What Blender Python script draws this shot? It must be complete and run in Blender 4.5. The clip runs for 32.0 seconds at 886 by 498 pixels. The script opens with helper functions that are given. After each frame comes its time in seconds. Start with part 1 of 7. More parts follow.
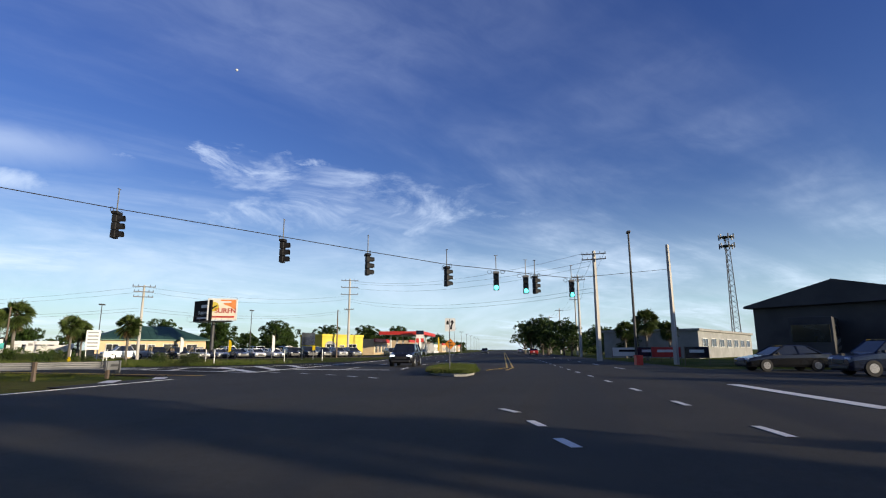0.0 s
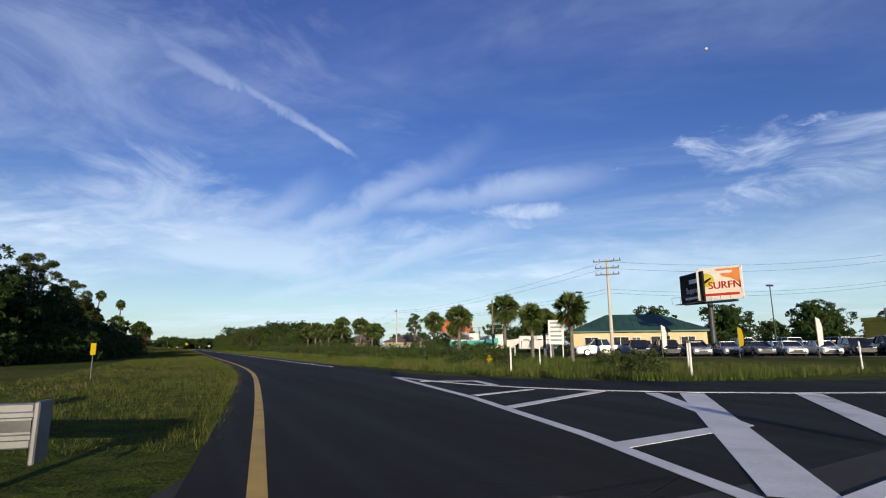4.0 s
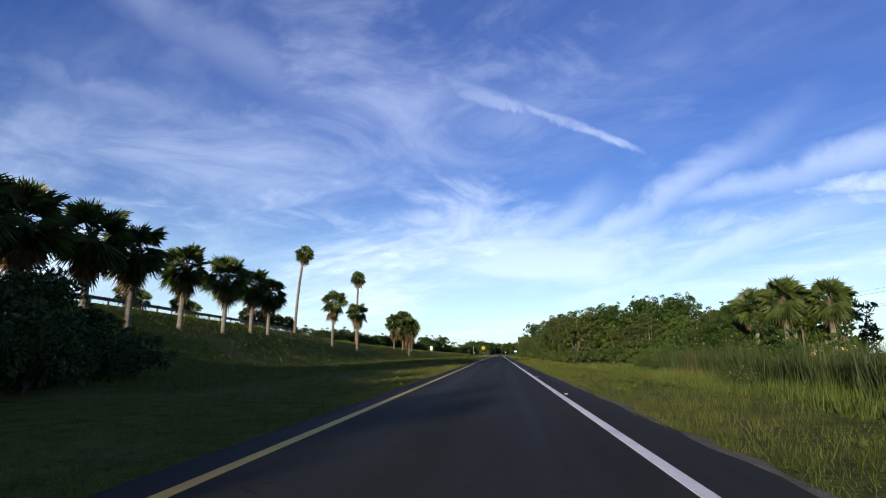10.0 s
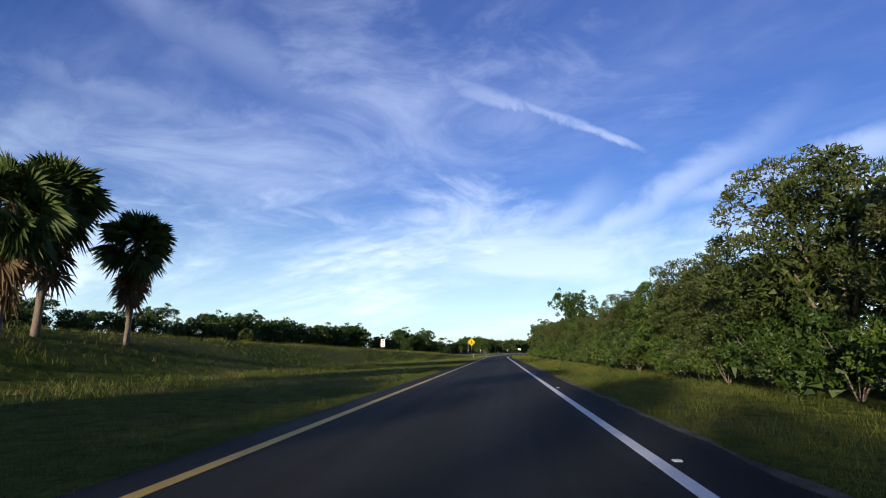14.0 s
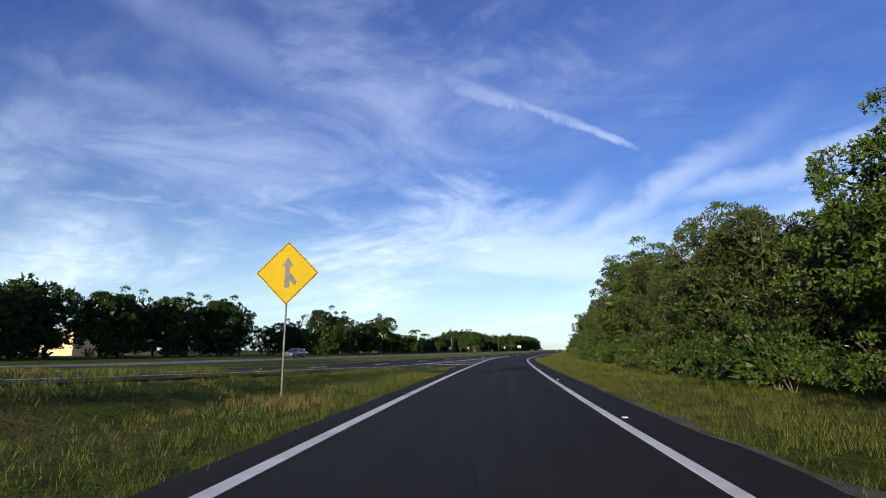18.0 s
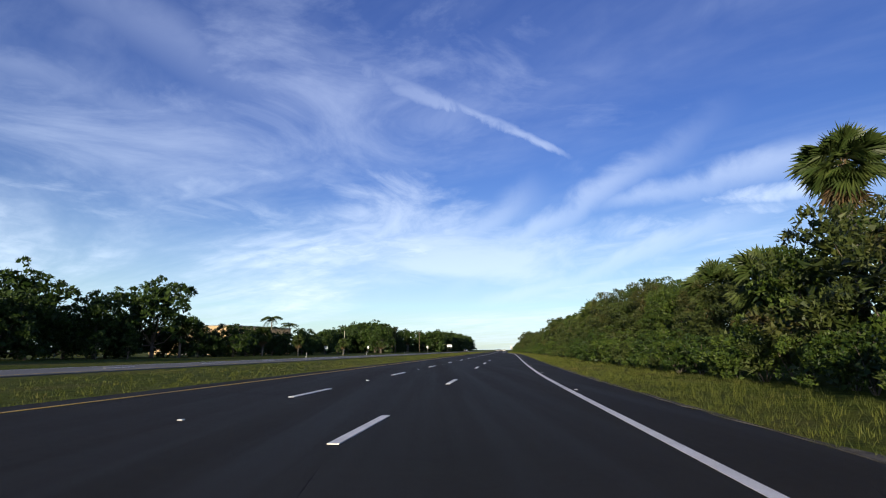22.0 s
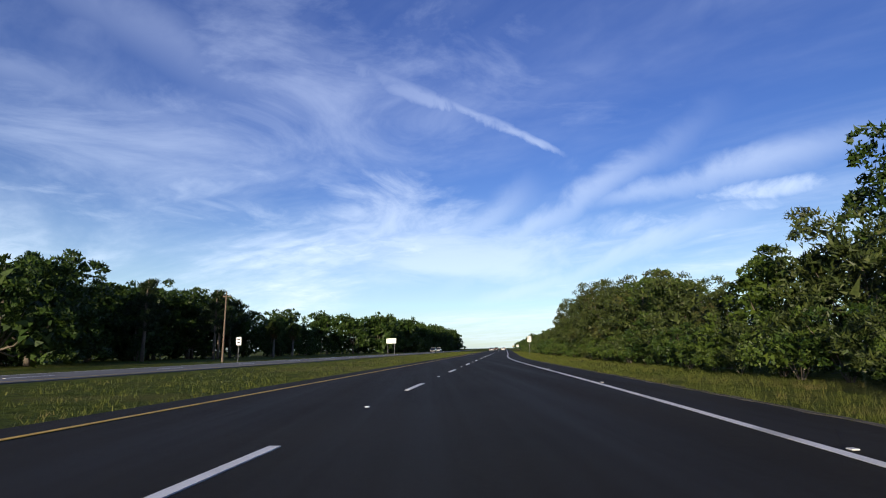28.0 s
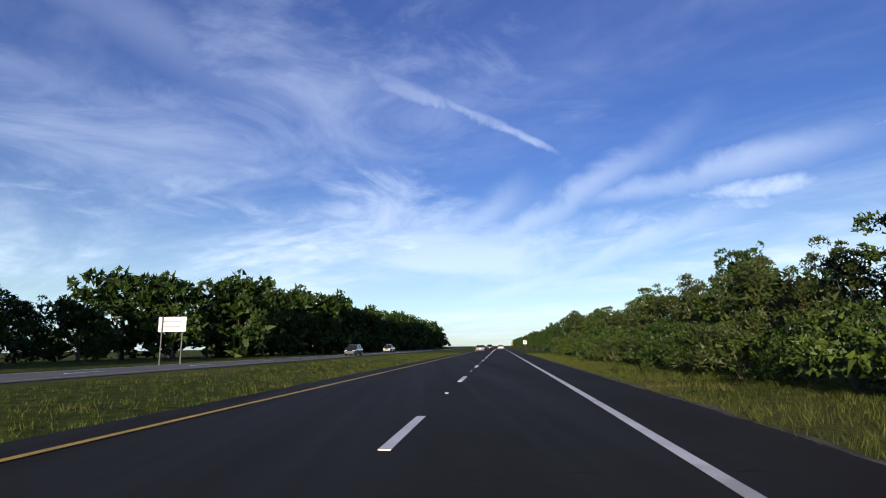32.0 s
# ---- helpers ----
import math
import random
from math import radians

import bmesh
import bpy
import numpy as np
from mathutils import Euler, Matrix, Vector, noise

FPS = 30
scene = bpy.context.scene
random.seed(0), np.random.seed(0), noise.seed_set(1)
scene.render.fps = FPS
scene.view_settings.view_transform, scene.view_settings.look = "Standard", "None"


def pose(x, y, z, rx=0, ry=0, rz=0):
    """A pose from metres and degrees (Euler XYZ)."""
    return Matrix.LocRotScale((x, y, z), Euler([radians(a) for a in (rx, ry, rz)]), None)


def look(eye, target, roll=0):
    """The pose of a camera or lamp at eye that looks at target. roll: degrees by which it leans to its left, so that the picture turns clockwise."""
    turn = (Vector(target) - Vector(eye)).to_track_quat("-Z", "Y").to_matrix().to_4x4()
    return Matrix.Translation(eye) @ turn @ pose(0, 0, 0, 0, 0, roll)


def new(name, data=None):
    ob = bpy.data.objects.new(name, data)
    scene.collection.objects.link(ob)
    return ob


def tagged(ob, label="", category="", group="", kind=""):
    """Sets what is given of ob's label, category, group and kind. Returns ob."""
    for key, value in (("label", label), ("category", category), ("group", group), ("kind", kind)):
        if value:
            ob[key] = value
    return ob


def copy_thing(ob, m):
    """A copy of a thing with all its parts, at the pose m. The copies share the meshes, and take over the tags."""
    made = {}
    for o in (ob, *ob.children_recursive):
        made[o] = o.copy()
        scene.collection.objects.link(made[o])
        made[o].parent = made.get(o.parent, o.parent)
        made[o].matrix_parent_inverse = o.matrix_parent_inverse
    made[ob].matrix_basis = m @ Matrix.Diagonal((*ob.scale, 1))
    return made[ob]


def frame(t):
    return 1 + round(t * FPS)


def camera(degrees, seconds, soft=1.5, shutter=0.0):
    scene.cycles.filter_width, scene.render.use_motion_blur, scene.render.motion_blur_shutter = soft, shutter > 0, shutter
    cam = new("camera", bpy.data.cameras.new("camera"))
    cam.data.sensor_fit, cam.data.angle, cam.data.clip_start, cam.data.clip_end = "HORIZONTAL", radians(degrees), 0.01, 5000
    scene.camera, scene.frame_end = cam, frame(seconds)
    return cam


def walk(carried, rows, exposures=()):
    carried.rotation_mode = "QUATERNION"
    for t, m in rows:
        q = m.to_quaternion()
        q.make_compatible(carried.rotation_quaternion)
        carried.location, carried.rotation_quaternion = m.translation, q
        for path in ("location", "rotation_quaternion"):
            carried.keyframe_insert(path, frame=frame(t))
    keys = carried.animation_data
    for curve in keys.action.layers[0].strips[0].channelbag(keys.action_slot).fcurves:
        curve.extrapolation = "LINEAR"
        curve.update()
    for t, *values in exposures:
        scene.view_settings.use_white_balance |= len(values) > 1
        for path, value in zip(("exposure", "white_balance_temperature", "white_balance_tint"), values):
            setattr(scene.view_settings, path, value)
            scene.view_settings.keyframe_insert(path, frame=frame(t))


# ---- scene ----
cam = camera(80.3, 32.0, soft=1.1)
PATH = [
    (0.0, pose(-27.642, -43.969, 1.250, 100.85, 0.09, -77.01)),
    (0.5, pose(-24.418, -43.436, 1.250, 100.77, 0.74, -72.81)),
    (1.0, pose(-21.223, -42.568, 1.250, 100.92, 0.78, -65.28)),
    (1.5, pose(-18.142, -41.269, 1.250, 100.94, 0.15, -57.94)),
    (2.0, pose(-15.231, -39.619, 1.250, 100.57, -0.42, -51.94)),
    (2.5, pose(-12.507, -37.703, 1.250, 100.85, -1.06, -46.65)),
    (3.0, pose(-9.987, -35.552, 1.250, 100.98, -0.61, -41.05)),
    (3.5, pose(-7.636, -33.058, 1.250, 100.67, 0.13, -34.19)),
    (4.0, pose(-5.332, -29.786, 1.250, 100.46, 0.49, -24.94)),
    (4.5, pose(-3.286, -25.458, 1.250, 101.50, 0.53, -15.20)),
    (5.0, pose(-1.666, -20.230, 1.250, 101.46, 0.43, -8.12)),
    (5.5, pose(-0.580, -14.197, 1.250, 101.36, 0.21, -1.38)),
    (6.0, pose(-0.080, -7.426, 1.250, 101.23, -0.02, 3.66)),
    (6.5, pose(0.000, 0.000, 1.250, 101.11, -0.12, 5.65)),
    (7.0, pose(0.006, 8.020, 1.250, 101.00, 0.03, 5.43)),
    (7.5, pose(0.050, 16.604, 1.250, 101.10, 0.15, 5.19)),
    (8.0, pose(0.146, 25.709, 1.250, 101.27, 0.14, 4.86)),
    (8.5, pose(0.239, 35.288, 1.250, 101.05, 0.28, 5.34)),
    (9.0, pose(0.185, 45.306, 1.250, 101.09, 0.37, 6.46)),
    (9.5, pose(-0.014, 55.713, 1.250, 101.21, 0.23, 6.84)),
    (10.0, pose(-0.237, 66.444, 1.250, 101.26, 0.08, 6.72)),
    (10.5, pose(-0.445, 77.441, 1.250, 101.12, -0.03, 6.65)),
    (11.0, pose(-0.635, 88.688, 1.250, 101.00, 0.03, 6.46)),
    (11.5, pose(-0.786, 100.205, 1.250, 100.90, 0.12, 6.24)),
    (12.0, pose(-0.898, 112.007, 1.250, 100.81, 0.03, 6.08)),
    (12.5, pose(-1.000, 124.089, 1.250, 100.98, -0.05, 6.09)),
    (13.0, pose(-1.096, 136.441, 1.250, 100.97, 0.06, 6.00)),
    (13.5, pose(-1.215, 149.084, 1.250, 101.05, 0.11, 6.34)),
    (14.0, pose(-1.440, 161.997, 1.250, 101.09, 0.15, 6.80)),
    (14.5, pose(-1.708, 175.101, 1.250, 100.93, 0.12, 6.73)),
    (15.0, pose(-1.963, 188.288, 1.250, 100.87, 0.11, 6.69)),
    (15.5, pose(-2.210, 201.527, 1.250, 100.81, 0.11, 6.65)),
    (16.0, pose(-2.448, 214.808, 1.250, 100.77, 0.11, 6.61)),
    (16.5, pose(-2.678, 228.118, 1.250, 100.73, 0.11, 6.57)),
    (17.0, pose(-2.897, 241.444, 1.250, 100.71, 0.10, 6.51)),
    (17.5, pose(-3.101, 254.766, 1.250, 100.70, 0.10, 6.44)),
    (18.0, pose(-3.271, 268.058, 1.250, 100.86, 0.11, 6.18)),
    (18.5, pose(-3.350, 281.298, 1.250, 100.83, 0.26, 5.67)),
    (19.0, pose(-3.300, 294.451, 1.250, 100.79, 0.34, 5.08)),
    (19.5, pose(-3.107, 307.427, 1.250, 101.01, 0.41, 4.37)),
    (20.0, pose(-2.723, 320.244, 1.250, 100.90, 0.45, 3.36)),
    (20.5, pose(-2.102, 333.024, 1.250, 100.72, 0.27, 2.27)),
    (21.0, pose(-1.232, 345.813, 1.250, 100.84, 0.39, 1.14)),
    (21.5, pose(-0.094, 358.617, 1.250, 100.86, 0.27, -0.11)),
    (22.0, pose(1.308, 371.429, 1.250, 100.87, 0.15, -1.05)),
    (22.5, pose(2.842, 384.248, 1.250, 100.84, 0.26, -1.37)),
    (23.0, pose(4.451, 397.072, 1.250, 100.64, 0.58, -1.72)),
    (23.5, pose(6.123, 409.900, 1.250, 100.77, 0.13, -1.89)),
    (24.0, pose(7.807, 422.744, 1.250, 100.92, -0.20, -1.83)),
    (24.5, pose(9.476, 435.633, 1.250, 100.80, -0.25, -1.70)),
    (25.0, pose(11.118, 448.639, 1.250, 100.65, -0.26, -1.50)),
    (25.5, pose(12.745, 461.787, 1.250, 100.47, -0.25, -1.42)),
    (26.0, pose(14.371, 475.035, 1.250, 100.49, -0.19, -1.37)),
    (26.5, pose(15.988, 488.300, 1.250, 100.54, -0.08, -1.32)),
    (27.0, pose(17.592, 501.546, 1.250, 100.61, 0.08, -1.29)),
    (27.5, pose(19.185, 514.754, 1.250, 100.68, 0.27, -1.27)),
    (28.0, pose(20.781, 527.906, 1.250, 100.76, 0.75, -1.38)),
    (28.5, pose(22.387, 540.949, 1.250, 100.82, 0.39, -1.45)),
    (29.0, pose(23.958, 553.716, 1.250, 100.68, 0.21, -1.35)),
    (29.5, pose(25.435, 566.100, 1.250, 100.73, 0.14, -1.09)),
    (30.0, pose(26.867, 578.087, 1.250, 100.70, 0.03, -1.39)),
    (30.5, pose(28.337, 589.740, 1.250, 100.74, -0.14, -1.74)),
    (31.0, pose(29.801, 601.097, 1.250, 100.76, 0.23, -1.76)),
    (31.5, pose(31.238, 612.169, 1.250, 100.76, 0.45, -1.84)),
    (32.0, pose(32.666, 622.955, 1.250, 100.51, 0.78, -2.06)),
]
EXPO = 0.56
walk(cam, PATH, exposures=[(0.0, EXPO - 0.10), (3.0, EXPO - 0.24), (4.5, EXPO - 0.24), (7.0, EXPO + 0.05), (9.0, EXPO + 0.14), (14.5, EXPO + 0.14), (18.0, EXPO + 0.08), (22.0, EXPO), (32.0, EXPO)])

# ---- light ----
SUN_AZ, SUN_EL = 198.5, 9.0     # degrees clockwise from +Y, degrees above the horizon
sun = new("sun", bpy.data.lights.new("sun", "SUN"))
sun.data.energy, sun.data.angle, sun.data.color = 4.9, radians(0.55), (1.0, 0.86, 0.66)
_a, _e = radians(SUN_AZ), radians(SUN_EL)
TO_SUN = Vector((math.sin(_a) * math.cos(_e), math.cos(_a) * math.cos(_e), math.sin(_e)))
sun.matrix_world = look(TO_SUN * 50, (0, 0, 0))


class Nodes:
    """Small helper to write node trees as expressions."""

    def __init__(self, tree):
        self.t = tree
        tree.nodes.clear()

    def n(self, kind, **sets):
        nd = self.t.nodes.new(kind)
        if "operation" in sets:
            nd.operation = sets["operation"]
        if "use_clamp" in sets:
            nd.use_clamp = sets["use_clamp"]
        if "interpolation_type" in sets:
            nd.interpolation_type = sets["interpolation_type"]
        if "data_type" in sets:
            nd.data_type, nd.blend_type = sets["data_type"], sets["blend_type"]
        if "sky_type" in sets:
            nd.sky_type, nd.sun_disc = sets["sky_type"], sets["sun_disc"]
        return nd

    def put(self, sock, val):
        if isinstance(val, bpy.types.NodeSocket):
            self.t.links.new(val, sock)
        elif val is not None:
            sock.default_value = val

    def math(self, op, a, b=None, c=None, clamp=False):
        nd = self.n("ShaderNodeMath", operation=op, use_clamp=clamp)
        for sock, val in zip(nd.inputs, (a, b, c)):
            self.put(sock, val)
        return nd.outputs[0]

    def vec(self, op, a, b=None, out=0):
        nd = self.n("ShaderNodeVectorMath", operation=op)
        self.put(nd.inputs[0], a)
        if b is not None:
            self.put(nd.inputs[1], b)
        return nd.outputs[out]

    def noise(self, v, scale, detail=4.0, rough=0.55, distort=0.0):
        nd = self.n("ShaderNodeTexNoise")
        self.put(nd.inputs["Vector"], v)
        nd.inputs["Scale"].default_value, nd.inputs["Detail"].default_value = scale, detail
        nd.inputs["Roughness"].default_value, nd.inputs["Distortion"].default_value = rough, distort
        return nd.outputs["Fac"]

    def ramp(self, f, lo, hi, a=0.0, b=1.0, smooth=True):
        nd = self.n("ShaderNodeMapRange", interpolation_type="SMOOTHSTEP" if smooth else "LINEAR")
        for sock, val in zip(nd.inputs, (f, lo, hi, a, b)):
            self.put(sock, val)
        return nd.outputs[0]

    def mix(self, f, a, b, blend="MIX"):
        nd = self.n("ShaderNodeMix", data_type="RGBA", blend_type=blend)
        self.put(nd.inputs[0], f)
        self.put(nd.inputs[6], a)
        self.put(nd.inputs[7], b)
        return nd.outputs[2]

    def scaled(self, v, s):
        nd = self.n("ShaderNodeMapping")
        self.put(nd.inputs[0], v)
        nd.inputs["Scale"].default_value = s
        return nd.outputs[0]


def az_el(az, el):
    a, e = radians(az), radians(el)
    return Vector((math.sin(a) * math.cos(e), math.cos(a) * math.cos(e), math.sin(e)))


def build_sky():
    world = bpy.data.worlds.new("sky")
    scene.world = world
    world.use_nodes = True
    g = Nodes(world.node_tree)
    sky = g.n("ShaderNodeTexSky", sky_type="NISHITA", sun_disc=False)
    sky.sun_elevation, sky.sun_rotation = radians(SUN_EL), radians(SUN_AZ)
    sky.air_density, sky.dust_density, sky.ozone_density = 1.0, 0.4, 2.5
    d = g.n("ShaderNodeTexCoord").outputs["Generated"]
    sep = g.n("ShaderNodeSeparateXYZ")
    g.put(sep.inputs[0], d)
    z = g.math("MAXIMUM", sep.outputs[2], 0.0)
    # flat cloud deck: sight line met with a plane overhead
    k = g.math("DIVIDE", 1.0, g.math("ADD", z, 0.10))
    comb = g.n("ShaderNodeCombineXYZ")
    g.put(comb.inputs[0], g.math("MULTIPLY", sep.outputs[0], k))
    g.put(comb.inputs[1], g.math("MULTIPLY", sep.outputs[1], k))
    g.put(comb.inputs[2], 0.37)
    turn = g.n("ShaderNodeMapping")
    g.put(turn.inputs[0], comb.outputs[0])
    turn.inputs["Rotation"].default_value = (0, 0, radians(38))
    deck = turn.outputs[0]
    streaks = g.noise(g.scaled(deck, (0.42, 1.25, 1.0)), 0.9, 7.0, 0.58, 0.45)
    ripple = g.noise(g.scaled(deck, (0.8, 1.0, 1.0)), 5.5, 5.0, 0.6, 0.6)
    veil = g.noise(deck, 0.36, 5.0, 0.6, 0.4)
    low = g.ramp(z, 0.0, 0.45, 1.0, 0.0)
    cloud = g.math("MULTIPLY", g.ramp(streaks, 0.38, 0.76), g.ramp(veil, 0.30, 0.62))
    cloud = g.math("MULTIPLY", cloud, g.math("MULTIPLY_ADD", low, 0.85, 0.34))
    cloud = g.math("MULTIPLY", cloud, g.ramp(ripple, 0.25, 0.7, 0.55, 1.15))

    def blob(az, el, wide, high, puffs, scale, lo, hi):
        # a bank of cloud about one heading, ragged by noise
        c = az_el(az, el)
        side = Vector((c.y, -c.x, 0)).normalized()
        up = side.cross(c)
        u = g.math("DIVIDE", g.vec("DOT_PRODUCT", d, tuple(side), out=1), wide)
        v = g.math("DIVIDE", g.vec("DOT_PRODUCT", d, tuple(up), out=1), high)
        r = g.math("ADD", g.math("MULTIPLY", u, u), g.math("MULTIPLY", v, v))
        front = g.ramp(g.vec("DOT_PRODUCT", d, tuple(c), out=1), 0.2, 0.5)
        f = g.noise(g.scaled(d, (1, 1, 2.6)), scale, 8.0, 0.62, 0.7)
        body = g.ramp(g.math("ADD", f, g.math("MULTIPLY", r, -0.33)), lo, hi)
        return g.math("MULTIPLY", g.math("MULTIPLY", body, front), puffs)

    for spec in ((66, 15.4, 0.42, 0.085, 0.82, 5.2, 0.28, 0.66), (57, 19.0, 0.16, 0.040, 0.8, 9.0, 0.34, 0.6),
                 (33, 14.3, 0.15, 0.026, 0.75, 6.0, 0.30, 0.62), (44.2, 17.8, 0.050, 0.014, 0.7, 16.0, 0.34, 0.80),
                 (60, 7.0, 0.8, 0.13, 0.62, 3.0, 0.22, 0.66), (6, 10.5, 0.40, 0.085, 0.62, 3.5, 0.24, 0.64),
                 (-28, 21.0, 0.34, 0.16, 0.50, 3.0, 0.16, 0.72), (-26, 14.0, 0.36, 0.05, 0.45, 5.0, 0.28, 0.64),
                 (31, 13.0, 0.10, 0.020, 0.6, 6.0, 0.3, 0.6), (-6, 13.0, 0.24, 0.13, 0.66, 5.0, 0.24, 0.72), (-10, 28.0, 0.46, 0.22, 0.52, 3.0, 0.14, 0.74), (14, 12.5, 0.34, 0.035, 0.5, 5.0, 0.3, 0.66)):
        cloud = g.math("MAXIMUM", cloud, blob(*spec))

    def ribbon(a0, e0, a1, e1, wide, strength, scale):
        # a soft ray of high cloud along a great circle
        p, q = az_el(a0, e0), az_el(a1, e1)
        nrm = p.cross(q).normalized()
        fwd = (q - p * p.dot(q)).normalized()
        t = g.math("ARCTAN2", g.vec("DOT_PRODUCT", d, tuple(fwd), out=1), g.vec("DOT_PRODUCT", d, tuple(p), out=1))
        span = p.angle(q)
        f = g.noise(d, scale, 6.0, 0.6, 0.5)
        o = g.math("ABSOLUTE", g.math("ADD", g.vec("DOT_PRODUCT", d, tuple(nrm), out=1), g.math("MULTIPLY_ADD", f, 0.09, -0.045)))
        w = g.ramp(t, 0.0, span, wide * 0.5, wide, False)
        body = g.ramp(g.math("DIVIDE", o, w), 0.0, 1.0, 1.0, 0.0)
        tips = g.math("MULTIPLY", g.ramp(t, -0.02, 0.12), g.ramp(t, span * 0.6, span * 1.15, 1.0, 0.0))
        return g.math("MULTIPLY", g.math("MULTIPLY", body, tips), g.ramp(f, 0.25, 0.7, strength * 0.45, strength))

    for spec in ((1, 6, 30, 22, 0.050, 0.50, 7.0), (4, 4.5, 36, 13.5, 0.040, 0.55, 6.0), (16, 15.0, 44, 17.0, 0.050, 0.55, 5.0), (-2, 8, 12, 17, 0.06, 0.45, 7.0), (-46, 33, -12, 24, 0.11, 0.30, 6.0), (-50, 24, -16, 20, 0.07, 0.30, 7.0)):
        cloud = g.math("MAXIMUM", cloud, ribbon(*spec))
    # condensation trail: a band along a great circle, sharp at its lower end, frayed at the other
    a, b = az_el(15.8, 20.1), az_el(-19.0, 31.6)
    axis = a.cross(b).normalized()
    along = (b - a * a.dot(b)).normalized()
    s = g.math("ARCTAN2", g.vec("DOT_PRODUCT", d, tuple(along), out=1), g.vec("DOT_PRODUCT", d, tuple(a), out=1))
    fray = g.noise(d, 16.0, 6.0, 0.6, 0.5)
    off = g.math("ABSOLUTE", g.math("ADD", g.vec("DOT_PRODUCT", d, tuple(axis), out=1), g.math("MULTIPLY_ADD", fray, 0.034, -0.020)))
    half = g.ramp(s, 0.0, 0.6, 0.0065, 0.042, False)
    trail = g.ramp(g.math("DIVIDE", off, half), 0.15, 1.0, 1.0, 0.0)
    ends = g.math("MULTIPLY", g.ramp(s, -0.01, 0.06), g.ramp(s, 0.10, 0.75, 1.0, 0.0))
    trail = g.math("MULTIPLY", g.math("MULTIPLY", trail, ends), g.ramp(fray, 0.25, 0.6, 0.16, 0.52))
    cloud = g.math("MAXIMUM", cloud, trail)
    haze = g.math("MULTIPLY", g.ramp(z, 0.0, 0.30, 1.0, 0.0), 0.50)
    tone = g.n("ShaderNodeHueSaturation")
    tone.inputs["Hue"].default_value, tone.inputs["Saturation"].default_value, tone.inputs["Value"].default_value = 0.532, 1.24, 1.42
    g.put(tone.inputs["Color"], sky.outputs[0])
    base = g.mix(haze, tone.outputs[0], (5.6, 7.6, 10.0, 1))
    white = g.mix(g.ramp(z, 0.0, 0.5), (7.5, 9.0, 10.6, 1), (5.4, 6.4, 9.0, 1))
    colour = g.mix(cloud, base, white)
    bg = g.n("ShaderNodeBackground")
    g.put(bg.inputs[0], colour)
    bg.inputs[1].default_value = 0.082
    out = g.n("ShaderNodeOutputWorld")
    g.put(out.inputs[0], bg.outputs[0])


build_sky()


# ---- materials ----
def material(name, a, b, scale=3.0, fine=40.0, rough=0.7, metal=0.0, bump=0.2, spread=0.0, island=0.0, spec=0.4, stretch=(1, 1, 1), coat=0.0, third=None, emit=None):
    """Two tones mixed by broad and fine noise, with a fine relief. spread, island: how far single objects or pieces vary."""
    m = bpy.data.materials.new(name)
    m.use_nodes = True
    g = Nodes(m.node_tree)
    v = g.scaled(g.n("ShaderNodeTexCoord").outputs["Object"], stretch)
    broad, grain = g.noise(v, scale, 5.0, 0.6, 0.3), g.noise(v, fine, 4.0, 0.65)
    f = g.ramp(g.math("ADD", g.math("MULTIPLY", broad, 0.6), g.math("MULTIPLY", grain, 0.4)), 0.34, 0.66)
    col = g.mix(f, (*a, 1), (*b, 1))
    if third:
        col = g.mix(g.ramp(g.noise(v, scale * 0.31, 4.0, 0.6, 0.6), 0.55, 0.7), col, (*third, 1))
    if spread or island:
        hsv = g.n("ShaderNodeHueSaturation")
        r = g.n("ShaderNodeObjectInfo").outputs["Random"] if spread else g.n("ShaderNodeNewGeometry").outputs["Random Per Island"]
        w = spread or island
        g.put(hsv.inputs["Value"], g.ramp(r, 0, 1, 1 - w, 1 + w, False))
        g.put(hsv.inputs["Hue"], g.ramp(r, 0, 1, 0.5 + w * 0.05, 0.5 - w * 0.05, False))
        g.put(hsv.inputs["Color"], col)
        col = hsv.outputs[0]
    bs = g.n("ShaderNodeBsdfPrincipled")
    g.put(bs.inputs["Base Color"], col)
    g.put(bs.inputs["Roughness"], g.ramp(grain, 0.2, 0.8, max(rough - 0.1, 0.02), min(rough + 0.1, 1.0), False))
    bs.inputs["Metallic"].default_value = metal
    bs.inputs["Specular IOR Level"].default_value = spec
    bs.inputs["Coat Weight"].default_value = coat
    if emit:
        bs.inputs["Emission Color"].default_value, bs.inputs["Emission Strength"].default_value = (*emit[0], 1), emit[1]
    if bump:
        bp = g.n("ShaderNodeBump")
        bp.inputs["Strength"].default_value, bp.inputs["Distance"].default_value = bump, 0.02
        g.put(bp.inputs["Height"], g.math("ADD", grain, broad))
        g.put(bs.inputs["Normal"], bp.outputs[0])
    out = g.n("ShaderNodeOutputMaterial")
    g.put(out.inputs[0], bs.outputs[0])
    return m


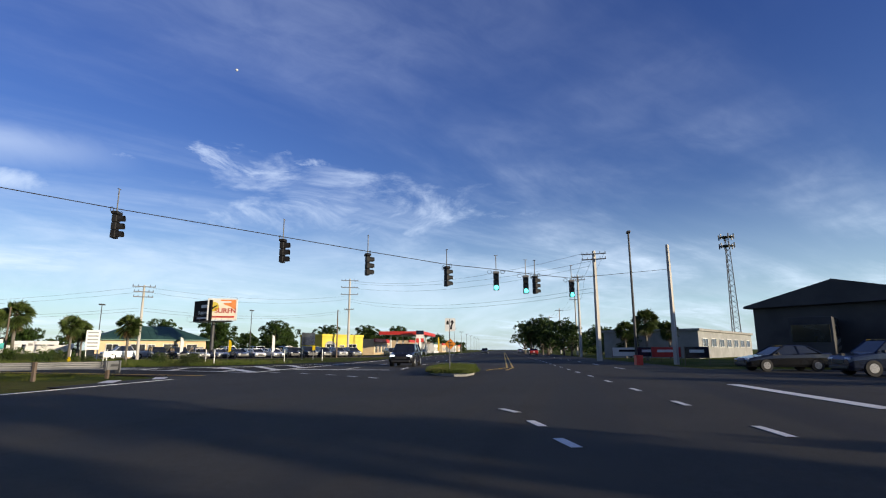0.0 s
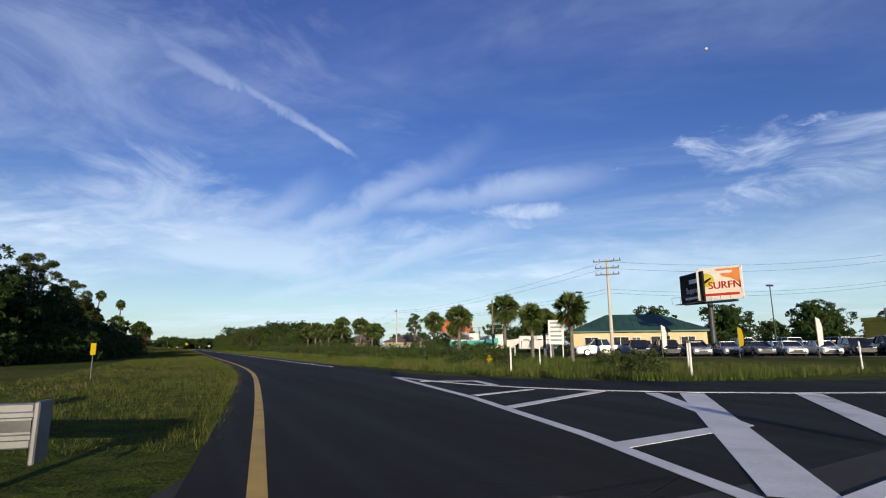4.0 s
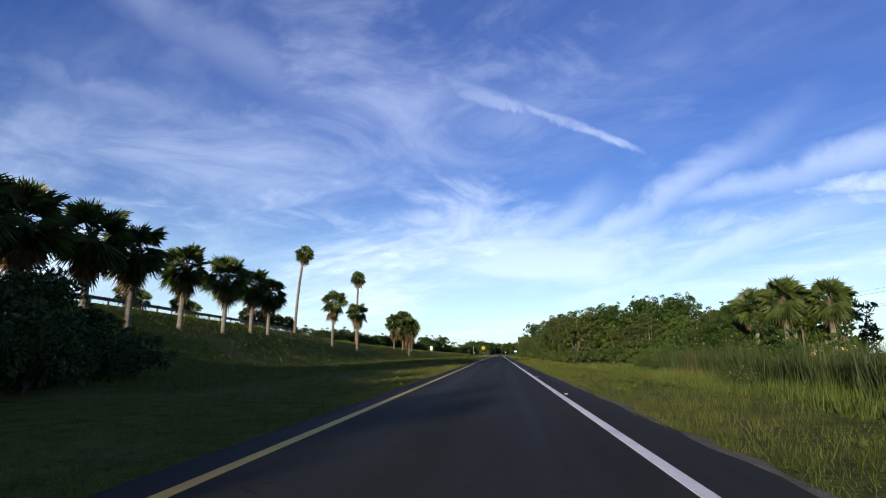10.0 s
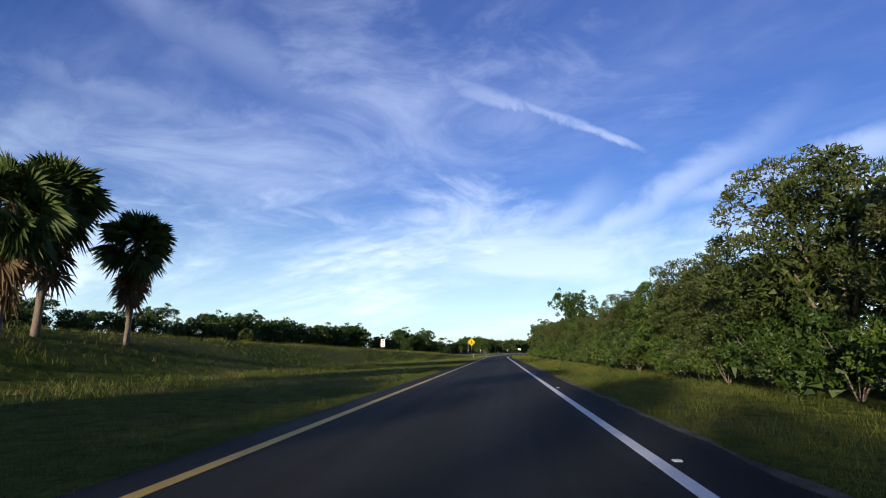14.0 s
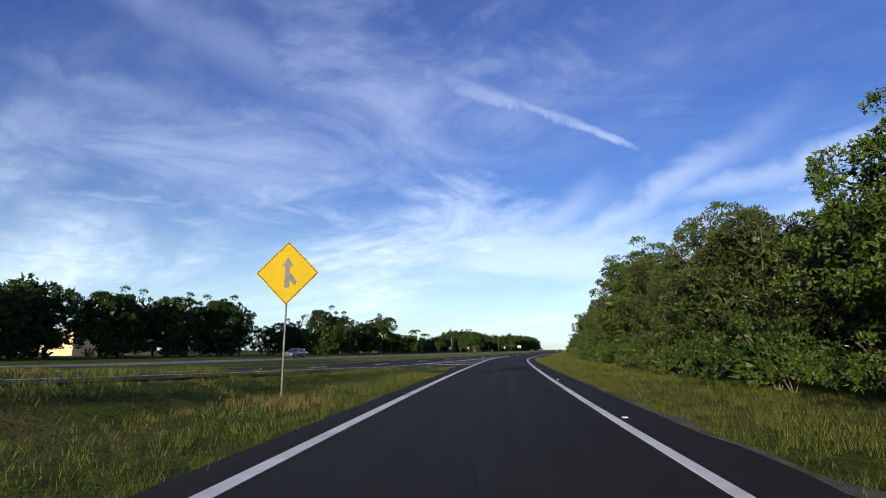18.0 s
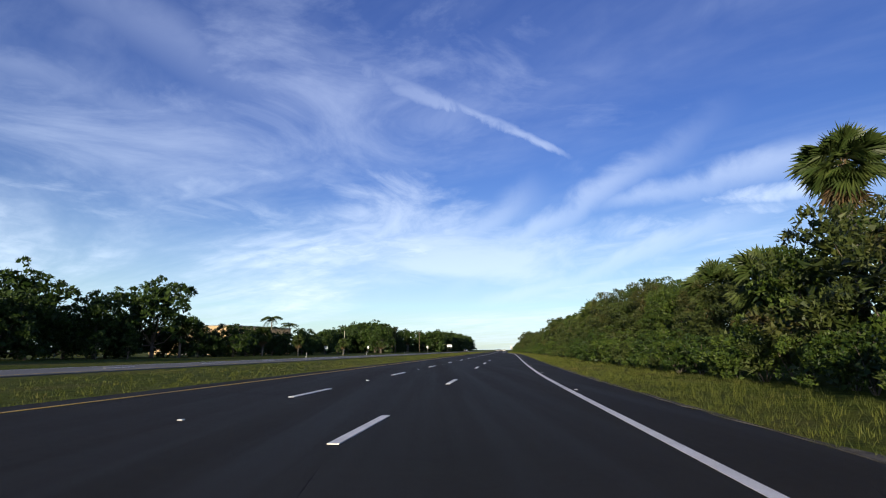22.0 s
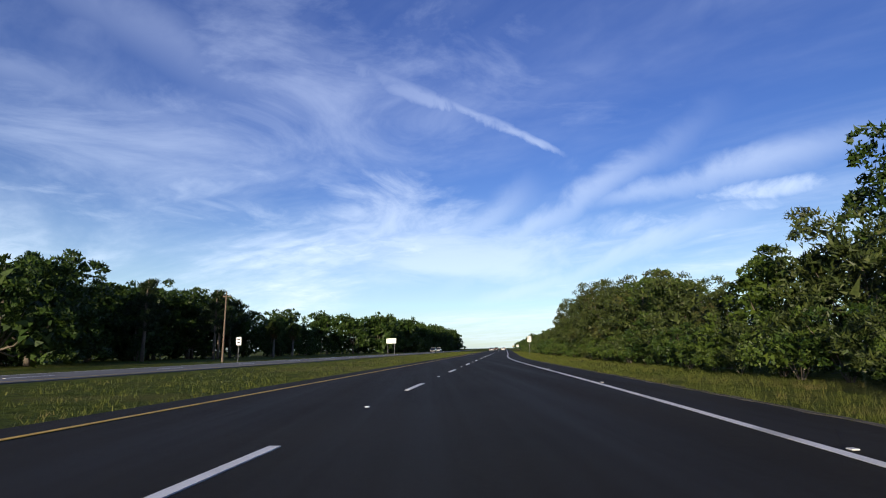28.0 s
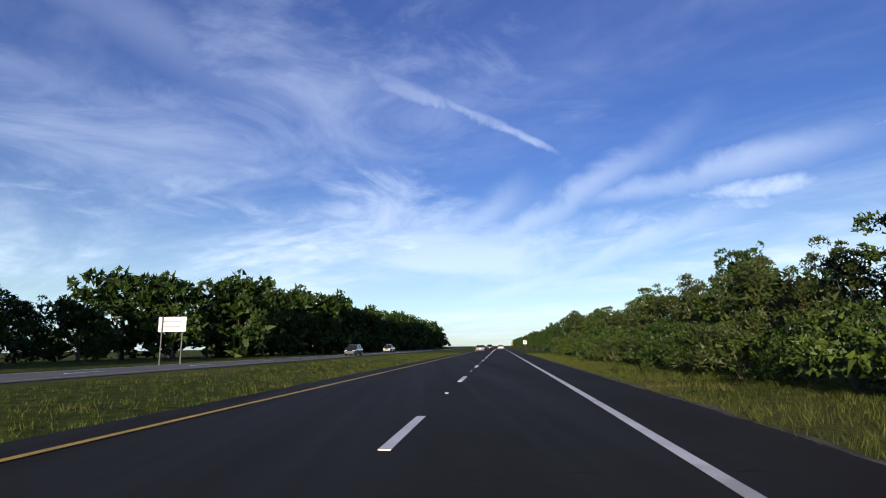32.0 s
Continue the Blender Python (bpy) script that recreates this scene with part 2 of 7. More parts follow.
def road_material(name, a, b, worn, along, spec=0.12):
    """Asphalt: stone grain, broad patches, wheel tracks and drips drawn out along the lanes, hairline cracks."""
    m = bpy.data.materials.new(name)
    m.use_nodes = True
    g = Nodes(m.node_tree)
    v = g.n("ShaderNodeTexCoord").outputs["Object"]
    long = g.scaled(v, (0.9, 0.018, 1.0) if along == "y" else (0.018, 0.9, 1.0))
    grain, patch, lane = g.noise(v, 85.0, 3.0, 0.7), g.noise(v, 0.22, 5.0, 0.62, 0.5), g.noise(long, 1.0, 4.0, 0.6)
    crumb = g.noise(v, 9.0, 4.0, 0.65)
    f = g.math("ADD", g.math("MULTIPLY", grain, 0.40), g.math("ADD", g.math("MULTIPLY", crumb, 0.25), g.math("MULTIPLY", patch, 0.35)))
    col = g.mix(g.ramp(f, 0.36, 0.64), (*a, 1), (*b, 1))
    col = g.mix(g.ramp(lane, 0.42, 0.66, 0.0, 0.75), col, (*worn, 1))
    vor = g.n("ShaderNodeTexVoronoi")
    vor.feature = "DISTANCE_TO_EDGE"
    g.put(vor.inputs["Vector"], g.vec("ADD", v, g.n("ShaderNodeTexCoord").outputs["Object"]))
    vor.inputs["Scale"].default_value = 0.11
    wob = g.math("ADD", vor.outputs["Distance"], g.math("MULTIPLY_ADD", crumb, 0.016, -0.008))
    crack = g.math("MULTIPLY", g.ramp(wob, 0.0, 0.0035, 1.0, 0.0), g.ramp(patch, 0.50, 0.62, 0.0, 0.7))
    col = g.mix(crack, col, (a[0] * 0.4, a[1] * 0.4, a[2] * 0.4, 1))
    bs = g.n("ShaderNodeBsdfPrincipled")
    g.put(bs.inputs["Base Color"], col)
    g.put(bs.inputs["Roughness"], g.ramp(lane, 0.3, 0.7, 0.92, 0.74, False))
    bs.inputs["Specular IOR Level"].default_value = spec
    bp = g.n("ShaderNodeBump")
    bp.inputs["Strength"].default_value, bp.inputs["Distance"].default_value = 0.5, 0.02
    g.put(bp.inputs["Height"], g.math("ADD", grain, g.math("MULTIPLY", crack, -1.5)))
    g.put(bs.inputs["Normal"], bp.outputs[0])
    out = g.n("ShaderNodeOutputMaterial")
    g.put(out.inputs[0], bs.outputs[0])
    return m


def turf_material(name, dark, green, straw):
    """Rough mown turf: sward patches, tussocks and blades, with a deep relief."""
    m = bpy.data.materials.new(name)
    m.use_nodes = True
    g = Nodes(m.node_tree)
    v = g.n("ShaderNodeTexCoord").outputs["Object"]
    sward, tuss, blade = g.noise(v, 0.10, 5.0, 0.6, 0.6), g.noise(v, 1.7, 5.0, 0.65, 0.4), g.noise(g.scaled(v, (1, 0.45, 1)), 26.0, 4.0, 0.7)
    f = g.math("ADD", g.math("MULTIPLY", tuss, 0.5), g.math("MULTIPLY", blade, 0.5))
    col = g.mix(g.ramp(f, 0.34, 0.64), (*dark, 1), (*green, 1))
    col = g.mix(g.math("MULTIPLY", g.ramp(sward, 0.45, 0.66), g.ramp(blade, 0.3, 0.65)), col, (*straw, 1))
    bs = g.n("ShaderNodeBsdfPrincipled")
    g.put(bs.inputs["Base Color"], col)
    bs.inputs["Roughness"].default_value, bs.inputs["Specular IOR Level"].default_value = 0.95, 0.05
    bp = g.n("ShaderNodeBump")
    bp.inputs["Strength"].default_value, bp.inputs["Distance"].default_value = 1.0, 0.16
    g.put(bp.inputs["Height"], g.math("ADD", g.math("MULTIPLY", blade, 0.35), tuss))
    g.put(bs.inputs["Normal"], bp.outputs[0])
    out = g.n("ShaderNodeOutputMaterial")
    g.put(out.inputs[0], bs.outputs[0])
    return m


def leaf_material(name, a, b, third=None, shine=0.5, glow=0.13):
    """Foliage: piece by piece variation, some light let through."""
    m = material(name, a, b, 0.9, 9.0, shine, 0.0, 0.0, 0.0, 0.30, 0.2, third=third)
    t = m.node_tree
    bs = next(n for n in t.nodes if n.type == "BSDF_PRINCIPLED")
    out = next(n for n in t.nodes if n.type == "OUTPUT_MATERIAL")
    tr = t.nodes.new("ShaderNodeBsdfTranslucent")
    mx = t.nodes.new("ShaderNodeMixShader")
    mx.inputs[0].default_value = glow
    t.links.new(bs.inputs["Base Color"].links[0].from_socket, tr.inputs[0])
    t.links.new(bs.outputs[0], mx.inputs[1])
    t.links.new(tr.outputs[0], mx.inputs[2])
    t.links.new(mx.outputs[0], out.inputs[0])
    return m


ASPHALT = road_material("asphalt", (0.0130, 0.0122, 0.0104), (0.0275, 0.0260, 0.0222), (0.0250, 0.0240, 0.0222), "y")
ASPHALT_OLD = road_material("old_asphalt", (0.0330, 0.0314, 0.0270), (0.0620, 0.0590, 0.0510), (0.0300, 0.0286, 0.0270), "x", 0.2)
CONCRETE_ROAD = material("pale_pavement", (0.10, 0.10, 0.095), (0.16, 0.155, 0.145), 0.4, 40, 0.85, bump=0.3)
SHOULDER = material("shoulder_asphalt", (0.0175, 0.0168, 0.0160), (0.0310, 0.0298, 0.0275), 0.5, 50, 0.9, bump=0.4, spec=0.15, third=(0.0370, 0.0345, 0.0285))
GRAVEL = material("edge_gravel", (0.060, 0.055, 0.045), (0.150, 0.135, 0.110), 1.5, 30, 0.95, bump=0.8, spec=0.1, third=(0.045, 0.050, 0.025))
PAINT_W = material("white_road_paint", (0.64, 0.63, 0.59), (0.82, 0.81, 0.77), 1.2, 25, 0.7, bump=0.3, spec=0.2, third=(0.50, 0.49, 0.45))
PAINT_Y = material("yellow_road_paint", (0.50, 0.30, 0.03), (0.66, 0.42, 0.05), 1.2, 25, 0.6, bump=0.3, third=(0.36, 0.22, 0.04))
GRASS = turf_material("grass_ground", (0.018, 0.030, 0.004), (0.105, 0.130, 0.018), (0.150, 0.132, 0.040))
BLADE = leaf_material("grass_blades", (0.050, 0.068, 0.010), (0.118, 0.132, 0.022), (0.165, 0.135, 0.045), 0.6, 0.3)
WEED = leaf_material("weed_leaves", (0.044, 0.072, 0.011), (0.110, 0.135, 0.026), (0.150, 0.125, 0.045), 0.6, 0.3)
LEAF_OAK = leaf_material("oak_leaves", (0.013, 0.030, 0.005), (0.038, 0.066, 0.011))
LEAF_LIGHT = leaf_material("light_leaves", (0.025, 0.048, 0.007), (0.062, 0.092, 0.015))
LEAF_OLIVE = leaf_material("olive_leaves", (0.024, 0.038, 0.009), (0.056, 0.072, 0.018), (0.075, 0.062, 0.020))
REED = leaf_material("reed_leaves", (0.014, 0.028, 0.006), (0.042, 0.060, 0.013), (0.062, 0.050, 0.020), 0.6, 0.15)
LEAF_PINE = leaf_material("needles", (0.0120, 0.0240, 0.0090), (0.0300, 0.0465, 0.0135))
PALM_GREEN = leaf_material("palm_fronds", (0.0263, 0.0465, 0.0105), (0.0638, 0.0863, 0.0225), None, 0.4, 0.2)
PALM_DRY = leaf_material("dry_fronds", (0.0780, 0.0528, 0.0252), (0.1440, 0.0960, 0.0450), None, 0.7, 0.2)
BARK = material("bark", (0.07, 0.052, 0.040), (0.17, 0.14, 0.11), 2.0, 16, 0.9, bump=0.9, stretch=(1, 1, 0.3))
BARK_PALE = material("pale_bark", (0.085, 0.075, 0.062), (0.175, 0.155, 0.13), 2.0, 14, 0.9, bump=0.9, stretch=(1, 1, 1.8))
CONCRETE = material("concrete", (0.1980, 0.1920, 0.1740), (0.2820, 0.2700, 0.2460), 0.8, 22, 0.85, bump=0.3, third=(0.1680, 0.1560, 0.1380))
POLE_CONC = material("pole_concrete", (0.36, 0.34, 0.30), (0.50, 0.47, 0.42), 0.8, 18, 0.85, bump=0.25, stretch=(1, 1, 0.2))
POLE_WOOD = material("pole_wood", (0.09, 0.065, 0.048), (0.19, 0.145, 0.11), 1.0, 14, 0.9, bump=0.6, stretch=(1, 1, 0.15))
GALV = material("galvanised_steel", (0.13, 0.133, 0.135), (0.21, 0.213, 0.215), 1.5, 18, 0.6, 0.5, 0.1)
DARK_STEEL = material("dark_steel", (0.035, 0.035, 0.037), (0.07, 0.07, 0.072), 2.0, 20, 0.55, 0.3, 0.1)
CABLE = material("cable", (0.015, 0.015, 0.016), (0.03, 0.03, 0.03), 2.0, 20, 0.6, 0.0, 0.0)
SIGNAL_BLACK = material("signal_housing", (0.010, 0.010, 0.011), (0.018, 0.018, 0.019), 3.0, 30, 0.6, 0.0, 0.05, spec=0.15)
SIGN_WHITE = material("white_sign_face", (0.6120, 0.6120, 0.5950), (0.6970, 0.6970, 0.6800), 1.5, 20, 0.4, 0.0, 0.03)
SIGN_YELLOW = material("yellow_sign_face", (0.34, 0.238, 0.002), (0.39, 0.272, 0.003), 1.5, 20, 0.6, 0.0, 0.03, spec=0.1)
SIGN_ORANGE = material("orange_sign_face", (0.5616, 0.1728, 0.0144), (0.6192, 0.2160, 0.0216), 1.5, 20, 0.4, 0.0, 0.03)
SIGN_BACK = material("sign_back", (0.20, 0.21, 0.22), (0.30, 0.31, 0.32), 1.5, 14, 0.5, 0.5, 0.05)
INK = material("black_ink", (0.010, 0.009, 0.008), (0.022, 0.020, 0.018), 3.0, 20, 0.7, 0.0, 0.0, spec=0.08)
RED = material("red_paint", (0.42, 0.025, 0.02), (0.55, 0.04, 0.03), 2.0, 20, 0.5, 0.0, 0.05)
PEACH = material("pale_peach_print", (0.70, 0.60, 0.46), (0.78, 0.70, 0.58), 0.35, 20, 0.5, 0.0, 0.02)
ORANGE = material("orange_print", (0.62, 0.17, 0.04), (0.70, 0.26, 0.08), 0.35, 20, 0.5, 0.0, 0.02)
GREEN_INK = material("green_ink", (0.02, 0.07, 0.035), (0.03, 0.10, 0.05), 3.0, 20, 0.5, 0.0, 0.0)
GLASS = material("dark_glass", (0.010, 0.012, 0.014), (0.020, 0.024, 0.028), 1.0, 8, 0.06, 0.0, 0.0, spec=0.8)
RUBBER = material("rubber", (0.012, 0.012, 0.012), (0.028, 0.028, 0.028), 6.0, 40, 0.85, 0.0, 0.2)
RIM = material("alloy", (0.42, 0.42, 0.43), (0.58, 0.58, 0.60), 4.0, 30, 0.3, 0.9, 0.05)
TRIM_BLACK = material("black_trim", (0.012, 0.012, 0.013), (0.025, 0.025, 0.026), 4.0, 30, 0.5, 0.0, 0.05)
LAMP_CLEAR = material("lamp_lens", (0.55, 0.57, 0.60), (0.75, 0.77, 0.80), 4.0, 30, 0.12, 0.2, 0.0, spec=0.8)
LAMP_RED = material("tail_lens", (0.28, 0.012, 0.010), (0.42, 0.02, 0.015), 4.0, 30, 0.15, 0.0, 0.0, spec=0.7)
GREEN_LAMP = material("green_lamp", (0.02, 0.5, 0.4), (0.04, 0.7, 0.55), 4.0, 30, 0.3, 0.0, 0.0, emit=((0.10, 0.95, 0.80), 3.0))
DARK_LENS = material("unlit_lens", (0.010, 0.008, 0.008), (0.022, 0.016, 0.014), 4.0, 30, 0.25, 0.0, 0.0)
HEADLAMP = material("headlamp", (0.8, 0.85, 0.9), (0.9, 0.95, 1.0), 4.0, 30, 0.2, 0.0, 0.0, emit=((0.85, 0.93, 1.0), 3.0))
CREAM = material("cream_stucco", (0.52, 0.38, 0.22), (0.62, 0.47, 0.29), 0.5, 25, 0.85, bump=0.3)
YELLOW_WALL = material("yellow_stucco", (0.5280, 0.4000, 0.0400), (0.6080, 0.4800, 0.0720), 0.5, 25, 0.8, bump=0.25)
TAN_WALL = material("tan_wall", (0.40, 0.28, 0.15), (0.50, 0.36, 0.20), 0.3, 18, 0.85, bump=0.3, stretch=(1, 1, 0.3))
GREY_WALL = material("grey_wall", (0.19, 0.19, 0.18), (0.28, 0.28, 0.265), 0.5, 20, 0.85, bump=0.3)
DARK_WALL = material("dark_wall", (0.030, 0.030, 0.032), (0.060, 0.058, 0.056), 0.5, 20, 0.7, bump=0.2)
WHITE_WALL = material("white_wall", (0.5610, 0.5525, 0.5270), (0.6630, 0.6545, 0.6290), 0.5, 20, 0.8, bump=0.2)
ROOF_GREEN = material("green_metal_roof", (0.020, 0.060, 0.042), (0.040, 0.095, 0.068), 0.5, 14, 0.5, 0.2, 0.15)
ROOF_RED = material("terracotta_roof", (0.36, 0.095, 0.035), (0.50, 0.155, 0.060), 0.7, 9, 0.85, bump=0.6)
ROOF_BROWN = material("brown_shingle", (0.085, 0.066, 0.052), (0.15, 0.12, 0.095), 0.7, 9, 0.9, bump=0.6)
TEAL = material("teal_gelcoat", (0.06, 0.34, 0.34), (0.10, 0.42, 0.42), 1.0, 20, 0.25, 0.0, 0.02, coat=0.5)
MOON = material("moon_dust", (0.30, 0.30, 0.31), (0.55, 0.55, 0.54), 0.02, 0.2, 1.0, 0.0, 0.0)


def car_paint(name, a, b):
    return material(name, a, b, 2.0, 60, 0.22, 0.35, 0.02, coat=0.8)


PAINTS = {"black": car_paint("black_car_paint", (0.008, 0.009, 0.012), (0.014, 0.015, 0.018)), "navy": car_paint("navy_car_paint", (0.010, 0.016, 0.035), (0.016, 0.024, 0.05)),
          "white": car_paint("white_car_paint", (0.66, 0.66, 0.65), (0.76, 0.76, 0.75)), "silver": car_paint("silver_car_paint", (0.33, 0.34, 0.35), (0.44, 0.45, 0.46)),
          "grey": car_paint("grey_car_paint", (0.09, 0.095, 0.10), (0.14, 0.145, 0.15)), "red": car_paint("red_car_paint", (0.30, 0.02, 0.018), (0.40, 0.035, 0.03)),
          "tan": car_paint("tan_car_paint", (0.33, 0.27, 0.19), (0.42, 0.35, 0.26))}


# ---- mesh helpers ----
def part(name, bm, mat, parent, label="", m=None, smooth=False):
    """Links a bmesh as one mesh object under parent (None: top level)."""
    me = bpy.data.meshes.new(name)
    bm.to_mesh(me)
    bm.free()
    if smooth:
        for p in me.polygons:
            p.use_smooth = True
    return part_mesh(name, me, mat, parent, label, m)


def part_mesh(name, me, mat, parent, label="", m=None):
    if mat is not None and not me.materials:
        me.materials.append(mat)
    ob = new(name, me)
    ob.parent = parent
    if m is not None:
        ob.matrix_basis = m
    if label:
        ob["label"] = label
    return ob


def thing(name, label, category, m=None, group="", kind=""):
    ob = new(name)
    ob.empty_display_size = 0.2
    if m is not None:
        ob.matrix_basis = m
    return tagged(ob, label, category, group, kind)


def box(bm, c, s, rz=0.0, bevel=0.0, m=None):
    t = Matrix.Translation(c) @ Matrix.Rotation(radians(rz), 4, "Z") @ Matrix.Diagonal((*s, 1))
    if m is not None:
        t = m @ t
    r = bmesh.ops.create_cube(bm, size=1.0, matrix=t)
    if bevel:
        es = list({e for v in r["verts"] for e in v.link_edges})
        bmesh.ops.bevel(bm, geom=es, offset=bevel, segments=1, affect="EDGES")
    return bm


def rod(bm, p, q, r0, r1=None, seg=8, caps=True):
    p, q = Vector(p), Vector(q)
    r1 = r0 if r1 is None else r1
    d = (q - p)
    rot = d.to_track_quat("Z", "Y").to_matrix().to_4x4()
    t = Matrix.Translation((p + q) / 2) @ rot
    bmesh.ops.create_cone(bm, cap_ends=caps, segments=seg, radius1=r0, radius2=max(r1, 1e-4), depth=d.length, matrix=t)
    return bm


def tube(bm, pts, radii, seg=6):
    """A bent tapered tube through pts."""
    rings, n = [], len(pts)
    pts = [Vector(p) for p in pts]
    for i, p in enumerate(pts):
        d = (pts[min(i + 1, n - 1)] - pts[max(i - 1, 0)]).normalized()
        a = d.orthogonal().normalized() if abs(d.z) > 0.98 else Vector((d.y, -d.x, 0)).normalized()
        b = d.cross(a)
        rings.append([bm.verts.new(p + (a * math.cos(k * math.tau / seg) + b * math.sin(k * math.tau / seg)) * radii[i]) for k in range(seg)])
    for u, w in zip(rings, rings[1:]):
        for k in range(seg):
            bm.faces.new((u[k], u[(k + 1) % seg], w[(k + 1) % seg], w[k]))
    bm.faces.new(rings[0][::-1])
    bm.faces.new(rings[-1])
    return bm


def prism(bm, outline, z0, z1, m=None):
    """An upright prism over a flat outline of (x, y)."""
    low = [bm.verts.new((x, y, z0)) for x, y in outline]
    high = [bm.verts.new((x, y, z1)) for x, y in outline]
    n = len(outline)
    fs = [bm.faces.new(low[::-1]), bm.faces.new(high)]
    fs += [bm.faces.new((low[i], low[(i + 1) % n], high[(i + 1) % n], high[i])) for i in range(n)]
    bmesh.ops.recalc_face_normals(bm, faces=fs)
    if m is not None:
        bmesh.ops.transform(bm, matrix=m, verts=low + high)
    return bm


def raw_mesh(name, verts, faces):
    """A mesh from points and faces; an array of triangles is set in one go."""
    me = bpy.data.meshes.new(name)
    if isinstance(faces, np.ndarray) and faces.ndim == 2 and len(faces):
        return fill_mesh(me, np.asarray(verts), faces.reshape(-1), np.arange(0, faces.size, faces.shape[1]))
    me.from_pydata([tuple(float(c) for c in v) for v in verts], [], [tuple(int(i) for i in f) for f in faces])
    return me


def fill_mesh(me, co, corners, starts):
    me.vertices.add(len(co))
    me.vertices.foreach_set("co", np.asarray(co, np.float32).reshape(-1))
    me.loops.add(len(corners))
    me.loops.foreach_set("vertex_index", np.asarray(corners, np.int32))
    me.polygons.add(len(starts))
    me.polygons.foreach_set("loop_start", np.asarray(starts, np.int32))
    me.update(calc_edges=True)
    return me


def lettering(text, size, m, mat, parent, name="lettering"):
    cu = bpy.data.curves.new(name, "FONT")
    cu.body, cu.size, cu.align_x, cu.align_y, cu.extrude = text, size, "CENTER", "CENTER", 0.004
    cu.materials.append(mat)
    ob = new(name, cu)
    ob.parent, ob.matrix_basis = parent, m
    return ob


def interp(x, xs, ys):
    return float(np.interp(x, xs, ys))


# ---- the lie of the land ----
HW_Y = [-400, -70, 40, 90, 130, 160, 200, 255, 285, 308, 1000]
HW_Z = [7.0, 7.0, 7.0, 6.3, 4.8, 3.2, 2.1, 1.1, 0.4, 0.0, 0.0]
RAMP_Y = [-60, -27, -15, -3, 35, 107, 150, 247, 285, 324, 362]     # course of the ramp's left edge
RAMP_X = [-5.6, -5.6, -4.4, -3.4, -3.4, -4.4, -5.1, -6.2, -6.5, -5.6, -2.7]
SLOPE = 0.142                      # the highway's course: x gained per metre of y
TURN = -math.degrees(math.atan(SLOPE))


def hx(y, u=0.0):
    """x of the highway's middle lane line at y, moved u metres to its right."""
    return 1.0 + (y - 410.0) * SLOPE + u * 1.01 - smooth01((388.0 - y) / 40.0)


def smooth01(f):
    f = min(max(f, 0.0), 1.0)
    return f * f * (3 - 2 * f)


def street_y(x, off=0.0):
    """The cross street's north edge, and lines off metres south of it."""
    return -27.0 + 0.115 * (x + 5.0) - off


def ground_z(x, y):
    top = interp(y, HW_Y, HW_Z)
    if top <= 0.0:
        return 0.0
    u = x - hx(y)
    if -34.0 < u < 7.0:
        f = 1.0
    else:
        run = max(top * 2.4, 1.0)
        gap = (u - 7.0) if u > 0 else (-34.0 - u)
        f = 1.0 - smooth01(gap / run * 0.85) if gap < run * 1.3 else 0.0
    # the embankment stops short of the cross street on both sides
    n, s = y - street_y(x, -9.0), street_y(x, 36.0) - y
    f *= smooth01(max(n, s) / 7.0)
    f *= smooth01((interp(y, RAMP_Y, RAMP_X) - 0.3 - x) / 3.0)
    return top * f


def axis(lo, hi, step, far):
    core = list(np.arange(lo, hi + 0.01, step))
    tail = [15, 40, 90, 180, 360, 800, 1700, far]
    return [lo - t for t in tail[::-1]] + core + [hi + t for t in tail]


GX, GY = axis(-130, 130, 2.0, 3200), axis(-100, 900, 5.0, 3200)
verts = [(x, y, ground_z(x, y) - 0.03) for y in GY for x in GX]
nx = len(GX)
faces = [(j * nx + i, j * nx + i + 1, (j + 1) * nx + i + 1, (j + 1) * nx + i) for j in range(len(GY) - 1) for i in range(nx - 1)]
me = raw_mesh("ground", verts, faces)
for p in me.polygons:
    p.use_smooth = True
ground = part_mesh("ground", me, GRASS, None)
tagged(ground, "rough mown green and yellowish roadside grass on flat ground", "grass", kind="structure")


# ---- roads ----
def spline(keys, step=4.0):
    """Points of a smooth line through keys of (x, y)."""
    ks = [Vector((*k, 0)) for k in keys]
    out = []
    for i in range(len(ks) - 1):
        a, b = ks[i], ks[i + 1]
        ta = (b - ks[i - 1]) / 2 if i else (b - a)
        tb = (ks[i + 2] - a) / 2 if i + 2 < len(ks) else (b - a)
        n = max(int((b - a).length / step), 1)
        ln = (b - a).length
        ta, tb = ta.normalized() * ln, tb.normalized() * ln
        for k in range(n):
            s = k / n
            out.append(a * (2 * s**3 - 3 * s * s + 1) + ta * (s**3 - 2 * s * s + s) + b * (3 * s * s - 2 * s**3) + tb * (s**3 - s * s))
    out.append(ks[-1])
    return out


def band(name, left, right, lift, mat, parent=None, label="", drop=0.25):
    """A paved sheet between two lines of equally many points, with its edges turned down."""
    n = len(left)
    rows = []
    for a, b in zip(left, right):
        za, zb = ground_z(a[0], a[1]) + lift, ground_z(b[0], b[1]) + lift
        rows.append([(a[0], a[1], za - drop), (a[0], a[1], za), (b[0], b[1], zb), (b[0], b[1], zb - drop)])
    verts = [v for r in rows for v in r]
    faces = [(i * 4 + k, i * 4 + k + 1, i * 4 + k + 5, i * 4 + k + 4) for i in range(n - 1) for k in range(3)]
    me = raw_mesh(name, verts, faces)
    me.update()
    if me.polygons[1].normal.z < 0:
        me.flip_normals()
    return part_mesh(name, me, mat, parent, label)


STRIPE_COUNT = [0]


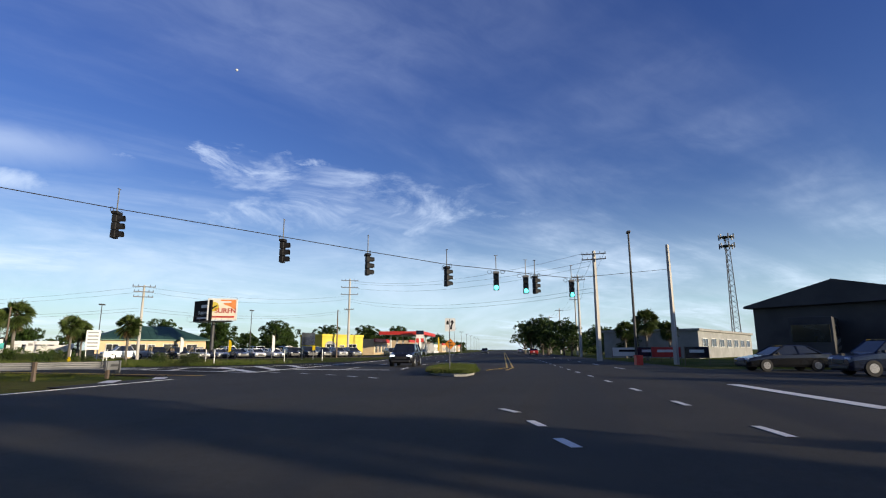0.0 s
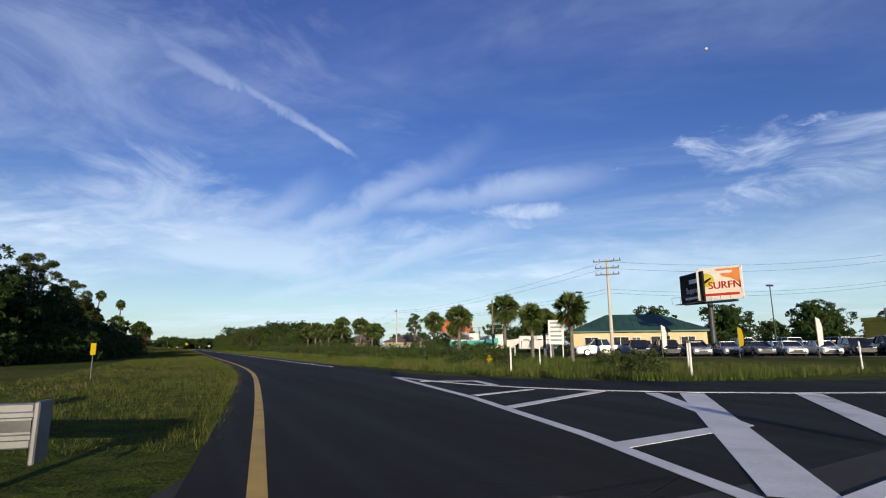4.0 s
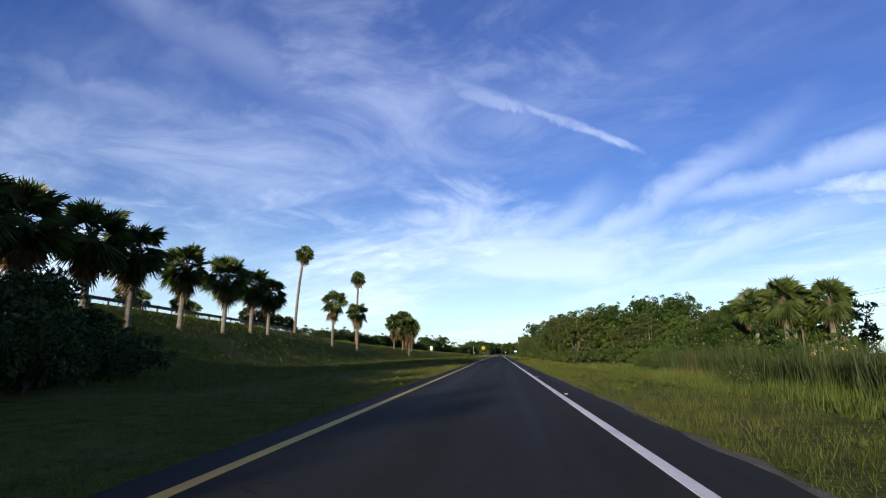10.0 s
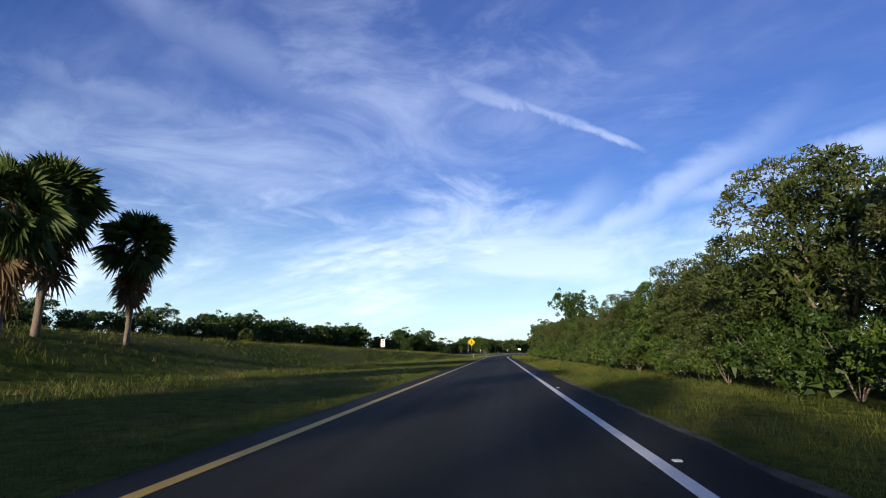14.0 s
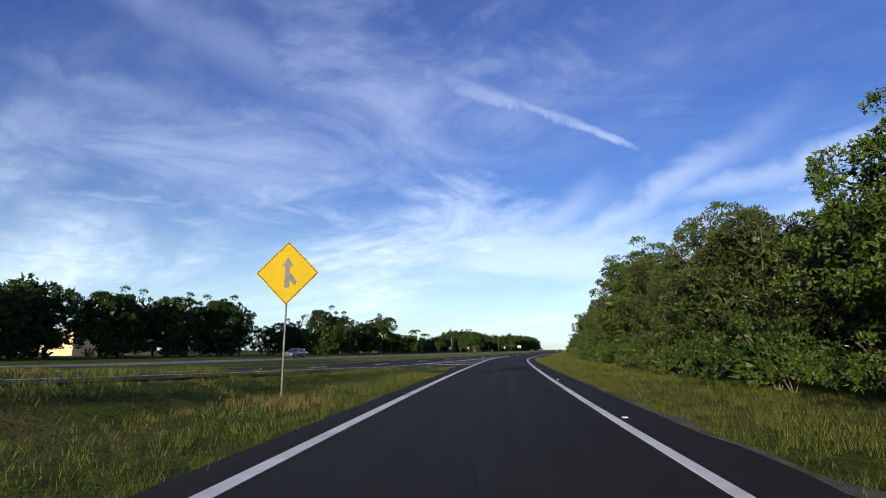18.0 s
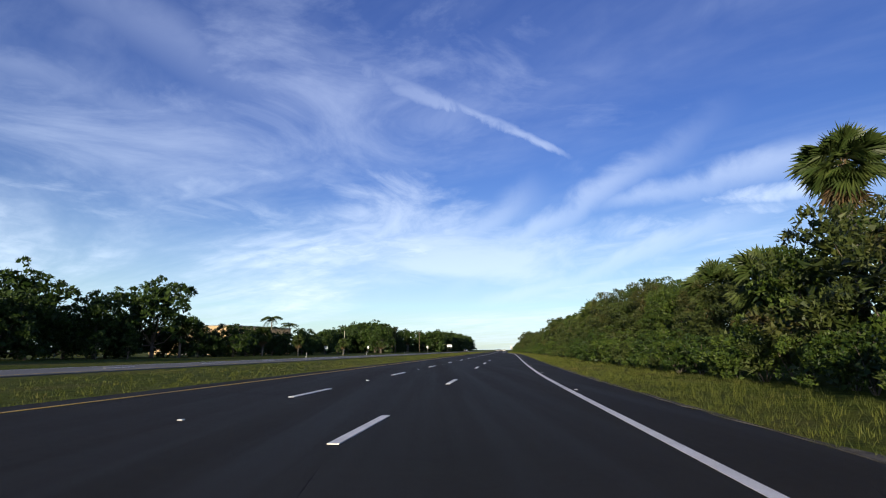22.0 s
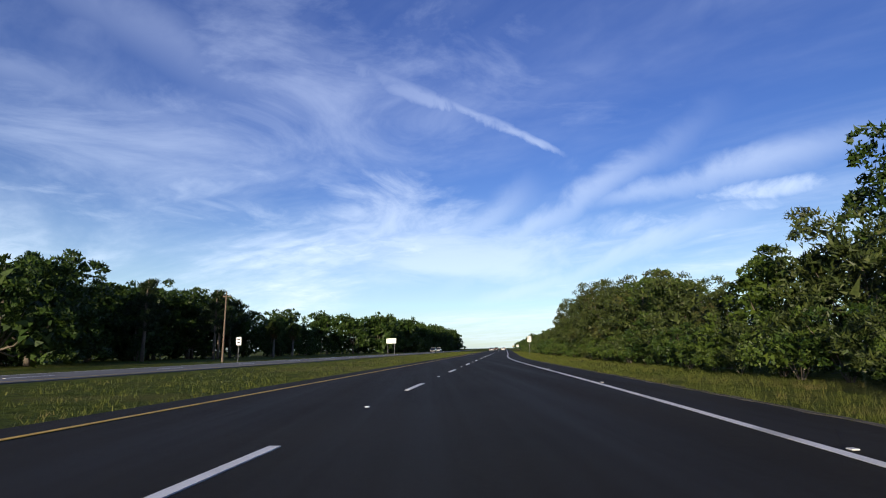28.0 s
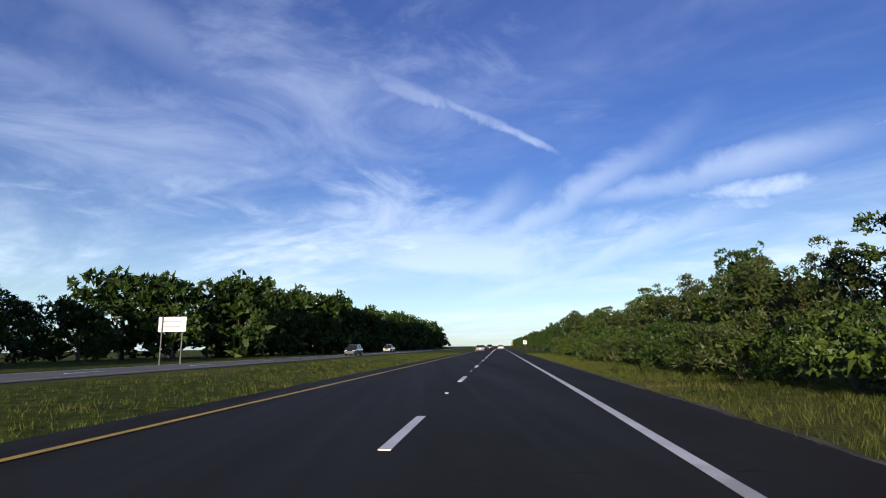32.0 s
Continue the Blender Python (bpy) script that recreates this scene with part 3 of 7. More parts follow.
def stripe(name, pts, width, mat, parent, lift=0.0, label=""):
    """A painted line of given width along pts."""
    STRIPE_COUNT[0] += 1
    lift = lift or (0.038 if parent.name == "cross_street" else 0.045)
    lift += 0.0008 * (STRIPE_COUNT[0] % 9)
    left, right = [], []
    pts = [Vector((p[0], p[1], 0)) for p in pts]
    for i, p in enumerate(pts):
        d = (pts[min(i + 1, len(pts) - 1)] - pts[max(i - 1, 0)]).normalized()
        s = Vector((-d.y, d.x, 0)) * width / 2
        left.append(p + s)
        right.append(p - s)
    return band(name, left, right, lift, mat, parent, label, 0.006)


YELLOW = spline([(-5.0, -27.0), (-3.75, -15.0), (-2.75, -3.0), (-2.45, 8.0), (-2.75, 35.0), (-3.75, 107.0), (-4.45, 150.0), (-5.5, 247.0), (-5.8, 285.0), (-5.1, 324.0), (-4.45, 340.0), (-3.6, 350.5), (-1.75, 367.0)])
WHITE = spline([(2.5, 3.0), (2.2, 17.0), (1.95, 35.0), (1.0, 107.0), (0.45, 150.0), (-0.9, 248.0), (-1.3, 281.0), (-0.45, 326.0), (0.9, 347.0), (3.5, 370.0), (hx(402, 7.2), 402.0), (hx(485, 7.3), 485.0), (hx(530, 6.9), 530.0),
                (hx(588, 3.5), 588.0), (hx(640, 3.45), 640.0), (hx(980, 3.45), 980.0)])


def line_x(line, y):
    ys = [p.y for p in line]
    return float(np.interp(y, ys, [p.x for p in line]))


STEPS = [float(y) for y in np.arange(-26, 362, 4)] + [362.0]
ramp = band("ramp_road", [(line_x(YELLOW, y) - 0.65, y) for y in STEPS],
            [((line_x(WHITE, y) + 1.05) if y > 4 else (3.55 - 0.012 * y if y > -12 else 1.5), y) for y in STEPS], 0.04, ASPHALT)
tagged(ramp, "dark smooth asphalt ramp lane with painted edge lines", "road", kind="structure")
ys = [float(y) for y in np.arange(-150, 984, 6)]
highway = band("highway", [(hx(y, -5.4), y) for y in ys], [((line_x(WHITE, y) + 1.9) if y > 352 else hx(y, 6.0), y) for y in ys], 0.032, ASPHALT)
tagged(highway, "dark asphalt highway carriageway with white lane dashes", "road", kind="structure")
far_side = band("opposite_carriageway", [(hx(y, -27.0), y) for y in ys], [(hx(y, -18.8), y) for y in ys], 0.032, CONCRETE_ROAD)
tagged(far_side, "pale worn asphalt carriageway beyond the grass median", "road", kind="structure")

xs = [float(x) for x in np.arange(-420, 900, 8)]
street = band("cross_street", [(x, street_y(x)) for x in xs], [(x, street_y(x, 27.0)) for x in xs], 0.03, ASPHALT_OLD)
tagged(street, "wide worn grey asphalt street with painted lanes", "road", kind="structure")
# mouth of the ramp with its slip lane from the east
SLIP = spline([(3.4, 6.0), (3.3, -3.0), (4.4, -10.0), (6.8, -14.5), (10.5, -17.6), (17.0, -20.2), (28.0, -21.6), (45.0, -20.4)], 2.0)
mouth = band("slip_lane", [(min(line_x(YELLOW, max(p.y, -26.9)) - 0.6, 0.0) if p.x < 4.5 else max(p.x - 9, -6.0), max(street_y(p.x) - 1.0, p.y - 12) if p.x > 4.5 else p.y) for p in SLIP], SLIP, 0.035, ASPHALT)
tagged(mouth, "dark asphalt slip lane curving into the ramp", "road", kind="structure")
apron = band("street_apron", [(-13.0, street_y(-13) + 0.9), (-6.2, street_y(-6.2) + 1.2), (-5.2, street_y(-5.2) + 3.4), (4.0, street_y(4) + 4.0), (18.0, street_y(18) + 4.0)],
             [(-13.0, street_y(-13) - 0.6), (-6.2, street_y(-6.2) - 0.6), (-5.2, street_y(-5.2) - 0.6), (4.0, street_y(4) - 0.6), (18.0, street_y(18) - 0.6)], 0.033, ASPHALT_OLD)
tagged(apron, "worn grey asphalt apron before the ramp", "road", kind="structure")
side = band("side_road", [(-24.0, -150.0), (-21.0, -80.0), (-18.0, -52.0)], [(12.0, -150.0), (10.0, -80.0), (9.0, -50.0)], 0.025, ASPHALT_OLD)
tagged(side, "worn asphalt side road meeting the street", "road", kind="structure")

# ragged pale gravel where the pavement ends
jag = np.random.default_rng(17)
for line, off, y0, y1, host in ((WHITE, 1.02, 6, 330, ramp), (WHITE, 1.87, 372, 690, highway)):
    gy = [float(q) for q in np.arange(y0, y1, 0.8)]
    w0, w1 = jag.uniform(-0.10, 0.05, len(gy)), jag.uniform(0.02, 0.34, len(gy)) * (0.5 + 0.5 * np.sin(np.array(gy) * 0.13) ** 2)
    band("gravel_edge", [(line_x(line, q) + off + a, q) for q, a in zip(gy, w0)], [(line_x(line, q) + off + b, q) for q, b in zip(gy, w1)], 0.047, GRAVEL, host, "ragged pale gravel edge", 0.06)

# painted lines
stripe("edge_line", [p for p in YELLOW if p.y < 262], 0.17, PAINT_Y, ramp, label="yellow painted edge line")
stripe("edge_line", [p for p in YELLOW if p.y >= 258], 0.20, PAINT_W, ramp, label="white painted edge line")
stripe("edge_line", WHITE, 0.165, PAINT_W, highway, label="white painted edge line")
stripe("edge_line", [(hx(y, -4.25), y) for y in ys], 0.16, PAINT_Y, highway, label="yellow painted edge line")
stripe("edge_line", [(hx(y, 3.55), y) for y in ys if y < 360] + [(-1.75, 367.0)], 0.16, PAINT_W, highway)
stripe("edge_line", [(hx(y, -19.6), y) for y in ys], 0.15, PAINT_Y, far_side)
stripe("edge_line", [(hx(y, -26.3), y) for y in ys], 0.15, PAINT_W, far_side)


def dash_mesh(length, width):
    bm = bmesh.new()
    box(bm, (0, 0, -0.01), (width, length, 0.02))
    me = bpy.data.meshes.new("lane_dash")
    bm.to_mesh(me)
    bm.free()
    me.materials.append(PAINT_W)
    return me


DASH = dash_mesh(3.05, 0.16)
for k in range(-16, 46):
    y = 411.7 + 12.19 * k
    o = part_mesh("lane_dash", DASH, None, highway, m=pose(hx(y), y, ground_z(hx(y), y) + 0.046, 0, 0, TURN))
    if 366 < y < 440:
        q = y - (3.0 if y > 400 else 7.1)
        part_mesh("lane_dash", DASH, None, highway, m=pose(hx(q, 3.5), q, 0.046, 0, 0, TURN))
    part_mesh("lane_dash", DASH, None, far_side, m=pose(hx(y, -22.9), y, ground_z(hx(y, -22.9), y) + 0.046, 0, 0, TURN))

# raised reflectors between the dashes and beside the edge line
bm = bmesh.new()
box(bm, (0, 0, 0.009), (0.10, 0.10, 0.018), bevel=0.006)
part("road_stud", bm, SIGN_WHITE, highway, m=pose(hx(417.8), 417.8, 0.034, 0, 0, TURN))
stud = highway.children[-1].data
for k in range(-10, 30):
    y = 417.8 + 12.19 * k
    if k:
        part_mesh("road_stud", stud, None, highway, m=pose(hx(y), y, ground_z(hx(y), y) + 0.034, 0, 0, TURN))
for k in range(0, 46):
    y = 10.0 + 12.19 * k
    x = line_x(WHITE, y) + 0.22
    part_mesh("road_stud", stud, None, ramp, m=pose(x, y, ground_z(x, y) + 0.044))

# striped gore where the ramp joins the highway
gore_pave = band("gore_pavement", [(hx(y, 3.2), y) for y in STEPS if y > 297], [(line_x(YELLOW, y) - 0.12, y) for y in STEPS if y > 297], 0.036, SHOULDER)
tagged(gore_pave, "weathered asphalt gore with white chevron bars", "road", kind="structure")
for y, w in ((313.0, 0.42), (320.0, 0.42), (327.0, 0.40), (334.0, 0.34), (340.8, 0.28), (347.8, 0.22), (355.0, 0.18)):
    kx = hx(y, 3.55) + (line_x(YELLOW, y) - hx(y, 3.55)) * 0.45
    stripe("chevron_bar", [(hx(y + 1.9, 3.6), y + 1.9), (kx, y - 0.1)], w * 1.25, PAINT_W, gore_pave)
    stripe("chevron_bar", [(kx, y), (line_x(YELLOW, y + 0.7) - 0.1, y + 0.7)], w, PAINT_W, gore_pave)

# striped gore at the mouth of the ramp
E1, E2 = (2.0, -9.3), (-1.4, -27.3)
GORE_OUT = spline([E1, (2.7, -14.6), (4.6, -18.4), (8.0, -21.3), (12.5, -23.4), (17.5, -24.9)], 1.5)
stripe("gore_line", [E1, (0.75, -18.3), (-0.4, -23.8), E2], 0.20, PAINT_W, mouth)
stripe("gore_line", GORE_OUT, 0.20, PAINT_W, mouth)
stripe("gore_line", [E2, (2.4, -26.75), (9.0, -26.0), (17.5, -24.9)], 0.20, PAINT_W, mouth)
stripe("chevron_bar", [(0.95, -18.0), (3.2, -17.2)], 0.24, PAINT_W, mouth)
stripe("chevron_bar", [(0.3, -20.6), (4.4, -18.6)], 0.30, PAINT_W, mouth)
stripe("chevron_bar", [(-0.6, -24.6), (2.2, -24.2), (5.2, -19.6)], 0.34, PAINT_W, mouth)
stripe("chevron_bar", [(-0.9, -27.0), (5.9, -20.2)], 0.55, PAINT_W, mouth)
stripe("chevron_bar", [(2.3, -26.6), (8.2, -21.6)], 0.55, PAINT_W, mouth)
stripe("chevron_bar", [(6.4, -26.1), (10.8, -22.8)], 0.5, PAINT_W, mouth)
stripe("gore_line", [(1.9, -12.3), (3.6, -13.2), (3.2, -15.2)], 0.28, PAINT_W, mouth)

# street markings
stripe("edge_line", [(x, street_y(x, 0.35)) for x in np.arange(-60, -4.5, 4)], 0.16, PAINT_W, street)
stripe("edge_line", [(x, street_y(x, 0.5)) for x in np.arange(18, 200, 8)], 0.16, PAINT_W, street)
stripe("stop_line", [(3.4, -27.2), (3.6, -33.4)], 0.45, PAINT_W, street)
stripe("stop_line", [(-6.9, -49.6), (-14.7, -50.4)], 0.45, PAINT_W, street)
stripe("chevron_bar", [(-8.0, -27.0), (-6.5, -25.9)], 0.5, PAINT_W, street)
stripe("chevron_bar", [(-10.7, -27.0), (-9.1, -25.9)], 0.5, PAINT_W, street)
for x in np.arange(5, 170, 9.0):
    for off in (4.2, 7.8):
        stripe("lane_dash", [(x, street_y(x, off)), (x + 3, street_y(x + 3, off))], 0.14, PAINT_W, street)
for x in np.arange(-19, 190, 4.2):
    stripe("lane_dash", [(x, street_y(x, 18.4)), (x + 1.1, street_y(x + 1.1, 18.4))], 0.15, PAINT_W, street)
for x in np.arange(8, 190, 9.0):
    stripe("lane_dash", [(x, street_y(x, 22.0)), (x + 3, street_y(x + 3, 22.0))], 0.14, PAINT_W, street)
# dotted guide lines of the turning lanes
for a, b in (((-0.9, -28.1), (-1.5, -29.6)), ((-1.7, -30.3), (-2.2, -31.4)), ((-2.8, -32.3), (-3.2, -33.1)), ((-3.9, -33.9), (-4.4, -34.6)), ((-5.0, -35.4), (-5.6, -36.1)),
             ((-16.3, -42.6), (-16.9, -43.0)), ((-18.0, -43.3), (-18.8, -43.6)), ((-19.8, -43.8), (-20.6, -44.1))):
    d = Vector((b[0] - a[0], b[1] - a[1], 0)).normalized() * 0.45
    stripe("guide_dash", [(a[0], a[1]), (a[0] + d.x * 1.6, a[1] + d.y * 1.6)], 0.15, PAINT_W, street)
stripe("centre_line", [(x, street_y(x, 14.6)) for x in np.arange(9, 210, 8)], 0.14, PAINT_Y, street)
stripe("centre_line", [(x, street_y(x, 15.0)) for x in np.arange(9, 210, 8)], 0.14, PAINT_Y, street)
stripe("centre_line", [(4.2, -39.2), (9.0, street_y(9, 14.6))], 0.14, PAINT_Y, street)
stripe("centre_line", [(4.4, -40.4), (9.0, street_y(9, 15.0))], 0.14, PAINT_Y, street)


# ---- plants ----
rng = np.random.default_rng(7)


def unit(v):
    return v / (np.linalg.norm(v, axis=-1, keepdims=True) + 1e-9)


def leaf_cards(pos, out, length, width, r, up=0.35, jitter=0.9, big=1.0):
    """Pointed leaves at pos, leaning the way of out."""
    n = len(pos)
    axis_ = unit(out + r.normal(0, jitter, (n, 3)) + np.array([0, 0, up]))
    side_ = unit(np.cross(axis_, r.normal(0, 1, (n, 3))))
    ln = (length * big * r.uniform(0.6, 1.35, n))[:, None]
    wd = (width * big * r.uniform(0.6, 1.35, n))[:, None]
    a = pos - axis_ * ln * 0.45 + side_ * wd * 0.5
    b = pos - axis_ * ln * 0.45 - side_ * wd * 0.5
    c = pos + axis_ * ln * 0.55
    v = np.stack([a, b, c], 1).reshape(-1, 3)
    return v, np.arange(n * 3).reshape(-1, 3)


def crown_points(lobes, n, r, clumps=80, clump=0.8, fill=0.10, face=0.0):
    """Leaf places, outward ways and sizes: tufted clumps over rounded lobes of (centre, radius), and a sparse inner mass."""
    w = np.array([rad[0] * rad[2] for _, rad in lobes])
    w = w / w.sum()
    P, O, B = [], [], []
    for (c, rad), share in zip(lobes, w):
        rad = np.array(rad)
        k = max(int(clumps * share), 4)
        u = unit(r.normal(0, 1, (k, 3)))
        u[:, 2] = np.where(u[:, 2] < -0.45, -u[:, 2] * 0.6, u[:, 2])
        heart = np.array(c) + u * rad * r.uniform(0.72, 1.02, (k, 1))
        size = clump * r.uniform(0.55, 1.25, k)
        share_k = size ** 2 * (1.0 + face * (u @ np.array([-0.85, -0.5, 0.15])))
        share_k = share_k / share_k.sum()
        pick = r.choice(k, max(int(n * share), 30), p=share_k)
        q = unit(r.normal(0, 1, (len(pick), 3)) + u[pick] * 0.7 + np.array([0, 0, 0.25]))
        reach = size[pick][:, None] * r.uniform(0.25, 1.0, (len(pick), 1)) ** 0.5
        P.append(heart[pick] + q * reach * np.array([1.0, 1.0, 0.75]))
        O.append(q)
        B.append(np.ones(len(pick)))
        m = max(int(n * share * fill), 6)
        q = unit(r.normal(0, 1, (m, 3)))
        P.append(np.array(c) + q * rad * r.uniform(0.1, 0.62, (m, 1)))
        O.append(q)
        B.append(np.full(m, 2.2))
    return np.concatenate(P), np.concatenate(O), np.concatenate(B)


def leafy(name, label, height, spread, seed, leaf_mat, bark=BARK, n=7000, leaf=(0.32, 0.17), low=0.25, lobes=6, category="tree", slim=1.0, clumps=80, clump=0.8, fill=0.10, face=0.0):
    """A broad-leaved tree: tapered trunk, limbs to every lobe, a crown of many small leaves in clumps."""
    r = np.random.default_rng(seed)
    t = thing(name, label, category)
    L = []
    for k in range(lobes):
        a = k * 2.4 + r.uniform(-0.4, 0.4)
        f = (k + 0.5) / lobes
        rad = spread * (0.42 if k else 0.5) * r.uniform(0.75, 1.15)
        off = spread * 0.55 * (1 - 0.55 * f) * r.uniform(0.7, 1.1)
        z = height * (low + 0.12 + (0.76 - low) * f)
        L.append(((math.cos(a) * off, math.sin(a) * off, z), (rad, rad, rad * 0.85 * slim)))
    L.append(((0, 0, height * 0.82), (spread * 0.34, spread * 0.34, height * 0.15)))
    bm = bmesh.new()
    lean = r.uniform(-0.04, 0.04, 2) * height
    base = 0.024 * height + 0.03
    fork = Vector((lean[0] * 0.4, lean[1] * 0.4, height * max(low, 0.16)))
    tube(bm, [(0, 0, -0.25), (lean[0] * 0.1, lean[1] * 0.1, height * 0.08), fork, (lean[0], lean[1], height * 0.8)], [base * 1.3, base, base * 0.75, base * 0.18], 7)
    for c, rad in L[:-1]:
        c = Vector(c)
        midp = fork.lerp(c, 0.55) + Vector((0, 0, -0.06 * height))
        tube(bm, [fork * 0.96, midp, c, c + (c - midp) * 0.4], [base * 0.42, base * 0.28, base * 0.14, base * 0.04], 5)
    part("trunk", bm, bark, t, smooth=True)
    pos, out, grow = crown_points(L, n, r, clumps, clump, fill, face)
    pos[:, 2] = np.maximum(pos[:, 2], 0.05 + 0.3 * r.random(len(pos)))
    v, f = leaf_cards(pos, out, leaf[0], leaf[1], r, big=grow)
    part_mesh("crown", raw_mesh("crown", v, f), leaf_mat, t)
    return t


def bush(name, label, height, spread, seed, leaf_mat, n=1800, leaf=(0.17, 0.10)):
    r = np.random.default_rng(seed)
    t = thing(name, label, "bush")
    L = []
    for k in range(7):
        a = k * 1.9 + r.uniform(0, 0.7)
        q = spread * (0.0 if k == 0 else r.uniform(0.3, 0.6))
        rad = spread * r.uniform(0.36, 0.6)
        L.append(((math.cos(a) * q, math.sin(a) * q, height * (0.55 if k == 0 else r.uniform(0.16, 0.5))), (rad, rad, height * r.uniform(0.26, 0.46))))
    bm = bmesh.new()
    for k in range(5):
        a = k * 1.3
        tube(bm, [(0.05 * math.cos(a), 0.05 * math.sin(a), -0.1), (math.cos(a) * spread * 0.25, math.sin(a) * spread * 0.25, height * 0.4), (math.cos(a) * spread * 0.4, math.sin(a) * spread * 0.4, height * 0.6)], [0.03, 0.02, 0.006], 5)
    part("woody_base", bm, BARK, t)
    pos, out, big = crown_points(L, n, r, 46, 0.42, 0.10)
    pos[:, 2] = np.maximum(pos[:, 2], 0.02 + 0.25 * r.random(len(pos)))
    v, f = leaf_cards(pos, out, leaf[0], leaf[1], r, big=np.minimum(big, 2.6))
    part_mesh("foliage", raw_mesh("foliage", v, f), leaf_mat, t)
    return t


def pine(name, label, height, seed, n=9000):
    """A slash pine: tall bare trunk, tufted needle clumps on upturned limbs."""
    r = np.random.default_rng(seed)
    t = thing(name, label, "tree")
    bm = bmesh.new()
    tube(bm, [(0, 0, -0.3), (0.1, 0.05, height * 0.4), (0.25, -0.1, height * 0.75), (0.2, 0, height)], [0.024 * height, 0.019 * height, 0.012 * height, 0.003 * height], 7)
    P, O = [], []
    for k in range(26):
        f = k / 25
        a = k * 2.4 + r.uniform(-0.6, 0.6)
        ln = height * (0.30 - 0.19 * f) * r.uniform(0.4, 1.1)
        z = height * (0.36 + 0.60 * f + r.uniform(-0.03, 0.03))
        tip = Vector((math.cos(a) * ln, math.sin(a) * ln, z + ln * 0.35))
        tube(bm, [(0.15, 0, z), tip * 0.55 + Vector((0.05, 0, z * 0.43)), tip], [0.05, 0.035, 0.012], 5)
        for q in (0.55, 0.8, 1.0):
            c = np.array([math.cos(a) * ln * q, math.sin(a) * ln * q, z + ln * 0.35 * q])
            m = n // 78
            d = unit(r.normal(0, 1, (m, 3)))
            P.append(c + d * r.uniform(0.15, 1.0, (m, 1)) * height * 0.065 * np.array([1.0, 1.0, 0.75]))
            O.append(d)
    part("trunk", bm, BARK, t, smooth=True)
    v, f = leaf_cards(np.concatenate(P), np.concatenate(O), 0.46, 0.10, r, 0.5, 0.3)
    part_mesh("crown", raw_mesh("crown", v, f), LEAF_PINE, t)
    return t


def fan_fronds(count, reach, r, rise, fall, fingers=19, droop=0.5):
    """Fan-shaped palm fronds about the origin; rise, fall: the range of their slant in degrees."""
    V, F, S = [], [], []
    for k in range(count):
        a = k * 2.399 + r.uniform(-0.2, 0.2)
        el = radians(r.uniform(fall, rise))
        d = np.array([math.cos(a) * math.cos(el), math.sin(a) * math.cos(el), math.sin(el)])
        s = unit(np.cross(d, [0, 0, 1.0]) + 1e-6)
        up = np.cross(s, d)
        roll = r.uniform(-1.1, 1.1)
        s, up = s * math.cos(roll) + up * math.sin(roll), up * math.cos(roll) - s * math.sin(roll)
        ln = reach * r.uniform(0.85, 1.1)
        hub = d * ln * 0.48 + np.array([0, 0, -0.06 * ln])
        S.append((d * 0.1, hub))
        for j in range(fingers):
            th = radians(-105 + 210 * j / (fingers - 1))
            w = d * math.cos(th) + s * math.sin(th)
            fl = ln * (0.60 - 0.16 * abs(th) / 1.8) * r.uniform(0.9, 1.1)
            tip = hub + w * fl + np.array([0, 0, -droop * fl * r.uniform(0.5, 1.0)])
            mid = hub + w * fl * 0.55 + np.array([0, 0, -droop * fl * 0.14])
            q = unit(np.cross(w, up)) * fl * 0.048
            i = len(V)
            V += [hub, mid + q, tip, mid - q]
            F += [(i, i + 1, i + 2), (i, i + 2, i + 3)]
    return V, F, S


def palm(name, label, height, reach, seed, count=30, skirt=0.0, thick=0.17, bark=BARK_PALE, bend=0.0, boots=True):
    """A fan palm; skirt: the length of the hanging dead fronds below the crown."""
    r = np.random.default_rng(seed)
    t = thing(name, label, "palm tree")
    bm = bmesh.new()
    m = 9
    pts = [(bend * (k / m) ** 2, 0, -0.3 + (height + 0.3) * k / m) for k in range(m + 1)]
    rad = [thick * (1.25 if k == 0 else 1.0 - 0.22 * k / m + (0.10 if k % 2 else 0.0)) for k in range(m + 1)]
    tube(bm, pts, rad, 9)
    part("trunk", bm, bark, t, smooth=True)
    top = np.array([bend, 0, height])
    if boots:
        bm = bmesh.new()
        for k in range(26):
            a, z = k * 2.4, height - 1.3 + 1.25 * k / 26
            o = Vector((bend + math.cos(a) * thick * 0.7, math.sin(a) * thick * 0.7, z))
            tube(bm, [o, o + Vector((math.cos(a) * 0.16, math.sin(a) * 0.16, 0.30))], [0.05, 0.025], 4)
        part("boot_sheath", bm, PALM_DRY, t)
    V, F, S = fan_fronds(int(count * 1.6), reach, r, 82, -62, 19, 0.36)
    part_mesh("crown", raw_mesh("crown", np.array(V) + top, F), PALM_GREEN, t)
    bm = bmesh.new()
    for a, b in S:
        tube(bm, [top + a, top + b], [0.022, 0.014], 3)
    part("frond_stalk", bm, PALM_GREEN, t)
    if skirt:
        V, F, S = fan_fronds(int(8 + skirt * 11), reach * 0.78, r, -52, -86, 13, 0.5)
        V = np.array(V)
        shift = np.repeat(r.uniform(0, skirt, len(V) // 52 + 1), 52)[:len(V)]
        V[:, 2] -= shift
        part_mesh("dead_skirt", raw_mesh("dead_fronds", V + top + np.array([0, 0, -0.1]), F), PALM_DRY, t, "hanging dry brown fronds")
    return t


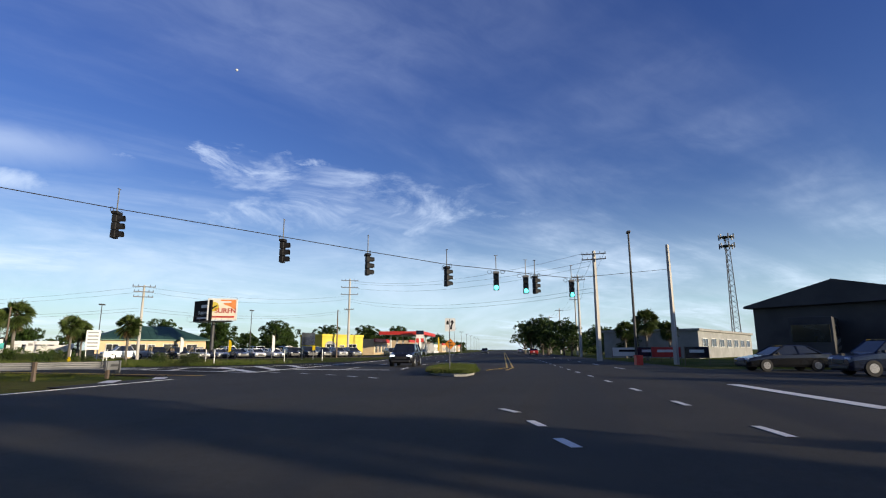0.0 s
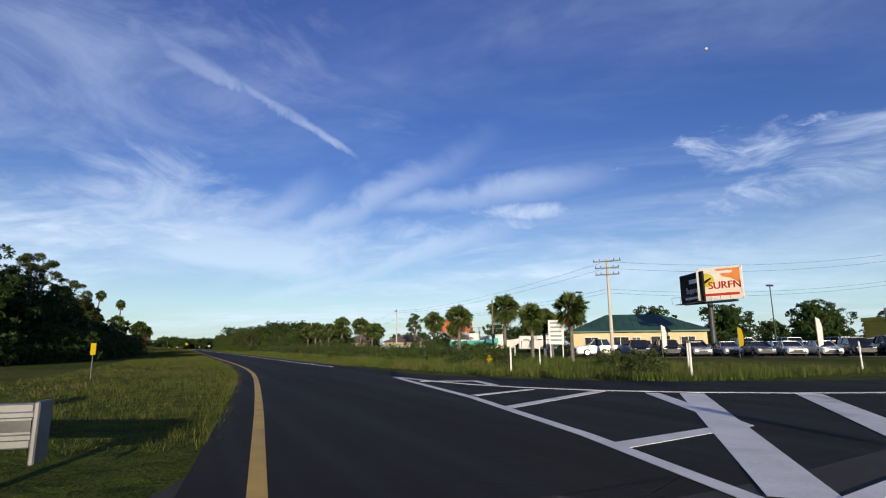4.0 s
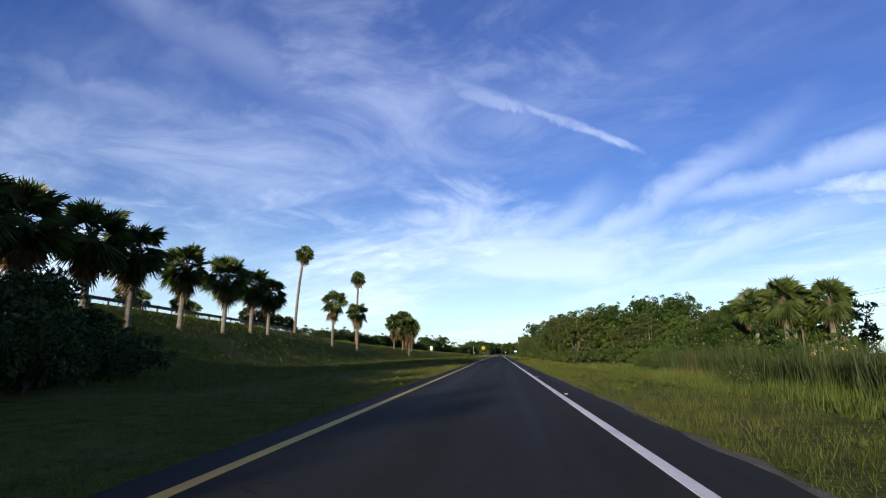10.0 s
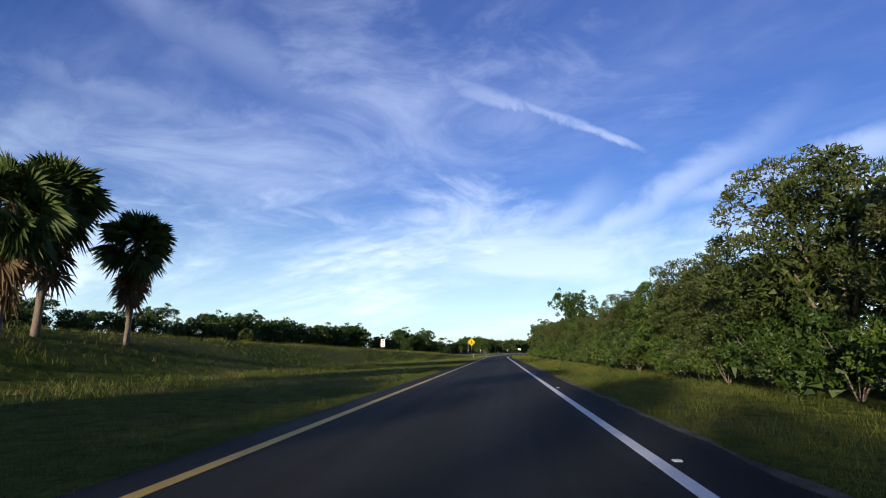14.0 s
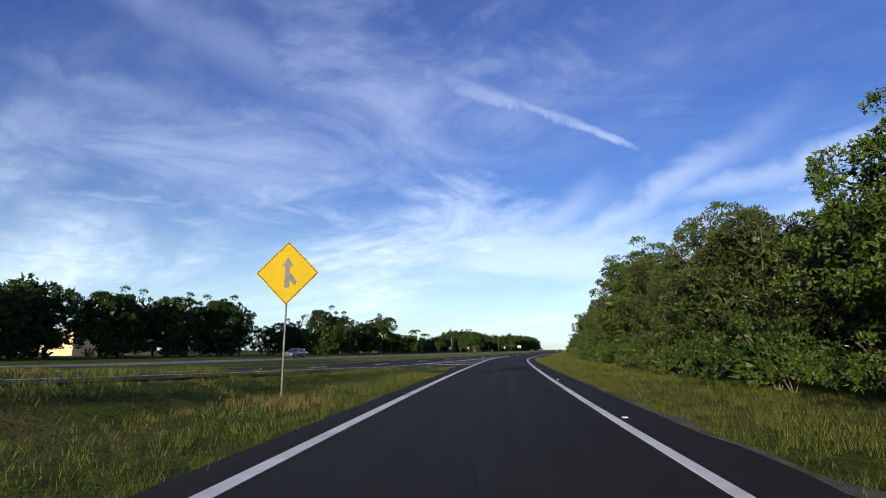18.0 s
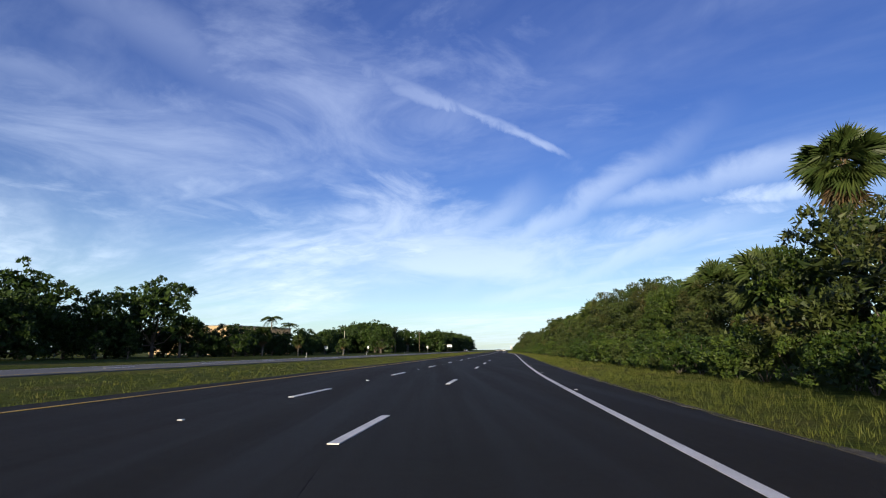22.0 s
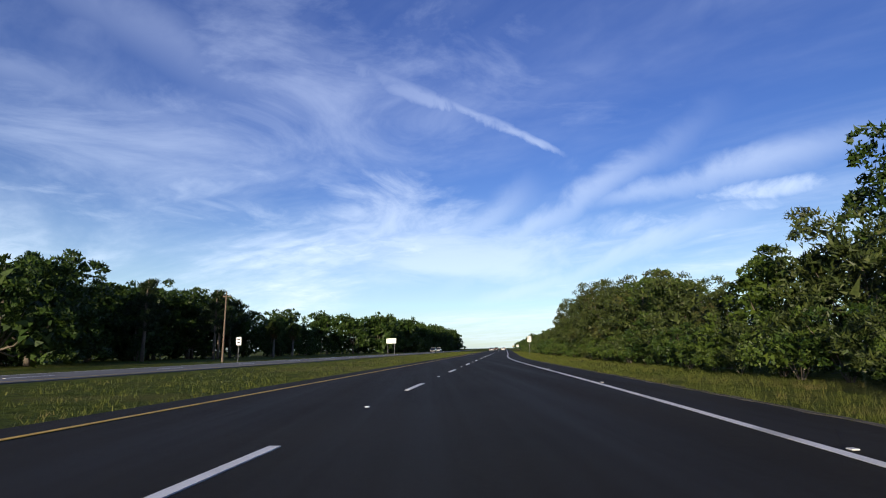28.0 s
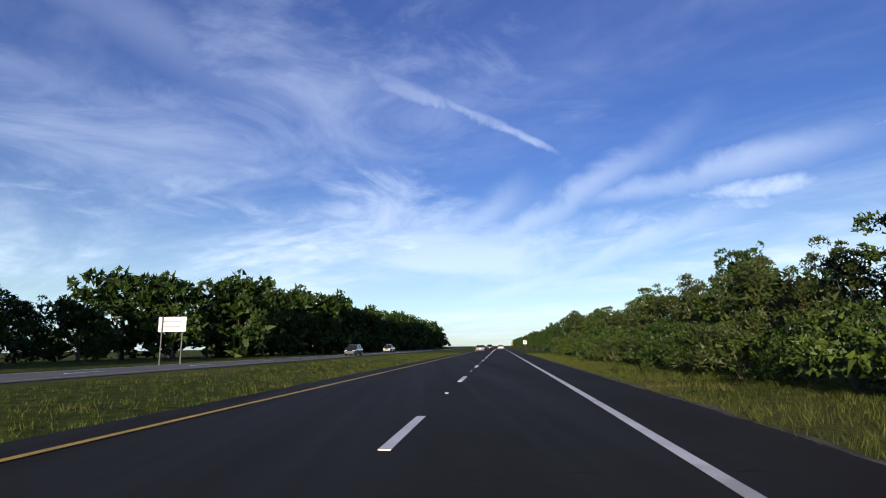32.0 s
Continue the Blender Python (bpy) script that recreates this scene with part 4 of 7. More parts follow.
def feather_palm(name, label, height, reach, seed, count=14):
    """A queen palm with long feathered fronds."""
    r = np.random.default_rng(seed)
    t = thing(name, label, "palm tree")
    bm = bmesh.new()
    tube(bm, [(0, 0, -0.2), (0.1, 0, height * 0.5), (0.15, 0.1, height)], [0.2, 0.15, 0.12], 8)
    part("trunk", bm, BARK_PALE, t, smooth=True)
    V, F = [], []
    for k in range(count):
        a, el = k * 2.4, r.uniform(0.2, 1.2)
        for j in range(16):
            s = (j + 1) / 16
            p = np.array([math.cos(a) * reach * s * math.cos(el * (1 - s * 0.4)), math.sin(a) * reach * s * math.cos(el * (1 - s * 0.4)), reach * (math.sin(el) * s - 0.75 * s * s) + height])
            for sg in (-1, 1):
                w = np.array([-math.sin(a) * sg, math.cos(a) * sg, -0.75]) * reach * 0.22
                e = np.array([math.cos(a), math.sin(a), -0.3]) * reach * 0.035
                i = len(V)
                V += [p - e, p + e, p + w]
                F += [(i, i + 1, i + 2)]
    part_mesh("crown", raw_mesh("crown", np.array(V) + np.array([0.15, 0.1, 0]), F), PALM_GREEN, t)
    return t


def set_down(ob, x, y, turn=0.0, size=1.0, group="", sink=0.0, lean=0.0):
    c = copy_thing(ob, pose(x, y, ground_z(x, y) - sink, lean, 0, turn) @ Matrix.Scale(size / ob.scale[0], 4))
    if group:
        c["group"] = group
    return c


def move_down(ob, x, y, turn=0.0, size=1.0):
    ob.matrix_basis = pose(x, y, ground_z(x, y), 0, 0, turn) @ Matrix.Scale(size, 4)
    return ob


class Kinds:
    """One first tree of each kind; the first use moves it, the later ones copy it."""

    def __init__(self, makers):
        self.makers, self.made, self.used = makers, {}, set()

    def put(self, kind, x, y, turn=0.0, size=1.0, group=""):
        if kind not in self.made:
            self.made[kind] = self.makers[kind]()
        ob = self.made[kind]
        if kind not in self.used:
            self.used.add(kind)
            ob = move_down(ob, x, y, turn, size)
            if group:
                ob["group"] = group
            return ob
        return set_down(ob, x, y, turn, size, group)


K = Kinds({
    "oak0": lambda: leafy("oak_tree", "dense dark green oak in the roadside thicket", 9.5, 5.6, 11, LEAF_OAK, n=6200, leaf=(0.32, 0.18), low=0.12, lobes=8, clumps=110),
    "oak1": lambda: leafy("oak_tree", "tall dark leafy oak in the roadside thicket", 11.5, 5.8, 12, LEAF_OAK, n=6800, leaf=(0.33, 0.19), low=0.14, lobes=9, slim=1.2, clumps=120),
    "backing": lambda: leafy("oak_tree", "dark tree standing back in the thicket", 11.5, 6.2, 18, LEAF_OAK, n=1700, leaf=(0.62, 0.40), low=0.06, lobes=8, slim=1.3, clump=1.0),
    "oak2": lambda: leafy("leafy_tree", "bright green broad-leaved tree beside the road", 8.0, 5.2, 13, LEAF_LIGHT, n=6200, leaf=(0.29, 0.16), low=0.08, lobes=8, clumps=100, clump=0.7),
    "olive": lambda: leafy("leafy_tree", "olive green tree with upright sparse branches", 9.0, 4.4, 14, LEAF_OLIVE, n=7000, leaf=(0.25, 0.12), low=0.18, lobes=9, slim=1.5, bark=BARK_PALE, clumps=90, clump=0.6),
    "willow": lambda: leafy("willow_tree", "greyish green rounded willow with narrow leaves", 7.0, 5.6, 15, LEAF_OLIVE, n=6400, leaf=(0.32, 0.12), low=0.04, lobes=9, clumps=110, clump=0.7),
    "airy": lambda: leafy("airy_tree", "tall airy tree with tufted olive foliage on bare limbs", 12.0, 3.9, 19, LEAF_OLIVE, n=9000, leaf=(0.30, 0.12), low=0.36, lobes=10, slim=1.1, clumps=64, clump=0.75, fill=0.01),
    "far0": lambda: leafy("oak_tree", "dark rounded oak beyond the opposite carriageway", 11.0, 8.0, 16, LEAF_OAK, n=5200, leaf=(0.50, 0.30), low=0.0, lobes=9, clumps=120, clump=1.1),
    "far1": lambda: leafy("oak_tree", "dark spreading tree beyond the opposite carriageway", 9.0, 7.4, 17, LEAF_OAK, n=4600, leaf=(0.48, 0.29), low=0.0, lobes=9, clumps=110, clump=1.0),
    "grove": lambda: leafy("oak_tree", "dark tree in the distant woods", 10.0, 8.0, 20, LEAF_OAK, n=2100, leaf=(0.78, 0.50), low=0.0, lobes=9, clumps=90, clump=1.2),
    "bush0": lambda: bush("bush", "bright green leafy bush at the thicket's foot", 2.6, 2.4, 21, LEAF_LIGHT, 2700, (0.13, 0.08)),
    "bush1": lambda: bush("bush", "dark green bush at the thicket's foot", 3.2, 2.6, 22, LEAF_OAK, 2600, (0.15, 0.09)),
    "bush2": lambda: bush("bush", "olive green shrub with narrow leaves", 2.4, 2.2, 23, LEAF_OLIVE, 2500, (0.16, 0.06)),
    "fine0": lambda: leafy("oak_tree", "dense dark green oak close beside the road", 9.5, 5.6, 11, LEAF_OAK, n=22000, leaf=(0.17, 0.105), low=0.05, lobes=10, clumps=210, clump=0.76, face=0.6),
    "fine2": lambda: leafy("leafy_tree", "bright green small-leaved tree close beside the road", 8.0, 5.2, 13, LEAF_LIGHT, n=20000, leaf=(0.16, 0.098), low=0.05, lobes=10, clumps=200, clump=0.64, face=0.6),
    "fine4": lambda: leafy("willow_tree", "greyish green willow close beside the road", 7.4, 5.4, 15, LEAF_OLIVE, n=20000, leaf=(0.19, 0.075), low=0.04, lobes=10, clumps=200, clump=0.64, face=0.6),
    "pine": lambda: pine("pine_tree", "tall dark pine with tufted needles", 12.5, 31),
    "sabal0": lambda: palm("sabal_palm", "cabbage palm with a round green crown and rough trunk", 4.6, 1.65, 41, 34, 0.35, 0.165),
    "sabal1": lambda: palm("sabal_palm", "cabbage palm with drooping dry fronds under its crown", 4.2, 1.8, 42, 34, 1.0, 0.165),
    "sabal3": lambda: palm("sabal_palm", "stout cabbage palm with a deep round crown and dry fronds below", 5.7, 2.15, 47, 44, 2.3, 0.15, BARK),
    "sabal4": lambda: palm("sabal_palm", "tall cabbage palm rising above the thicket", 9.6, 1.9, 48, 40, 0.9, 0.17),
    "sabal2": lambda: palm("sabal_palm", "small bushy cabbage palm with a ragged crown", 3.0, 1.7, 43, 30, 0.5, 0.21),
    "fan0": lambda: palm("fan_palm", "tall slender fan palm with a small crown", 11.5, 1.45, 44, 30, 0.9, 0.19, BARK, 0.8, False),
    "fan1": lambda: palm("fan_palm", "fan palm with a skirt of dead brown fronds", 6.2, 1.9, 45, 30, 1.5, 0.2, BARK, 0.1, False),
    "queen": lambda: feather_palm("queen_palm", "feathery palm among the trees", 7.5, 2.6, 46),
})



class Woods:
    """Trees too far back to be told apart, gathered into one mesh."""

    def __init__(self):
        self.at = []

    def put(self, kind, x, y, turn, size):
        kind = {"far0": "grove", "far1": "grove"}.get(kind, kind)
        if kind not in K.made:
            K.put(kind, x, y, turn, size, "trees beyond the opposite carriageway")
        else:
            self.at.append((kind, pose(x, y, ground_z(x, y), 0, 0, turn) @ Matrix.Scale(size, 4)))

    def build(self, name, label):
        points, corners, starts, slots, mats, base, turn = [], [], [], [], [], 0, 0
        for kind, m in self.at:
            for ob in K.made[kind].children:
                src = ob.data
                co = np.empty(len(src.vertices) * 3, np.float32)
                src.vertices.foreach_get("co", co)
                m4 = np.array(m)
                co = co.reshape(-1, 3) @ m4[:3, :3].T + m4[:3, 3]
                if src.materials[0] not in mats:
                    mats.append(src.materials[0])
                vi, ls = np.empty(len(src.loops), np.int32), np.empty(len(src.polygons), np.int32)
                src.loops.foreach_get("vertex_index", vi)
                src.polygons.foreach_get("loop_start", ls)
                points.append(co)
                corners.append(vi + base)
                starts.append(ls + turn)
                slots.append(np.full(len(ls), mats.index(src.materials[0]), np.int32))
                base += len(co)
                turn += len(vi)
        me = fill_mesh(bpy.data.meshes.new(name), np.concatenate(points), np.concatenate(corners), np.concatenate(starts))
        for mt in mats:
            me.materials.append(mt)
        me.polygons.foreach_set("material_index", np.concatenate(slots))
        return tagged(new(name, me), label, "trees", kind="stuff")


DEEP, FAR = Woods(), Woods()
R = random.Random(5)
# thicket along the right of the ramp and highway
row = "trees of the thicket right of the road"
feet = "bushes at the thicket's foot"


def thicket_x(y):
    """Where the thicket's front stands."""
    return interp(y, [112, 130, 150, 172, 235, 262, 300, 335, 362, 402, 440, 545, 600, 640, 700, 980],
                  [26, 17, 9.0, 7.2, 7.0, 4.8, 5.4, 7.2, 10.5, 14.8, 20.4, 33.5, 39.5, 43.5, 51.5, 91.0])


FINE = {"oak0": "fine0", "oak1": "fine0", "oak2": "fine2", "olive": "fine4", "willow": "fine4"}
TALL = {"oak0": 9.8, "oak1": 12.2, "oak2": 8.3, "olive": 9.6, "willow": 7.0, "backing": 12.2}


def thicket_top(y):
    return interp(y, [110, 150, 160, 171, 180, 187, 200, 235, 250, 258, 266, 278, 300, 308, 317, 322, 328, 334, 341, 350, 358, 365, 373, 378, 390, 412, 418, 429, 437, 463, 470, 484, 497, 505, 545, 568, 580, 594, 604, 622, 640, 665, 980],
                  [6.0, 7.8, 7.4, 8.4, 9.0, 6.8, 6.6, 6.0, 6.2, 5.8, 6.8, 8.0, 9.0, 9.4, 9.0, 6.4, 6.4, 8.6, 8.0, 7.0, 6.4, 8.8, 9.0, 6.8, 7.4, 6.6, 8.0, 8.6, 6.5, 6.0, 7.6, 9.6, 9.4, 5.8, 6.2, 6.6, 7.8, 8.8, 8.4, 6.4, 4.8, 5.6, 6.0])


y = 118.0
k = 0
while y < 980:
    far = y > 690
    x, top = thicket_x(y), thicket_top(y)
    kind = ("oak2", "oak0", "willow", "oak1", "oak2", "olive", "oak0", "willow")[(k * 5 + k // 3) % 8]
    px, size = x + 3.0 + R.uniform(-0.7, 0.9), top * R.uniform(0.70, 1.02)
    if far:
        DEEP.put("backing", px, y, R.uniform(0, 360), size / TALL["backing"])
    else:
        near = 165 < y < 340 or 400 < y < 450 or 585 < y < 625
        K.put(FINE[kind] if near else kind, px, y, R.uniform(-45, 45) if near else R.uniform(0, 360), size / TALL[kind], row)
    if k % 2 == 0:
        DEEP.put("backing", x + 7.6 + R.uniform(-1.2, 1.2), y + 2.5, R.uniform(0, 360), top * R.uniform(0.92, 1.12) / TALL["backing"])
    if y < 690:
        for j in range(2):
            K.put(("bush0", "bush1", "bush2", "bush0")[(k + j * 3) % 4], x + 0.8 + R.uniform(-0.6, 0.8), y + j * 2.4 + R.uniform(-0.8, 0.8), R.uniform(0, 360), R.uniform(0.65, 1.15), feet)
    y += (4.6 if not far else 8.0) + R.uniform(-0.8, 0.8)
    k += 1
for x, y, s in ((45.5, 551, 1.0), (53.5, 655, 0.6), (34.5, 470, 0.75), (30.5, 415, 0.8), (17.5, 300, 0.85), (20.0, 172, 0.9), (10.2, 254.5, 1.0), (19.0, 146.0, 0.8), (23.6, 144.5, 0.8), (15.0, 148.0, 0.68), (28.5, 143.0, 0.6)):
    K.put("oak1", x, y, R.uniform(0, 360), s, row)
for x, y, s in ((13.5, 268, 1.5), (14.5, 356, 1.6), (21.0, 416, 1.15), (23.6, 424, 1.1), (24.4, 446.5, 1.38), (24.6, 450.0, 1.22), (25.6, 453.0, 1.3), (26.6, 459.5, 1.28), (33, 478, 1.7), (49.0, 631, 1.1), (18.6, 403.0, 1.12), (18.2, 397.5, 1.15)):
    K.put("sabal1" if R.random() < 0.5 else "sabal0", x, y, R.uniform(0, 360), s, "cabbage palms in the thicket")

K.put("sabal4", 18.0, 391.5, 75, 0.92, "cabbage palms in the thicket")
K.put("sabal4", 36.5, 479.0, 20, 1.04, "cabbage palms in the thicket")
K.put("sabal4", 34.8, 470.5, 150, 0.90, "cabbage palms in the thicket")

# dark wood on the embankment beside the ramp
wood = "trees of the wood on the embankment"
for y in np.arange(-8, 96, 4.2):
    front = interp(y, [-10, 15, 30, 60, 80, 100], [-40, -24, -17, -14.5, -16.0, -24.0])
    tall = interp(y, [-8, 24, 34, 44, 70, 96], [0.95, 0.85, 0.55, 0.36, 0.36, 0.40])
    for j in range(4):
        if y > 80 and j > 1:
            continue
        x = front - 1.8 - j * 4.6 + R.uniform(-1.2, 1.2)
        low = max(tall - 0.03 * j * (y > 40), 0.24) * R.uniform(0.85, 1.12)
        K.put(("oak1", "oak0", "backing")[R.randrange(3)] if j < 1 else "backing", x, y + R.uniform(-1.5, 1.5), R.uniform(0, 360), low, wood)
    K.put("bush1", front - 0.2, y, R.uniform(0, 360), R.uniform(0.9, 1.3), "bushes before the wood")
    K.put("bush1", front + 0.2, y + 2.1, R.uniform(0, 360), R.uniform(0.8, 1.2), "bushes before the wood")
for x, y, s in ((-36.5, 51.5, 0.98), (-34.0, 56.5, 0.92), (-38.5, 47.0, 0.95), (-31.5, 60.5, 0.62), (-33.0, 43.0, 0.85), (-40.5, 42.0, 0.95), (-27.0, 44.0, 0.84), (-29.5, 49.0, 0.88), (-25.0, 38.5, 0.80), (-22.5, 33.0, 0.78), (-28.5, 63.0, 0.56), (-24.5, 66.0, 0.52), (-30.5, 69.0, 0.54), (-26.0, 71.5, 0.54), (-22.0, 72.0, 0.46), (-27.5, 77.5, 0.50), (-23.5, 78.0, 0.46)):
    K.put("oak1", x, y, R.uniform(0, 360), s, wood)
K.put("olive", 7.9, 314.5, 20, 1.02, row)
K.put("airy", -29.6, 74.5, 30, 1.22, wood)
K.put("airy", -25.4, 77.0, 140, 1.04, wood)
K.put("airy", -23.0, 79.5, 250, 0.84, wood)
K.put("olive", -20.8, 82.0, 60, 0.70, wood)
for x, y, h in ((-38.7, 38.3, 1.02), (-38.7, 48.4, 1.04), (-38.9, 59.7, 1.25), (-38.5, 70.0, 0.96), (-38.8, 72.6, 1.18)):
    K.put("fan0", x, y, R.uniform(0, 360), h, "tall fan palms on the embankment")
hill = "cabbage palms along the embankment"
for x, y, s in ((-28.2, 126.5, 1.22), (-28.6, 123.0, 1.3), (-28.4, 116.8, 1.4), (-29.0, 110.5, 1.38), (-28.5, 103.2, 1.5), (-28.3, 98.6, 1.6), (-28.7, 93.8, 1.55), (-28.2, 89.4, 1.58), (-28.6, 86.6, 1.5), (-27.6, 82.5, 1.5)):
    K.put("sabal1", x, y, R.uniform(0, 360), s, hill)
for x, y in ((-50.5, 131), (-52, 136), (-49, 141), (-51.5, 148), (-45.5, 155), (-45, 158.5), (-45, 162), (-44.8, 166), (-44.5, 170.5)):
    K.put("sabal0", x, y, R.uniform(0, 360), 1.0, "cabbage palms beyond the highway")
K.put("fan0", -30.3, 139.7, 15, 1.02, "fan palms on the slope")
K.put("fan1", -25.6, 142.5, 70, 1.08, "fan palms on the slope")
K.put("fan1", -24.5, 151.9, 170, 1.02, "fan palms on the slope")
K.put("fan0", -26.7, 158.8, 100, 1.05, "fan palms on the slope")
for x, y, s in ((-24.0, 178.7, 1.0), (-23.2, 184.3, 1.17), (-21.0, 180.3, 1.1), (-22.0, 188.8, 1.0)):
    K.put("sabal3", x, y, R.uniform(0, 360), s, "clump of cabbage palms on the slope")

# wood beyond the opposite carriageway
back = "trees beyond the opposite carriageway"
y = 150.0
while y < 960:
    u = interp(y, [150, 250, 330, 400, 600, 650, 692, 706, 740, 960], [-64, -70, -64, -60, -60, -58, -56, -42, -39, -38]) + R.uniform(-3, 2)
    top = interp(y, [150, 300, 380, 440, 472, 478, 515, 530, 560, 600, 630, 665, 685, 696, 706, 960], [12, 12.5, 12, 9, 7.5, 5.4, 5.2, 7.5, 8, 10.0, 13.5, 13.5, 11, 10, 14.5, 15]) * R.uniform(0.62, 1.08)
    s = top / 11.0
    kind = "far0" if R.random() < 0.5 else "far1"
    if y < 690:
        K.put(kind, hx(y, u), y, R.uniform(0, 360), s, back)
    else:
        FAR.put(kind, hx(y, u), y, R.uniform(0, 360), s)
    if 150 < y < 690 and R.random() < 0.6:
        FAR.put("grove" if R.random() < 0.5 else "backing", hx(y, u + 8), y + 3, R.uniform(0, 360), R.uniform(0.24, 0.38))
    if R.random() < 0.45:
        FAR.put("far1", hx(y, u - 9), y + 3, R.uniform(0, 360), s * 1.1)
    y += 6.5 if y < 690 else 7.5
for y, u in ((300, -56), (352, -58), (415, -55), (470, -54), (640, -45), (655, -47)):
    K.put("sabal0", hx(y, u), y, 0, 1.3, "cabbage palms beyond the highway")
for x, y, s in ((-44.4, 523.1, 1.32), (-39.8, 523.5, 1.1), (-46.5, 530.0, 1.0)):
    K.put("queen", x, y, R.uniform(0, 360), s, "queen palms beyond the highway")
for x, y, s in ((-49.0, 468.0, 1.27), (-58.6, 450.3, 1.2), (-53.5, 459.0, 1.0), (-49.5, 402.0, 1.05), (-32.3, 609.3, 1.12), (-36.5, 601.0, 0.95), (-19.0, 578.0, 0.95), (-22.0, 586.0, 1.1), (-27.0, 594.0, 1.15)):
    K.put("far0", x, y, R.uniform(0, 360), s, back)
for k, y in enumerate(np.arange(474, 540, 6.0)):
    K.put("far1", hx(y, -53 + 4 * math.sin(k * 2.1)), y, R.uniform(0, 360), R.uniform(0.50, 0.72), back)
for x, y, s in ((-20.9, 503.9, 0.75), (-30.0, 496.0, 0.9), (-36.0, 489.0, 1.15), (-45.0, 480.0, 0.9), (-17.0, 560.0, 0.8)):
    K.put("sabal1", x, y, R.uniform(0, 360), s, "cabbage palms beyond the highway")
for y, u in ((606, -49), (621, -47), (628, -50), (640, -54)):
    K.put("pine", hx(y, u), y, R.uniform(0, 360), 0.95, "pines beyond the highway")
# far line of trees that closes the view ahead and to the sides
for k in range(40):
    a = radians(-75 + 3.9 * k)
    d = R.uniform(620, 760) if k > 20 else R.uniform(900, 1050)
    x, y = d * math.sin(a) + (120 if k > 20 else 60), d * math.cos(a) + (0 if k > 20 else 150)
    if abs(x - hx(y, -12)) < 40:
        continue
    FAR.put("far0" if k % 2 else "far1", x, y, R.uniform(0, 360), R.uniform(1.5, 2.4))

# right of the ramp: palms, bushes and trees behind the weeds
lot = "cabbage palms by the car lot"
for x, y, s in ((28.6, 104.4, 1.5), (22.8, 118.5, 1.22), (24.4, 116.5, 1.34), (26.3, 119.0, 1.25), (27.9, 116.0, 1.3), (35.5, 62.0, 1.3), (25.0, 74.9, 1.2), (25.3, 68.1, 0.95), (41.7, 116.9, 1.35), (44.0, 121.0, 1.2), (25.5, 100.0, 0.72), (28.0, 102.5, 0.8), (17.9, -0.6, 0.82), (20.4, 21.4, 0.95), (35.3, 36.3, 1.45), (25.0, 14.4, 0.92), (27.6, 16.0, 0.86), (30.8, 19.0, 0.8), (33.0, 48.0, 0.9)):
    K.put("sabal0" if y < 60 else "sabal2" if s < 0.9 else "sabal0", x, y, R.uniform(0, 360), s, lot)
for x, y, s in ((21, 122, 0.5), (25, 128, 0.66), (30, 134, 0.72), (27, 142, 0.7), (36, 140, 0.72), (33, 149, 0.85), (28.3, 160, 1.0), (41, 150, 0.8), (22, 146, 0.68), (20, 156, 0.75)):
    K.put("oak0", x, y, R.uniform(0, 360), s * 1.06, "trees behind the weeds")
# unseen trees south of the street, behind the junction, added to shade it
for x in np.arange(-82, -28, 4.6):
    K.put("backing", x, -73 + R.uniform(-2, 2) - (6 if x < -55 else 0), R.uniform(0, 360), R.uniform(0.62, 0.74), "trees south of the street")
for x, y, s in ((18, 106, 1.2), (14.5, 116, 1.0), (17, 122, 1.3), (30, 84, 1.2), (36, 62, 1.3), (33, 55, 1.4), (38, 50, 1.1), (29, 38, 1.0), (16.5, 8, 0.7), (19, 15, 0.8)):
    K.put("bush0" if s < 1.2 else "bush1", x, y, R.uniform(0, 360), s, "bushes behind the weeds")
for x, y, s in ((118, 165, 0.9), (104, 178, 0.8), (44, 166, 0.55), (66, 24, 0.7), (74, 30, 0.75), (84, 22, 0.8), (95, 26, 0.75), (108, 20, 0.8), (122, 14, 0.85), (140, 10, 0.9), (58, 30, 0.7)):
    K.put("far1", x, y, R.uniform(0, 360), s, "trees behind the lot")
for k in range(13):
    x = 95 + k * 26 + R.uniform(-6, 6)
    K.put("grove", x, street_y(x, 40 + R.uniform(0, 14)), R.uniform(0, 360), R.uniform(0.6, 0.9), "trees along the street")
    K.put("grove", x + 40, street_y(x, -26 - R.uniform(0, 12)), R.uniform(0, 360), R.uniform(0.5, 0.8), "trees along the street")


for x, y, s in ((38.8, -53.2, 1.0), (54.0, -52.4, 0.9), (46.0, -57.0, 0.8), (100.0, -36.0, 1.0), (92.0, -40.5, 0.85)):
    K.put("sabal0", x, y, R.uniform(0, 360), s, "cabbage palms south of the street")
for x, y, s in ((108.5, -35.5, 0.85), (102.0, -38.5, 0.95), (96.0, -40.0, 0.85), (89.0, -43.5, 0.8), (80.0, -45.0, 0.66), (120.0, -33.0, 0.9), (58.0, -53.5, 0.45), (66.0, -51.5, 0.5)):
    K.put("oak0", x, y, R.uniform(0, 360), s, "trees south of the street")
# lower unseen row, added only to throw shade on the south corner's cars
for x in np.arange(-14, 34, 4.4):
    K.put("backing", x, -80 + R.uniform(-2, 2), R.uniform(0, 360), R.uniform(0.40, 0.52), "trees south of the street")
